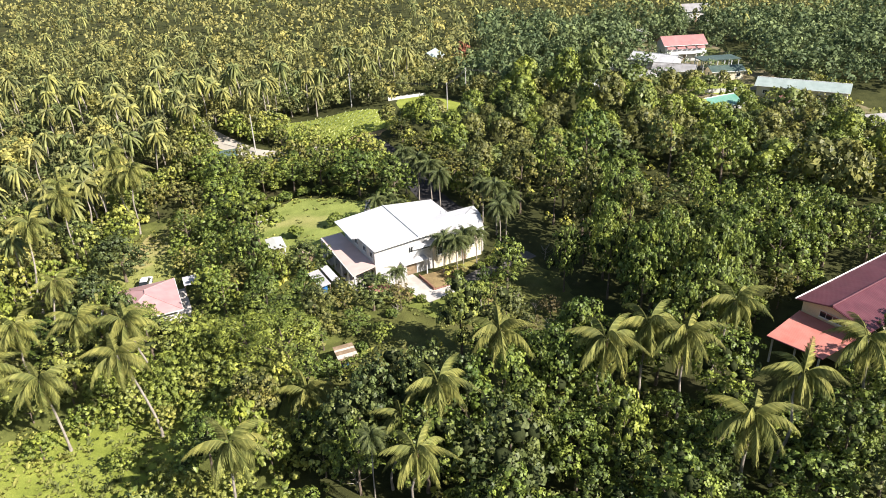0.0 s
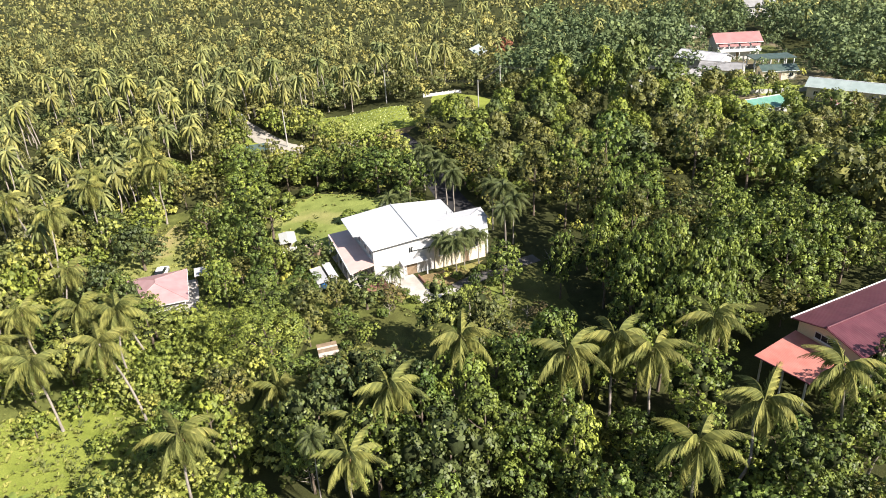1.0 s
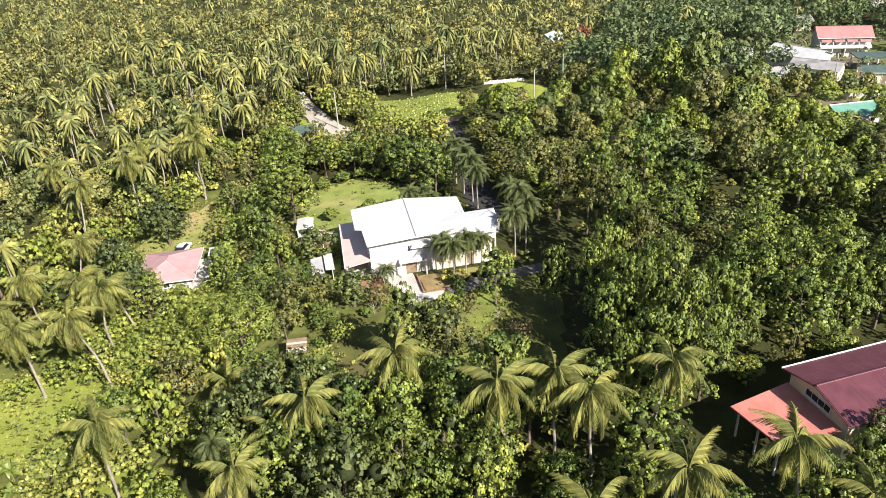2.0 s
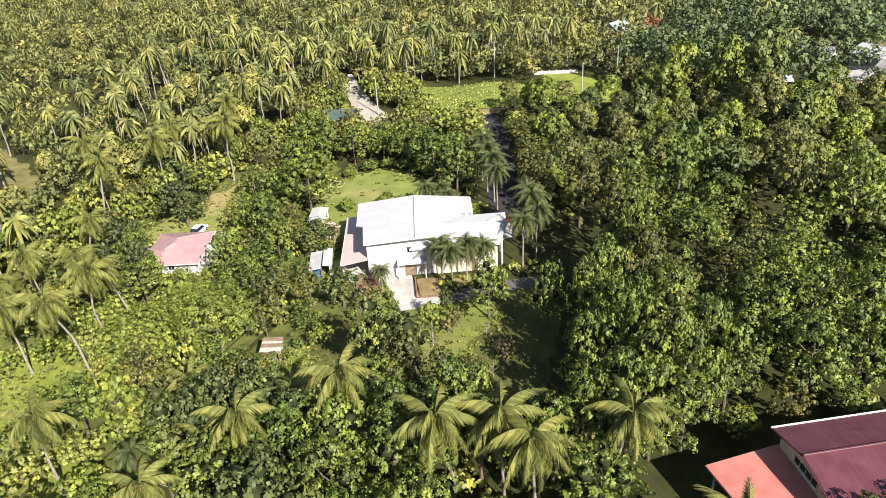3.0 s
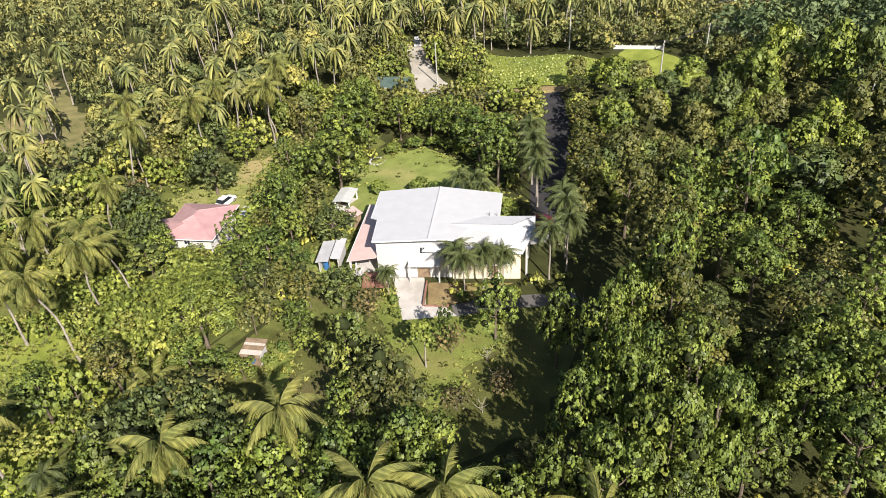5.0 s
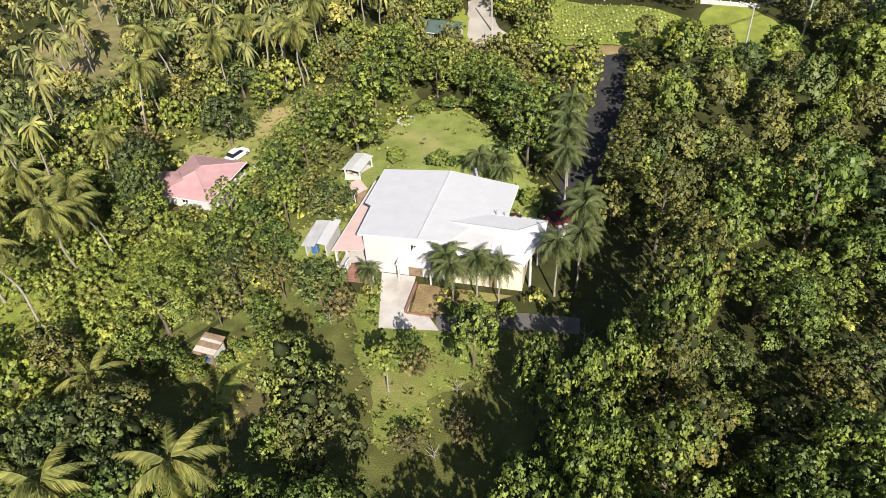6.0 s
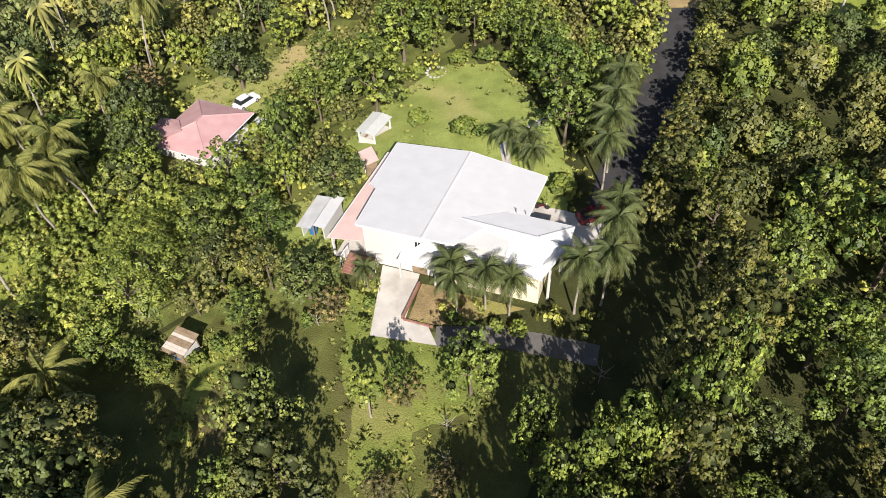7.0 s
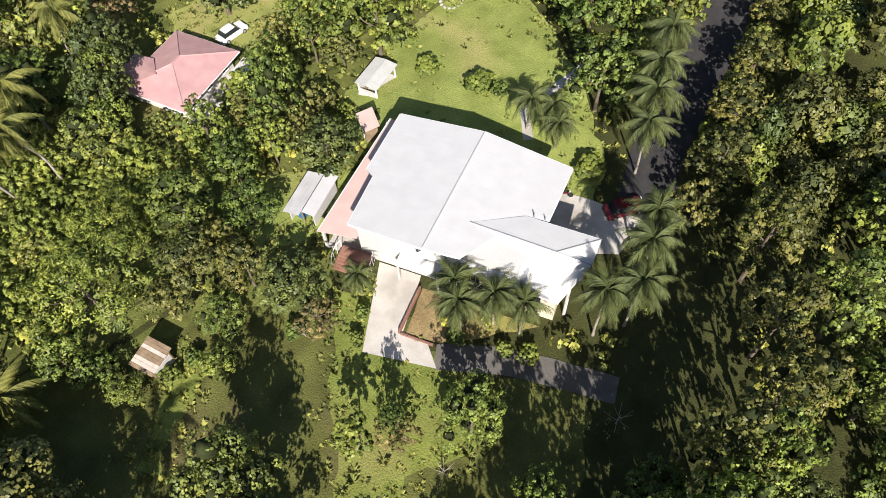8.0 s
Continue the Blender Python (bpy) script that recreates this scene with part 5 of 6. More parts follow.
while yy < 600:
    s = 5.9 if yy < 280 else 9.5 if yy < 400 else 13.0
    xx = -0.75 * yy - 240
    while xx < 0.75 * yy + 40:
        x, y = xx + rng.uniform(-0.4, 0.4) * s, yy + rng.uniform(-0.4, 0.4) * s
        xx += s
        outside = y > 184 or x < -116 or x < -0.62 * y - 42 or x > 0.66 * y + 10
        if not outside or (y < 120 and x > 0) or (y < 80 and x < -95):
            continue
        if x > 0.68 * y + 25 or (x < -0.68 * y - 25 and math.hypot(x - 40, y - 25) > 460):
            continue
        if any(inside(p, x, y) or gap_to(p, x, y) < 2.0 for p, room in OPEN) or any((x - h[0]) ** 2 + (y - h[1]) ** 2 < (h[2] - 0.5) ** 2 for h in HOUSES) or in_house(x, y, 1.4):
            continue
        if inside(VILLAGE, x, y) and rng.uniform() < 0.15:
            continue
        west = x < 0.12 * y - 20
        if not west and 190 < y < 275 and not inside(VILLAGE, x, y):
            near_w.append((x + 2.9, y + 2.7, ground_z(x + 2.9, y + 2.7) - 0.1, rng.uniform(0.6, 0.95), rng.uniform(0.8, 1.3), rng.uniform(0, 6.28), int(rng.integers(3))))
        palmy = rng.uniform() < (0.26 if west else 0.06)
        t = (x, y, ground_z(x, y) - 0.1, (rng.uniform(0.65, 0.9) if palmy else rng.uniform(0.75, 1.2)) * (0.62 if inside(VILLAGE, x, y) else 1.0), rng.uniform(0.8, 1.25), rng.uniform(0, 6.28))
        if palmy:
            far_p.append(t + (int(rng.integers(2)),))
        elif yy < 280:
            near_w.append(t + ((1 if west else int(rng.integers(3))),))
        else:
            far_w.append(t + (int(rng.integers(2)),))
    yy += s
west_w, east_w = [p for p in near_w if p[0] < 0.12 * p[1] - 20], [p for p in near_w if p[0] >= 0.12 * p[1] - 20]
stuff("woods", scatter_mesh(mid_tree, west_w[::2]), HAZE_LIGHT, "continuous green woodland beyond the road", "woods")
stuff("olive_woods", scatter_mesh(mid_tree, west_w[1::2]), HAZE_OLIVE, "olive-toned trees mixed into the woodland", "woods")
stuff("bright_woods", scatter_mesh(mid_tree, east_w), HAZE_EAST, "fresh green trees mixed into the woodland", "woods")
stuff("far_woods", scatter_mesh(far_tree, far_w), HAZE_OLIVE, "distant green woodland with haze put into its leaf colour", "woods")
stuff("palm_woods", scatter_mesh(far_palm, far_p), FROND_FAR, "distant plantation of coconut palms", "woods")

# rows of young plants in the field
crop = [bush_base(0.75, 0.4, 0.02, 1, 14, 0.5, 0.1)]
places = []
for i in range(-60, 60):
    for j in range(-60, 60):
        x, y = -30 + i * 1.5 * 0.93 + j * 0.85 * 0.37, 181 - i * 1.5 * 0.37 + j * 0.85 * 0.93
        if inside(CROP_FIELD, x, y) and gap_to(CROP_FIELD, x, y) > 0.8:
            places.append((x, y, ground_z(x, y), rng.uniform(0.55, 0.9), rng.uniform(0.9, 1.4), rng.uniform(0, 6.28), 0))
stuff("crop_rows", scatter_mesh(crop, places), CROP, "rows of pale green young crop plants", "crops")


# ---- buildings: shared pieces ----
def window(parent, x, y, z, w, h, turn, bars=1, deep=0.06):
    """A window on a wall face: a frame, glazing bars and a sill round a dark pane."""
    t = 0.07
    bm = bmesh.new()
    rings = []
    for yy in (-deep, 0.03):
        for a, b in ((w / 2, h / 2), (w / 2 - t, h / 2 - t)):
            rings.append([bm.verts.new((sx * a, yy, sz * b)) for sx, sz in ((-1, -1), (1, -1), (1, 1), (-1, 1))])
    for r, s in ((rings[0], rings[1]), (rings[1], rings[3]), (rings[3], rings[2]), (rings[2], rings[0])):
        for k in range(4):
            bm.faces.new((r[k], r[(k + 1) % 4], s[(k + 1) % 4], s[k]))
    bmesh.ops.recalc_face_normals(bm, faces=bm.faces)
    f = part("window", bm, TRIM_WHITE, parent)
    f.matrix_basis = pose(x, y, z, 0, 0, turn)
    for i in range(bars):
        c = -w / 2 + w * (i + 1) / (bars + 1)
        part("glazing_bar", boxed(c - 0.025, c + 0.025, -deep * 0.7, 0.02, -h / 2 + t, h / 2 - t), TRIM_WHITE, f)
    part("pane", boxed(-w / 2 + t, w / 2 - t, -0.022, 0.02, -h / 2 + t, h / 2 - t), GLASS, f, "dark reflecting window glass")
    part("sill", boxed(-w / 2 - 0.08, w / 2 + 0.08, -0.14, 0.02, -h / 2 - 0.08, -h / 2 - 0.004), TRIM_WHITE, f)
    return f


def door(parent, x, y, z, w, h, turn, mat):
    d = part("door", boxed(-w / 2, w / 2, -0.05, 0.03, 0, h, bevel=0.015), mat, parent, "plain panelled door")
    d.matrix_basis = pose(x, y, z, 0, 0, turn)
    part("handle", boxed(w / 2 - 0.16, w / 2 - 0.1, -0.1, -0.054, h * 0.45, h * 0.52, bevel=0.01), STEEL, d)
    bm = bmesh.new()
    for x0, x1, z0, z1 in ((-w / 2 - 0.09, -w / 2 - 0.004, 0, h), (w / 2 + 0.004, w / 2 + 0.09, 0, h), (-w / 2 - 0.09, w / 2 + 0.09, h + 0.004, h + 0.1)):
        box(bm, x0, x1, -0.07, 0.03, z0, z1)
    part("door_frame", bm, TRIM_WHITE, d)
    return d


def edge_strip(name, a, b, mat, parent, size=0.12, label=""):
    """A straight batten (fascia, ridge cap, gutter) between two points."""
    a, b = Vector(a), Vector(b)
    bm = boxed(0, (b - a).length, -size / 2, size / 2, -size / 2, size / 2, bevel=size * 0.2)
    ob = part(name, bm, mat, parent, label)
    ob.matrix_basis = Matrix.Translation(a) @ (b - a).to_track_quat("X", "Z").to_matrix().to_4x4()
    return ob


def gable_house(name, label, x, y, turn, L, W, wall_h, rise, roof_mat, wall_mat, over=0.5, hip=0.0, windows=3, z=None, category="house", cap=None):
    """A house with its ridge along X, gabled or hipped, with fascia, ridge cap, door and windows."""
    h = thing(name, x, y, turn, label, category, "", z)
    part("wall", boxed(-L / 2, L / 2, -W / 2, W / 2, -0.6, wall_h - 0.12), wall_mat, h)
    a, b = L / 2 + over, W / 2 + over
    r = max(0.0, a - hip)
    zt, ze = wall_h + rise, wall_h - 0.1 - over * rise / (W / 2) * 0.3
    for s in (1, -1):
        pts = [(-a, s * -b, ze), (a, s * -b, ze), (r, 0, zt), (-r, 0, zt)] if r > 0.05 else [(-a, s * -b, ze), (a, s * -b, ze), (0, 0, zt)]
        part("roof", slabbed(pts if s > 0 else pts[::-1], 0.08), roof_mat, h)
        edge_strip("fascia", (-a, s * -b, ze - 0.08), (a, s * -b, ze - 0.08), TRIM_WHITE, h, 0.13)
        if hip:
            part("roof", slabbed([(s * a, -b, ze), (s * a, b, ze), (s * r, 0, zt)], 0.08), roof_mat, h)
            edge_strip("fascia", (s * a, -b, ze - 0.08), (s * a, b, ze - 0.08), TRIM_WHITE, h, 0.13)
            for q in (1, -1):
                edge_strip("hip_cap", (s * a, q * b, ze + 0.03), (s * r, 0, zt + 0.03), cap or roof_mat, h, 0.12)
        else:
            bm = bmesh.new()
            vs = [bm.verts.new((s * L / 2 - d, yy, zz)) for d in (0, s * 0.15) for yy, zz in ((-W / 2, wall_h - 0.12), (W / 2, wall_h - 0.12), (0, zt - 0.1))]
            for f in ((0, 1, 2), (5, 4, 3), (0, 3, 4, 1), (1, 4, 5, 2), (2, 5, 3, 0)):
                bm.faces.new([vs[i] for i in f])
            bmesh.ops.recalc_face_normals(bm, faces=bm.faces)
            part("gable", bm, wall_mat, h)
    if r > 0.05:
        edge_strip("ridge_cap", (-r, 0, zt + 0.03), (r, 0, zt + 0.03), cap or roof_mat, h, 0.16)
    for i in range(windows):
        cx = -L / 2 + L * (i + 0.5) / windows
        if i == windows // 2:
            door(h, cx, -W / 2 - 0.03, 0.02, 0.95, min(2.1, wall_h - 0.4), 0, WOOD)
        else:
            window(h, cx, -W / 2 - 0.03, wall_h * 0.55, 1.1, 1.1, 0)
        window(h, cx, W / 2 + 0.03, wall_h * 0.55, 1.1, 1.1, 180)
    for s in (1, -1):
        window(h, s * (L / 2 + 0.03), 0, wall_h * 0.55, 1.1, 1.1, 90 * s)
    return h


# ---- the white house ----
def white_house():
    h = thing("white_house", -19.8, 108.8, 29.7, "large white two-storey house with a pale low-pitched metal roof", "house", "", 0.0)
    wall = bmesh.new()
    out = [(0.9, -0.9), (0.9, -13.2), (16.6, -13.2), (16.9, -1.3)]
    lo = [wall.verts.new((x, y, -0.4)) for x, y in out]
    hi = [wall.verts.new((x, y, 6.12)) for x, y in out]
    for i in range(4):
        wall.faces.new((lo[i], lo[(i + 1) % 4], hi[(i + 1) % 4], hi[i]))
    ridge = [wall.verts.new((8.3, -13.2, 6.8)), wall.verts.new((8.7, -1.1, 6.8))]
    wall.faces.new((hi[1], hi[2], ridge[0]))
    wall.faces.new((hi[3], hi[0], ridge[1]))
    wall.faces.new((hi[0], hi[1], ridge[0], ridge[1]))
    wall.faces.new((hi[2], hi[3], ridge[1], ridge[0]))
    wall.faces.new(lo)
    bmesh.ops.recalc_face_normals(wall, faces=wall.faces)
    part("wall", wall, WALL_WHITE, h)
    # main roof: the western eave steps in halfway
    part("roof", slabbed([(-0.3, 0.1, 6.3), (-0.5, -7.6, 6.285), (0.5, -8.2, 6.36), (0.6, -14.0, 6.37), (8.2, -14.4, 6.95), (8.8, 0.2, 6.95)], 0.14), WHITE_ROOF, h)
    part("roof", slabbed([(8.2, -14.4, 6.95), (11.6, -14.0, 6.72), (15.3, -8.0, 6.44), (17.5, -8.0, 6.27), (17.9, -0.7, 6.24), (8.8, 0.2, 6.95)], 0.14), WHITE_ROOF, h)
    edge_strip("ridge_cap", (8.2, -14.4, 6.98), (8.8, 0.2, 6.98), WHITE_ROOF, h, 0.2)
    for a, b in (((-0.3, 0.1, 6.22), (-0.5, -7.6, 6.2)), ((0.5, -8.2, 6.28), (0.6, -14.0, 6.29)), ((0.6, -14.02, 6.28), (8.2, -14.42, 6.86)), ((8.2, -14.42, 6.86), (11.6, -14.02, 6.62)),
                 ((17.5, -8.0, 6.18), (17.9, -0.7, 6.15)), ((17.9, -0.68, 6.15), (8.8, 0.22, 6.86)), ((8.8, 0.22, 6.86), (-0.3, 0.12, 6.2))):
        edge_strip("fascia", a, b, TRIM_WHITE, h, 0.16)
    # east wing with its own lower hipped roof
    part("wing_wall", boxed(11.2, 20.4, -13.5, -8.6, -0.4, 4.75), WALL_CREAM, h, "cream painted wall of the east wing")
    part("wing_roof", slabbed([(11.1, -10.2, 6.78), (19.2, -10.5, 6.7), (22.5, -7.7, 6.45), (15.4, -7.7, 6.52)], 0.1), WHITE_ROOF, h)
    part("wing_roof", slabbed([(19.2, -10.5, 6.7), (22.4, -10.2, 5.85), (22.5, -7.7, 6.45)], 0.1), WHITE_ROOF, h)
    part("wing_roof", slabbed([(7.2, -13.9, 4.85), (20.7, -14.1, 4.6), (22.4, -10.2, 5.85), (19.2, -10.5, 6.7), (11.1, -10.2, 6.78)], 0.1), WHITE_ROOF, h)
    edge_strip("hip_cap", (19.2, -10.5, 6.73), (22.5, -7.7, 6.48), STEEL, h, 0.09)
    edge_strip("hip_cap", (19.2, -10.5, 6.73), (22.4, -10.2, 5.88), STEEL, h, 0.09)
    edge_strip("ridge_cap", (11.1, -10.2, 6.81), (19.2, -10.5, 6.73), STEEL, h, 0.09)
    edge_strip("fascia", (7.2, -13.93, 4.76), (20.7, -14.13, 4.5), TRIM_WHITE, h, 0.14)
    edge_strip("fascia", (22.5, -7.68, 6.36), (15.4, -7.68, 6.43), TRIM_WHITE, h, 0.14)
    for x in (21.6, 21.2):
        bm = tube(bmesh.new(), [(x, -8.4 if x > 21.4 else -12.6, -0.3), (x, -8.4 if x > 21.4 else -12.6, 5.4 if x > 21.4 else 4.7)], [0.16, 0.16], 10)
        part("column", bm, WALL_WHITE, h)
    # lean-to roof along the west side, on posts
    part("porch_roof", slabbed([(0.86, 1.0, 3.55), (-2.5, 1.8, 3.1), (-3.2, -13.9, 3.1), (0.86, -13.6, 3.55)], 0.09), PINK_ROOF, h, "faded red ribbed porch roof")
    edge_strip("porch_gutter", (-2.52, 1.8, 3.05), (-3.22, -13.9, 3.05), TRIM_WHITE, h, 0.12)
    for i in range(6):
        y = 1.2 - i * 2.95
        part("porch_post", boxed(-2.75 - 0.045 * i, -2.5 - 0.045 * i, y - 0.13, y + 0.13, -0.3, 2.98, bevel=0.02), WALL_WHITE, h)
    for i in range(5):
        y0 = 1.07 - i * 2.95
        bm = bmesh.new()
        n = 8
        x = -2.65 - 0.045 * i
        for k in range(n):
            c0, c1 = math.pi * k / n, math.pi * (k + 1) / n
            ya, yb = y0 - 1.35 + 1.3 * math.cos(c0), y0 - 1.35 + 1.3 * math.cos(c1)
            za, zb = 2.2 + 0.55 * math.sin(c0), 2.2 + 0.55 * math.sin(c1)
            quad = [(x, ya, za), (x, yb, zb), (x, yb, 2.96), (x, ya, 2.96)]
            f = [bm.verts.new(q) for q in quad] + [bm.verts.new((q[0] + 0.14, q[1], q[2])) for q in quad]
            for ids in ((0, 1, 2, 3), (7, 6, 5, 4), (0, 4, 5, 1), (2, 6, 7, 3)):
                bm.faces.new([f[j] for j in ids])
        bmesh.ops.recalc_face_normals(bm, faces=bm.faces)
        part("arch", bm, WALL_WHITE, h)
    part("porch_floor", boxed(-2.9, 0.88, -13.6, 1.3, -0.35, 0.14), CONCRETE, h)
    # windows and doors
    for x, w, n in ((7.2, 0.8, 1), (9.9, 1.6, 2)):
        window(h, x, -13.23, 4.5, w, 1.1, 0, n)
    for y in (-3.0, -6.2, -9.4, -12.0):
        window(h, 0.87, y, 4.9, 1.2, 1.0, -90, 1)
        window(h, 0.87, y, 1.6, 1.3, 1.3, -90, 2)
    for x in (3.2, 6.8, 11.0, 14.4):
        window(h, x, -0.95 - 0.02 * x, 4.6, 1.3, 1.2, 180, 2)
        window(h, x, -0.95 - 0.02 * x, 1.6, 1.3, 1.2, 180, 2)
    for y in (-3.0, -6.0):
        window(h, 16.85, y, 4.4, 1.2, 1.2, 90, 1)
        window(h, 16.82, y, 1.6, 1.2, 1.2, 90, 1)
    for x in (12.6, 15.2, 18.4):
        window(h, x, -13.53, 3.0, 1.4, 1.3, 0, 2)
    door(h, 16.9, -13.53, 0.05, 0.95, 2.1, 0, WOOD)
    # carport porch in front
    part("canopy", slabbed([(5.2, -13.22, 2.95), (5.2, -14.6, 2.75), (9.6, -14.6, 2.75), (9.6, -13.22, 2.95)], 0.12), WHITE_ROOF, h, "small white canopy over the entrance")
    for x in (5.4, 9.4):
        part("canopy_post", boxed(x - 0.1, x + 0.1, -14.5, -14.3, -0.3, 2.62, bevel=0.02), WALL_WHITE, h)
    door(h, 7.2, -13.23, 0.05, 1.8, 2.2, 0, WOOD)
    # outside stair with white curved rails at the south-west corner
    for i in range(5):
        part("stair_step", boxed(-1.2 + 0.02 * i, 2.2, -14.2 - 0.3 * (5 - i), -13.25, -0.3 + 0.0 * i, 0.17 * (i + 1), bevel=0.01), BRICK_RED, h, "dark red tiled step")
    for k, x in enumerate((-1.25, 2.25)):
        path = [(x + 0.25 * math.sin(s * 3) * (1 if k else -1), -13.4 - 2.2 * s, 1.75 - 1.0 * s * s) for s in np.linspace(0, 1, 8)]
        part("stair_rail", tube(bmesh.new(), path, [0.05] * 8, 7), TRIM_WHITE, h, "white curved handrail")
        for p in path[::2]:
            part("baluster", tube(bmesh.new(), [(p[0], p[1], -0.2), p], [0.03, 0.03], 6), TRIM_WHITE, h)
    # vent pipe and antenna near the notch of the roofs
    part("vent_pipe", tube(bmesh.new(), [(16.2, -7.4, 5.2), (16.2, -7.4, 7.0)], [0.06, 0.06], 8), STEEL, h)
    part("vent_pipe", tube(bmesh.new(), [(17.2, -7.3, 5.0), (17.2, -7.3, 6.8)], [0.05, 0.05], 8), STEEL, h)
    return h


white_house()


# ---- garden of the white house ----
lay("garden_bed", [at_house(*p) for p in ((7.9, -14.7), (8.3, -19.7), (11.5, -19.3), (17.5, -16.0), (19.5, -14.6))], SOIL, 0.07, "dry ochre garden bed with palms", "garden bed", 0.3)

low_wall = thing("garden_wall", *at_house(7.7, -17.2), 29.7, "low dark red brick wall beside the drive", "wall", "", 0.0)
for i in range(14):
    for k in range(3):
        part("brick", boxed(-0.1, 0.1, 2.45 - 0.36 * i - 0.34 - 0.1 * (k % 2), 2.45 - 0.36 * i - 0.1 * (k % 2), -0.02 + 0.2 * k, 0.17 + 0.2 * k, bevel=0.012), BRICK_RED, low_wall)
for i in range(9):
    part("brick", boxed(0.14 + 0.36 * i, 0.46 + 0.36 * i, -2.7, -2.5, -0.02, 0.28, bevel=0.012), BRICK_RED, low_wall)


def gazebo():
    g = thing("gazebo", -32.0, 113.4, 113.0, "low garden shelter with a pale grey concrete roof", "gazebo")
    for s in (1, -1):
        pts = [(-2.4, -1.5 * s, 1.95), (2.4, -1.5 * s, 1.95), (2.4, 0, 2.15), (-2.4, 0, 2.15)]
        part("roof", slabbed(pts if s > 0 else pts[::-1], 0.1), STONE_PALE, g)
    for x in (-2.1, 2.1):
        for y in (-1.2, 1.2):
            part("post", boxed(x - 0.09, x + 0.09, y - 0.09, y + 0.09, -0.3, 1.9, bevel=0.01), TRIM_WHITE, g)
    part("floor_slab", boxed(-2.3, 2.3, -1.4, 1.4, -0.3, 0.1), CONCRETE, g)
    part("low_wall", boxed(-2.17, -2.05, -1.1, 1.1, 0.102, 1.0), WALL_WHITE, g)
    part("low_wall", boxed(-2.0, 2.0, 1.14, 1.26, 0.102, 1.0), WALL_WHITE, g)
    part("bench", boxed(-1.6, 1.6, 0.6, 1.0, 0.35, 0.43, bevel=0.01), WOOD, g)
    for x in (-1.3, 1.3):
        part("bench_leg", boxed(x - 0.04, x + 0.04, 0.68, 0.92, 0.1, 0.35), WOOD, g)
    part("table_top", boxed(-0.9, 0.9, -0.5, 0.2, 0.72, 0.78, bevel=0.01), WOOD, g)
    part("table_leg", boxed(-0.1, 0.1, -0.25, -0.05, 0.1, 0.72), WOOD, g)


gazebo()


def red_shed():
    g = thing("shed", -25.5, 107.8, -19.0, "tiny shed with a faded red metal roof", "shed")
    for s in (-1, 1):
        part("wall", boxed(-1.2, 1.2, s * 0.68 - 0.05, s * 0.68 + 0.05, -0.3, 2.05), WOOD, g)
        part("wall", boxed(s * 1.2 - 0.05, s * 1.2 + 0.05, -0.62, 0.62, -0.3, 2.0), WOOD, g)
    part("roof", slabbed([(-1.5, -0.95, 2.1), (1.5, -0.95, 2.1), (1.5, 0.95, 2.45), (-1.5, 0.95, 2.45)], 0.06), PINK_ROOF, g)
    door(g, 0, -0.74, 0.0, 0.7, 1.8, 0, WOOD)


red_shed()


def outbuilding():
    g = thing("outbuilding", *at_house(-6.4, -9.4), 29.7, "low outbuilding with two pale tin lean-to roofs", "outbuilding")
    part("wall", boxed(-1.5, -1.38, -2.4, 2.4, -0.4, 1.9), WALL_WHITE, g)
    part("wall", boxed(1.28, 1.4, -2.4, 2.4, -0.4, 2.2), WALL_WHITE, g)
    part("wall", boxed(-1.37, 1.27, 2.28, 2.4, -0.4, 1.95), WALL_WHITE, g)
    part("roof", slabbed([(-1.8, -2.9, 1.95), (0.05, -2.9, 2.15), (0.05, 2.6, 2.15), (-1.8, 2.6, 1.95)], 0.05), PALE_TIN, g)
    part("roof", slabbed([(0.3, -2.6, 2.45), (1.7, -2.6, 2.3), (1.7, 2.8, 2.3), (0.3, 2.8, 2.45)], 0.05), WHITE_ROOF, g)
    for y in (-2.3, 0.0):
        part("post", boxed(0.0, 0.12, y - 0.06, y + 0.06, -0.3, 2.08), WOOD, g)
    part("tank", tube(bmesh.new(), [(-0.6, -1.5, -0.2), (-0.6, -1.5, 1.0), (-0.6, -1.5, 1.12)], [0.5, 0.5, 0.2], 16), PLASTIC_BLUE, g, "blue plastic water drum")


outbuilding()


def plank_hut():
    g = thing("hut", -14.7, 76.6, 24.0, "small plank hut with a bleached striped roof", "hut")
    for x in (-1.05, 1.05):
        for y in (-1.05, 1.05):
            part("post", boxed(x - 0.06, x + 0.06, y - 0.06, y + 0.06, -0.3, 1.85), WOOD, g)
    for i in range(8):
        y = -1.45 + 0.365 * i
        part("roof_plank", slabbed([(-1.35, y, 1.9 + 0.05 * i), (1.35, y, 1.9 + 0.05 * i), (1.35, y + 0.34, 1.95 + 0.05 * i), (-1.35, y + 0.34, 1.95 + 0.05 * i)], 0.04), PLANK_PALE if i in (1, 2, 5) else WOOD, g)
    part("wall", boxed(1.0, 1.08, -1.0, 1.0, 0.1, 1.5), WALL_WHITE, g, "whitewashed board wall")
    part("wall", boxed(-1.0, 0.98, 0.98, 1.06, 0.1, 1.6), WOOD, g)
    part("platform", boxed(-1.1, 0.98, -1.1, 0.96, 0.3, 0.4), WOOD, g)
    part("mat", boxed(-0.8, 0.2, -1.0, -0.3, 0.404, 0.5, bevel=0.02), PLASTIC_BLUE, g, "folded blue sheet")


plank_hut()

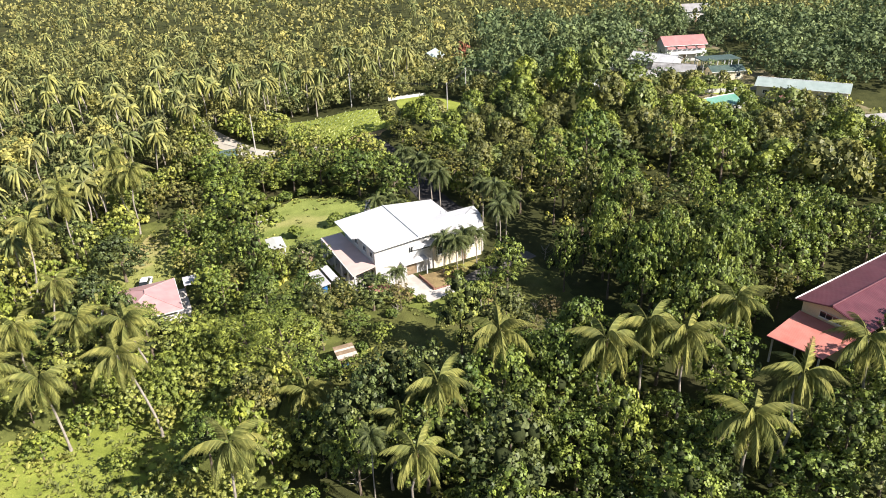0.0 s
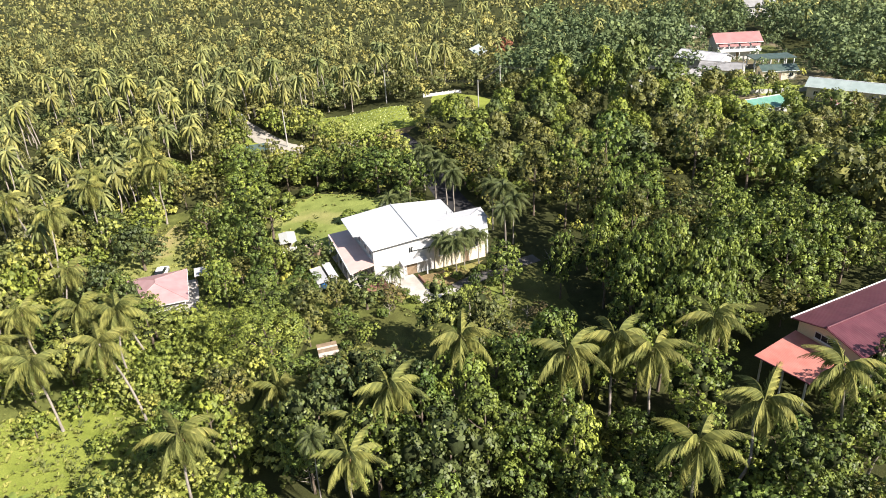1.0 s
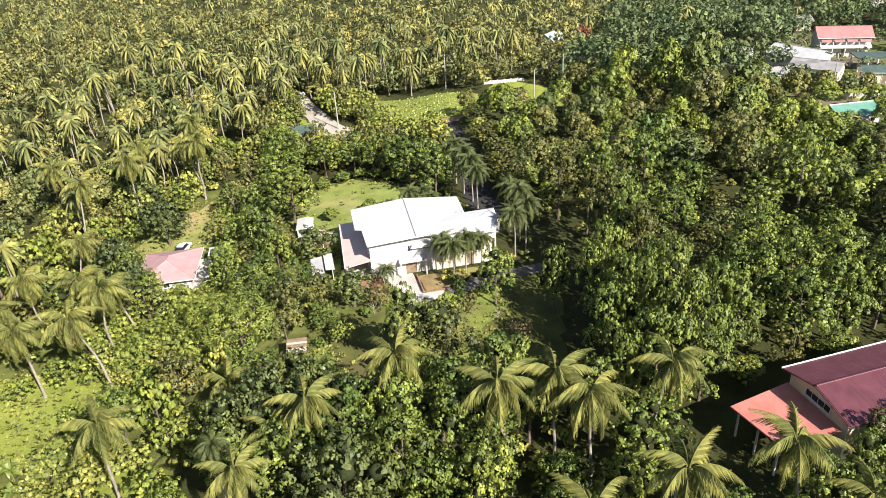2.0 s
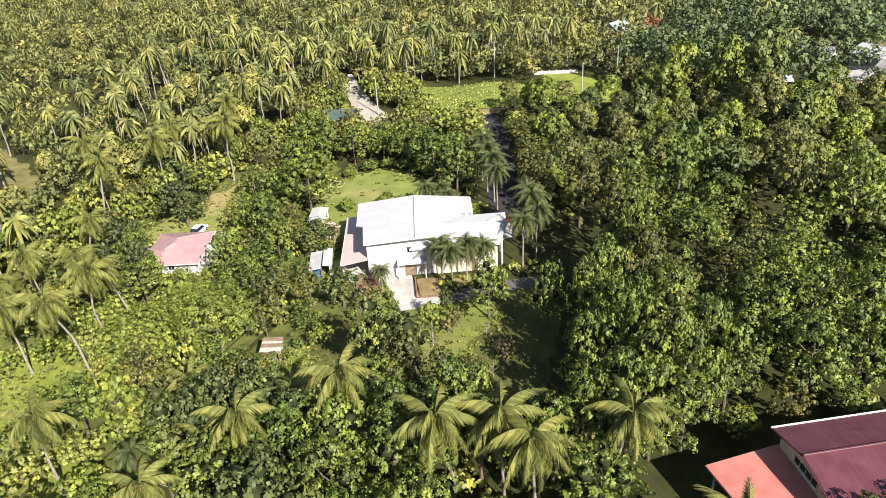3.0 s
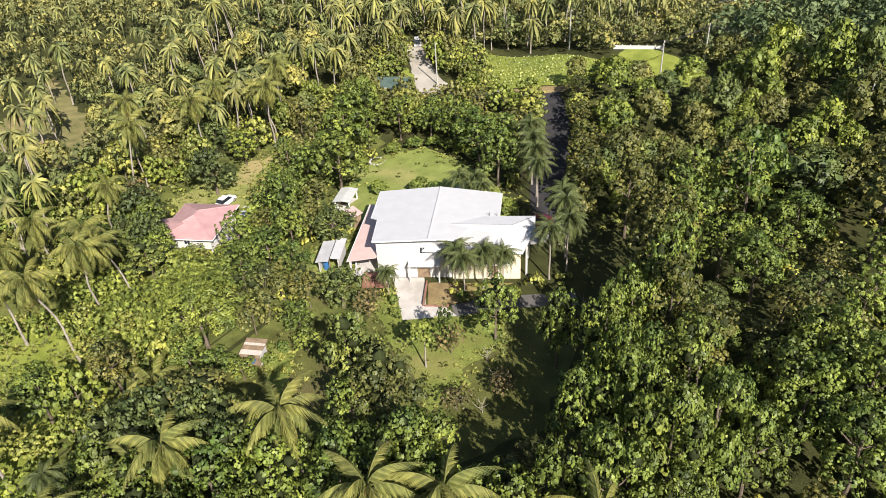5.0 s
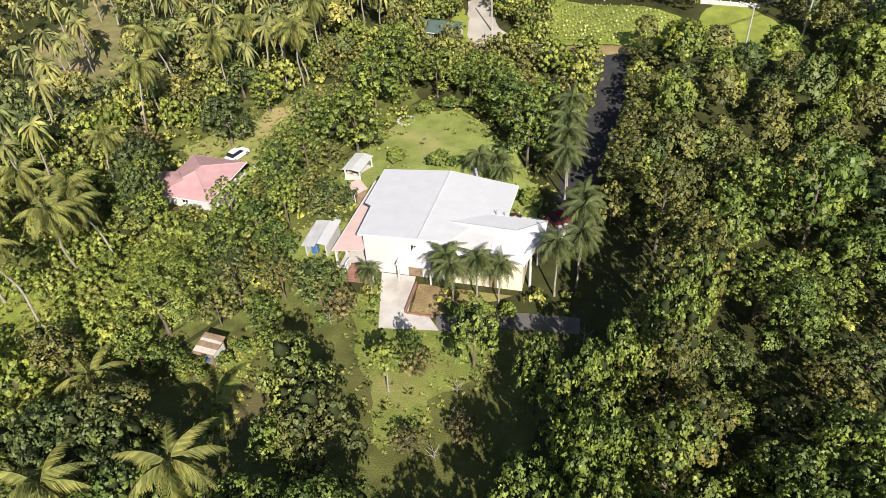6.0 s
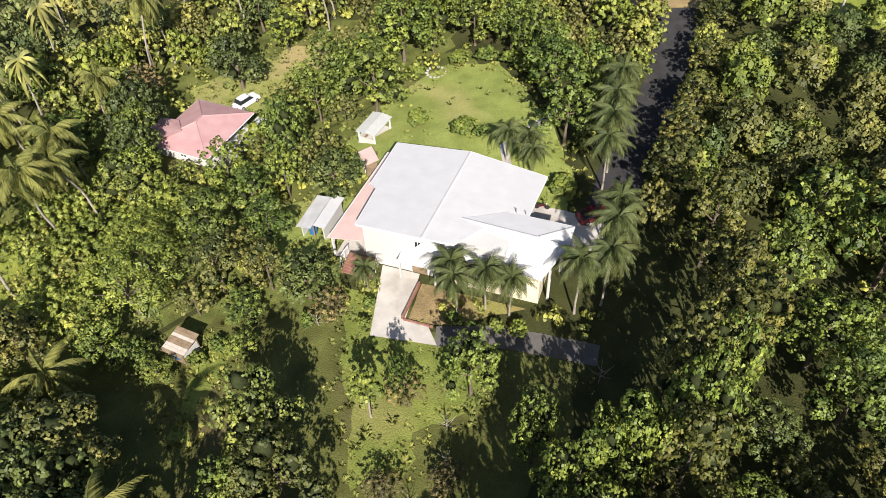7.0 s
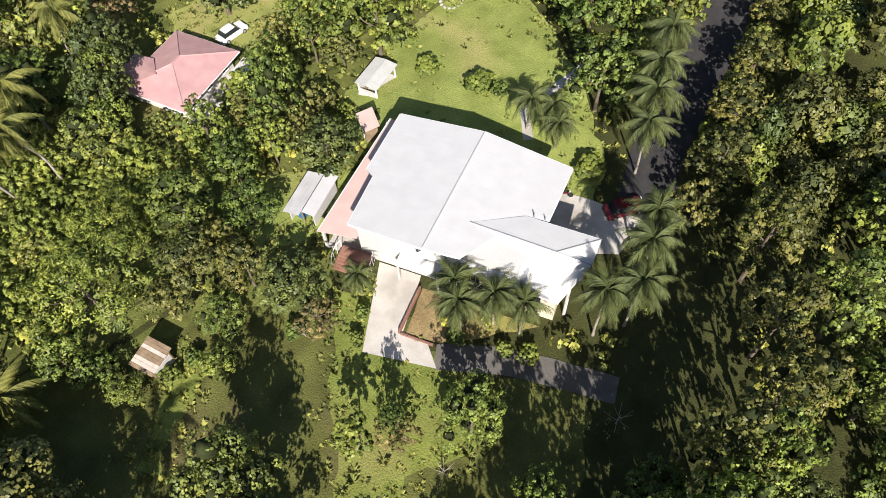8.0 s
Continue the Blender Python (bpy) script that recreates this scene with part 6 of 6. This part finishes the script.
ring = thing("stone_ring", -39.0, 130.4, 0, "ring of pale garden stones round a tree foot", "stone edging")
for i in range(14):
    a = i * math.tau / 14
    bm = bmesh.new()
    bmesh.ops.create_icosphere(bm, subdivisions=1, radius=0.3)
    bmesh.ops.scale(bm, vec=(1.1, 0.8, 0.6), verts=bm.verts)
    st = part("stone", bm, STONE, ring)
    st.matrix_basis = pose(1.5 * math.cos(a), 1.5 * math.sin(a), 0.1, 0, 0, i * 47)


# ---- vehicles ----
def loft(bm, stations):
    """A closed body through cross sections, each a list of points."""
    rings = [[bm.verts.new(p) for p in s] for s in stations]
    n = len(rings[0])
    for r, s in zip(rings, rings[1:]):
        for k in range(n):
            bm.faces.new((r[k], r[(k + 1) % n], s[(k + 1) % n], s[k]))
    bm.faces.new(rings[0][::-1])
    bm.faces.new(rings[-1])
    bmesh.ops.recalc_face_normals(bm, faces=bm.faces)
    return bm


def car(label, x, y, turn, paint, long=4.3, tall=1.55, van=False):
    c = thing("car", x, y, turn, label, "car")
    hw, k = 0.86, long / 4.3
    prof = [(-2.15, 0.55, 0.8), (-2.05, 0.88, 0.84), (-1.2, 0.98, hw), (1.1, 0.96, hw), (2.0, 0.82, 0.82), (2.15, 0.55, 0.76)]
    part("body", loft(bmesh.new(), [[(px * k, -w, 0.3), (px * k, w, 0.3), (px * k, w, z - 0.12), (px * k, w * 0.93, z), (px * k, -w * 0.93, z), (px * k, -w, z - 0.12)] for px, z, w in prof]), paint, c)
    roof0, roof1 = (-1.85, 0.75) if van else (-1.3, 0.35)
    cab = [(roof0 - 0.3, 0.97, 0.76), (roof0, tall - 0.05, 0.66), ((roof0 + roof1) / 2, tall, 0.68), (roof1, tall - 0.06, 0.66), (roof1 + 0.65, 0.97, 0.74)]
    part("cabin_glass", loft(bmesh.new(), [[(px * k, -0.78, 0.92), (px * k, 0.78, 0.92), (px * k, w, z), (px * k, -w, z)] for px, z, w in cab]), GLASS, c, "dark tinted windows")
    part("roof_panel", loft(bmesh.new(), [[(px * k, -w, tall - 0.02), (px * k, w, tall - 0.02), (px * k, w * 0.9, tall + 0.03), (px * k, -w * 0.9, tall + 0.03)] for px, w in ((roof0 + 0.02, 0.6), ((roof0 + roof1) / 2, 0.67), (roof1 - 0.02, 0.6))]), paint, c)
    for px in (-1.35, 1.35):
        for s in (1, -1):
            w = part("wheel", tube(bmesh.new(), [(0, -0.1, 0), (0, 0.1, 0)], [0.32, 0.32], 16), RUBBER, c)
            w.matrix_basis = pose(px * k, s * 0.78, 0.32)
            part("rim", tube(bmesh.new(), [(0, 0.1 * s, 0), (0, 0.125 * s, 0)], [0.2, 0.17], 12), STEEL, w)
    for s in (1, -1):
        part("headlight", boxed(2.03 * k, 2.13 * k, s * 0.58 - 0.14, s * 0.58 + 0.14, 0.6, 0.74, bevel=0.02), TRIM_WHITE, c)
        part("tail_light", boxed(-2.14 * k, -2.06 * k, s * 0.62 - 0.12, s * 0.62 + 0.12, 0.62, 0.8, bevel=0.02), CAR_RED, c)
        part("mirror", boxed(0.75 * k, 0.88 * k, s * 0.95 - 0.08, s * 0.95 + 0.08, 0.98, 1.1, bevel=0.02), paint, c)
    return c


car("white hatchback car parked behind the rose-roofed house", -52.9, 104.9, 101, CAR_WHITE, 4.3)
car("dark red car parked in the shade beside the white house", 0.2, 121.2, 68, CAR_RED, 4.2)
car("white van parked at the edge of the pale road", -66.4, 182.2, 128, CAR_WHITE, 4.6, 1.85, True)


def motorcycle(x, y, turn):
    m = thing("motorcycle", x, y, turn, "small dark motorcycle parked on the concrete apron", "motorcycle", "", 0.09)
    for px in (-0.62, 0.62):
        w = part("wheel", tube(bmesh.new(), [(0, -0.05, 0), (0, 0.05, 0)], [0.29, 0.29], 14), RUBBER, m)
        w.matrix_basis = pose(px, 0, 0.29)
    part("frame", tube(bmesh.new(), [(-0.62, 0, 0.3), (-0.2, 0, 0.45), (0.25, 0, 0.62), (0.45, 0, 0.8)], [0.05, 0.12, 0.12, 0.05], 8), CAR_RED, m)
    part("seat", boxed(-0.62, 0.05, -0.12, 0.12, 0.68, 0.78, bevel=0.03), RUBBER, m)
    part("fork", tube(bmesh.new(), [(0.62, 0, 0.3), (0.42, 0, 0.95)], [0.035, 0.035], 6), STEEL, m)
    part("handlebar", tube(bmesh.new(), [(0.36, -0.33, 0.98), (0.43, 0, 0.95), (0.36, 0.33, 0.98)], [0.02, 0.02, 0.02], 6), STEEL, m)
    part("headlight", boxed(0.46, 0.58, -0.08, 0.08, 0.8, 0.94, bevel=0.03), TRIM_WHITE, m)


motorcycle(-5.0, 117.9, 40)

# ---- the rose-roofed house to the west ----
rose = gable_house("rose_house", "single-storey house with a faded rose hipped roof", -49.0, 96.1, -64.2, 9.4, 7.9, 2.5, 1.4, ROSE_ROOF, WALL_WHITE, 0.9, 4.9, 3, -3.0, cap=ROSE_ROOF)
part("wing_wall", boxed(0.6, 4.6, -6.0, -3.9, -0.6, 2.55), WALL_WHITE, rose)
part("wing_roof", slabbed([(0.2, -6.6, 2.6), (2.7, -6.6, 2.6), (2.7, -1.0, 3.62), (0.2, -3.6, 2.95)], 0.08), ROSE_ROOF, rose)
part("wing_roof", slabbed([(2.7, -6.6, 2.6), (5.2, -6.6, 2.6), (5.2, -3.6, 2.95), (2.7, -1.0, 3.62)], 0.08), ROSE_ROOF, rose)
edge_strip("fascia", (0.2, -6.62, 2.54), (5.2, -6.62, 2.54), TRIM_WHITE, rose, 0.12)
part("terrace", boxed(-5.4, 5.6, 3.97, 6.2, -0.5, 0.12), CONCRETE, rose)
awning = thing("awning", -44.0, 102.3, 25.0, "small white tin canopy on posts beside the rose-roofed house", "canopy")
part("roof", slabbed([(-1.2, -1.4, 2.3), (1.2, -1.4, 2.3), (1.2, 1.4, 2.5), (-1.2, 1.4, 2.5)], 0.05), PALE_TIN, awning)
for x in (-1.05, 1.05):
    for y in (-1.2, 1.2):
        part("post", boxed(x - 0.05, x + 0.05, y - 0.05, y + 0.05, -0.3, 2.3), WOOD, awning)


# ---- the maroon-roofed house to the east ----
def maroon_house():
    e = thing("maroon_house", 43.2, 77, 32.7, "large two-storey house with a maroon ribbed metal roof", "house", "", 1.0)
    part("wall", boxed(0.7, 21.4, -8.6, -0.6, -0.6, 6.75), WALL_CREAM, e)
    part("roof", slabbed([(0, 0, 7.0), (0.1, -4.5, 8.05), (22, -4.5, 8.05), (22, 0, 7.0)], 0.12), MAROON_ROOF, e)
    part("roof", slabbed([(0.1, -4.5, 8.05), (0.1, -9.4, 6.9), (22, -9.4, 6.9), (22, -4.5, 8.05)], 0.12), MAROON_ROOF, e)
    edge_strip("ridge_cap", (0.05, -4.5, 8.1), (22, -4.5, 8.1), MAROON_ROOF, e, 0.22)
    edge_strip("gutter", (-0.05, 0.08, 6.98), (22, 0.08, 6.98), TRIM_WHITE, e, 0.18, "white metal gutter")
    for x in (0.02, 21.98):
        bm = bmesh.new()
        q = 0.7 if x < 5 else 21.4
        vs = [bm.verts.new((q + d, yy, zz)) for d in (0, 0.12 if x < 5 else -0.12) for yy, zz in ((-0.6, 6.75), (-8.6, 6.75), (-4.5, 7.9))]
        for f in ((0, 1, 2), (5, 4, 3), (0, 3, 4, 1), (1, 4, 5, 2), (2, 5, 3, 0)):
            bm.faces.new([vs[i] for i in f])
        bmesh.ops.recalc_face_normals(bm, faces=bm.faces)
        part("gable", bm, WALL_CREAM, e)
        edge_strip("barge_board", (x, 0, 6.9), (x, -4.5, 7.96), TRIM_WHITE if x > 5 else MAROON_ROOF, e, 0.12)
        edge_strip("barge_board", (x, -4.5, 7.96), (x, -9.4, 6.8), MAROON_ROOF, e, 0.12)
    window(e, 0.67, -4.6, 6.1, 3.4, 0.9, -90, 3)
    part("porch_roof", slabbed([(0.66, -0.4, 5.2), (-6.6, -0.9, 4.45), (-5.6, -7.6, 4.45), (0.66, -8.2, 5.2)], 0.1), RED_ROOF, e, "salmon red lean-to porch roof")
    edge_strip("porch_fascia", (-6.62, -0.9, 4.4), (-5.62, -7.6, 4.4), MAROON_ROOF, e, 0.14)
    for y in (-1.2, -4.2, -7.2):
        part("porch_post", boxed(-5.7, -5.5, y - 0.1, y + 0.1, -0.6, 4.42, bevel=0.02), WALL_WHITE, e)
    for x in (3.5, 8.0, 12.5, 17.0):
        for z in (1.8, 5.0):
            window(e, x, -8.63, z, 1.5, 1.3, 0, 2)
            window(e, x, -0.57, z, 1.5, 1.3, 180, 2)
    door(e, 0.66, -4.4, 0.05, 1.0, 2.1, -90, WOOD)


maroon_house()

# ---- small house by the road, village houses ----
gable_house("roadside_house", "small white roadside house with a dark green roof", -54.6, 155.6, 26, 8.2, 5.0, 2.7, 1.1, DARK_ROOF, WALL_WHITE, 0.6, 0.0, 3)
gable_house("village_house", "small cream house with a tan tin roof", -5.4, 231, 70, 7, 5, 3.2, 1.6, PALE_ROOF, WALL_CREAM, 0.6, 0.0, 3)
villa = gable_house("village_house", "two-storey village house with a faded red roof", 74.2, 230, 6, 13, 7, 5.4, 2.0, DUSKY_ROOF, WALL_WHITE, 0.6, 0.0, 5)
for i in range(4):
    x0 = -4.8 + 3.2 * i
    part("canopy", slabbed([(x0 - 1.3, -4.9, 4.3), (x0 + 1.3, -4.9, 4.3), (x0 + 1.3, -3.5, 4.9), (x0 - 1.3, -3.5, 4.9)], 0.1), DUSKY_ROOF, villa)
    part("column", tube(bmesh.new(), [(x0 - 1.5, -4.6, -0.3), (x0 - 1.5, -4.6, 4.25)], [0.16, 0.14], 8), TRIM_WHITE, villa)
part("balcony", boxed(-6.4, 6.4, -4.9, -3.5, 2.6, 2.85), TRIM_WHITE, villa)
part("balustrade", boxed(-6.4, 6.4, -4.9, -4.8, 2.85, 3.5), TRIM_WHITE, villa)
gable_house("village_house", "village house with a pale tin roof", 61.5, 213, -38, 13, 8, 4.4, 1.4, PALE_TIN, WALL_WHITE, 0.5, 0.0, 3)
gable_house("village_house", "long village house with a grey tin roof", 65, 205, -24, 11, 6, 3.2, 1.2, TIN_ROOF, WALL_CREAM, 0.5, 0.0, 4)
gable_house("green_roofed_hall", "long hall with a pale grey-green metal roof", 91, 181, -30, 21, 7, 3.8, 1.2, PALE_ROOF, WALL_CREAM, 0.6, 0.0, 5, cap=TRIM_WHITE)
gable_house("green_roofed_house", "house with a pale green metal roof", 67, 174, 25, 9, 7, 3.0, 1.3, GREEN_ROOF, WALL_WHITE, 0.5, 0.0, 3, cap=TRIM_WHITE)
gable_house("red_roofed_shed", "small building with a red tin roof", 85.5, 174.5, -25, 5, 3.2, 2.6, 0.8, DUSKY_ROOF, WALL_WHITE, 0.4, 0.0, 1, category="shed")
gable_house("village_house", "grey tin-roofed house at the edge of the village", 100, 160, 10, 8, 6, 3.0, 1.2, TIN_ROOF, WALL_WHITE, 0.5, 0.0, 3)
gable_house("village_house", "white house with a brown tin roof far off", 100, 300, 5, 11, 8, 4.5, 2.0, TIN_ROOF, WALL_WHITE, 0.6, 0.0, 3)
gable_house("village_house", "low house with a pale tin roof", 66, 262, 15, 10, 6, 3.0, 1.0, TIN_ROOF, WALL_CREAM, 0.5, 0.0, 3)
gable_house("roadside_shed", "little white shed among the trees", 40, 194, 20, 3.4, 2.6, 2.3, 0.7, WHITE_ROOF, WALL_WHITE, 0.3, 0.0, 1, category="shed")

perg = thing("pergola", 80.5, 214.5, 8, "shaded open shelter with white columns", "pergola")
part("roof", slabbed([(-6, -3, 3.6), (6, -3, 3.6), (6, 3, 3.6), (-6, 3, 3.6)], 0.25), DARK_ROOF, perg)
for i in range(6):
    for y in (-2.7, 2.7):
        part("column", tube(bmesh.new(), [(-5.5 + 2.2 * i, y, -0.3), (-5.5 + 2.2 * i, y, 3.36)], [0.18, 0.16], 10), TRIM_WHITE, perg)

gable_house("village_house", "low house with a dark weathered roof", 79, 203.5, 4, 9, 5, 2.8, 0.9, DARK_ROOF, WALL_CREAM, 0.5, 0.0, 3)
gable_house("village_house", "small house with a rusty tin roof", 54, 200, 30, 7, 5, 2.8, 1.0, TIN_ROOF, WALL_CREAM, 0.5, 0.0, 3)
gable_house("village_house", "small house with a grey tin roof", 47.5, 221, -20, 7, 5, 2.8, 1.0, TIN_ROOF, WALL_WHITE, 0.5, 0.0, 3)
rail = thing("boundary_wall", 77.5, 189.0, 6, "low white garden wall between village houses", "wall")
for i in range(8):
    part("panel", boxed(-8.8 + 2.2 * i, -6.8 + 2.2 * i, -0.08 + 0.03 * (i - 3.5) ** 2, 0.08 + 0.03 * (i - 3.5) ** 2, -0.5, 1.1), WALL_WHITE, rail)
    part("pillar", boxed(-9.02 + 2.2 * i, -8.81 + 2.2 * i, -0.13 + 0.03 * (i - 3.5) ** 2, 0.13 + 0.03 * (i - 3.5) ** 2, -0.5, 1.3, bevel=0.02), WALL_WHITE, rail)

fence = thing("boundary_wall", -11.6, 191.9, 22, "low white boundary wall beside the green field", "wall")
for i in range(6):
    part("panel", boxed(-5.3 + 1.8 * i, -3.7 + 1.8 * i, -0.08, 0.08, -0.3, 0.8), WALL_WHITE, fence)
    part("pillar", boxed(-5.55 + 1.8 * i, -5.32 + 1.8 * i, -0.13, 0.13, -0.3, 1.0, bevel=0.02), WALL_WHITE, fence)


# ---- poles and cables along the road ----
def pole(x, y, height=9.0, turn=0, arm=True):
    p = thing("utility_pole", x, y, turn, "grey concrete utility pole with a cross-arm" if arm else "tall plain grey lamp pole", "utility pole", "poles along the road")
    part("post", tube(bmesh.new(), [(0, 0, -0.4), (0, 0, height * 0.5), (0, 0, height)], [0.17, 0.14, 0.1], 10), STONE, p)
    if arm:
        part("cross_arm", boxed(-0.06, 0.06, -1.0, 1.0, height - 0.65, height - 0.52), WOOD, p)
        for y0 in (-0.85, 0.0, 0.85):
            part("insulator", tube(bmesh.new(), [(0, y0, height - 0.516), (0, y0, height - 0.36)], [0.05, 0.035], 8), TRIM_WHITE, p)
    return x, y, ground_z(x, y) + height - 0.38


tops = [pole(x, y, 9.0, 8) for x, y in ((-26.5, 187.5), (-0.6, 174.6), (4.4, 187.0), (36, 183.5), (66, 189.5))]
pole(-47.4, 163.4, 9.5, 0, False)
for a, b in zip(tops, tops[1:]):
    for off in (-0.85, 0.0, 0.85):
        path = []
        for s in np.linspace(0, 1, 9):
            x, y, z = (a[i] + (b[i] - a[i]) * s for i in range(3))
            path.append((x, y + off, z - 0.045 * math.hypot(b[0] - a[0], b[1] - a[1]) * 4 * s * (1 - s) * 0.6))
        bm = tube(bmesh.new(), path, [0.035] * 9, 5)
        tagged(mesh_object("power_cable", bm, CABLE), "thin black sagging cable between the poles", "cable", "cables along the road")
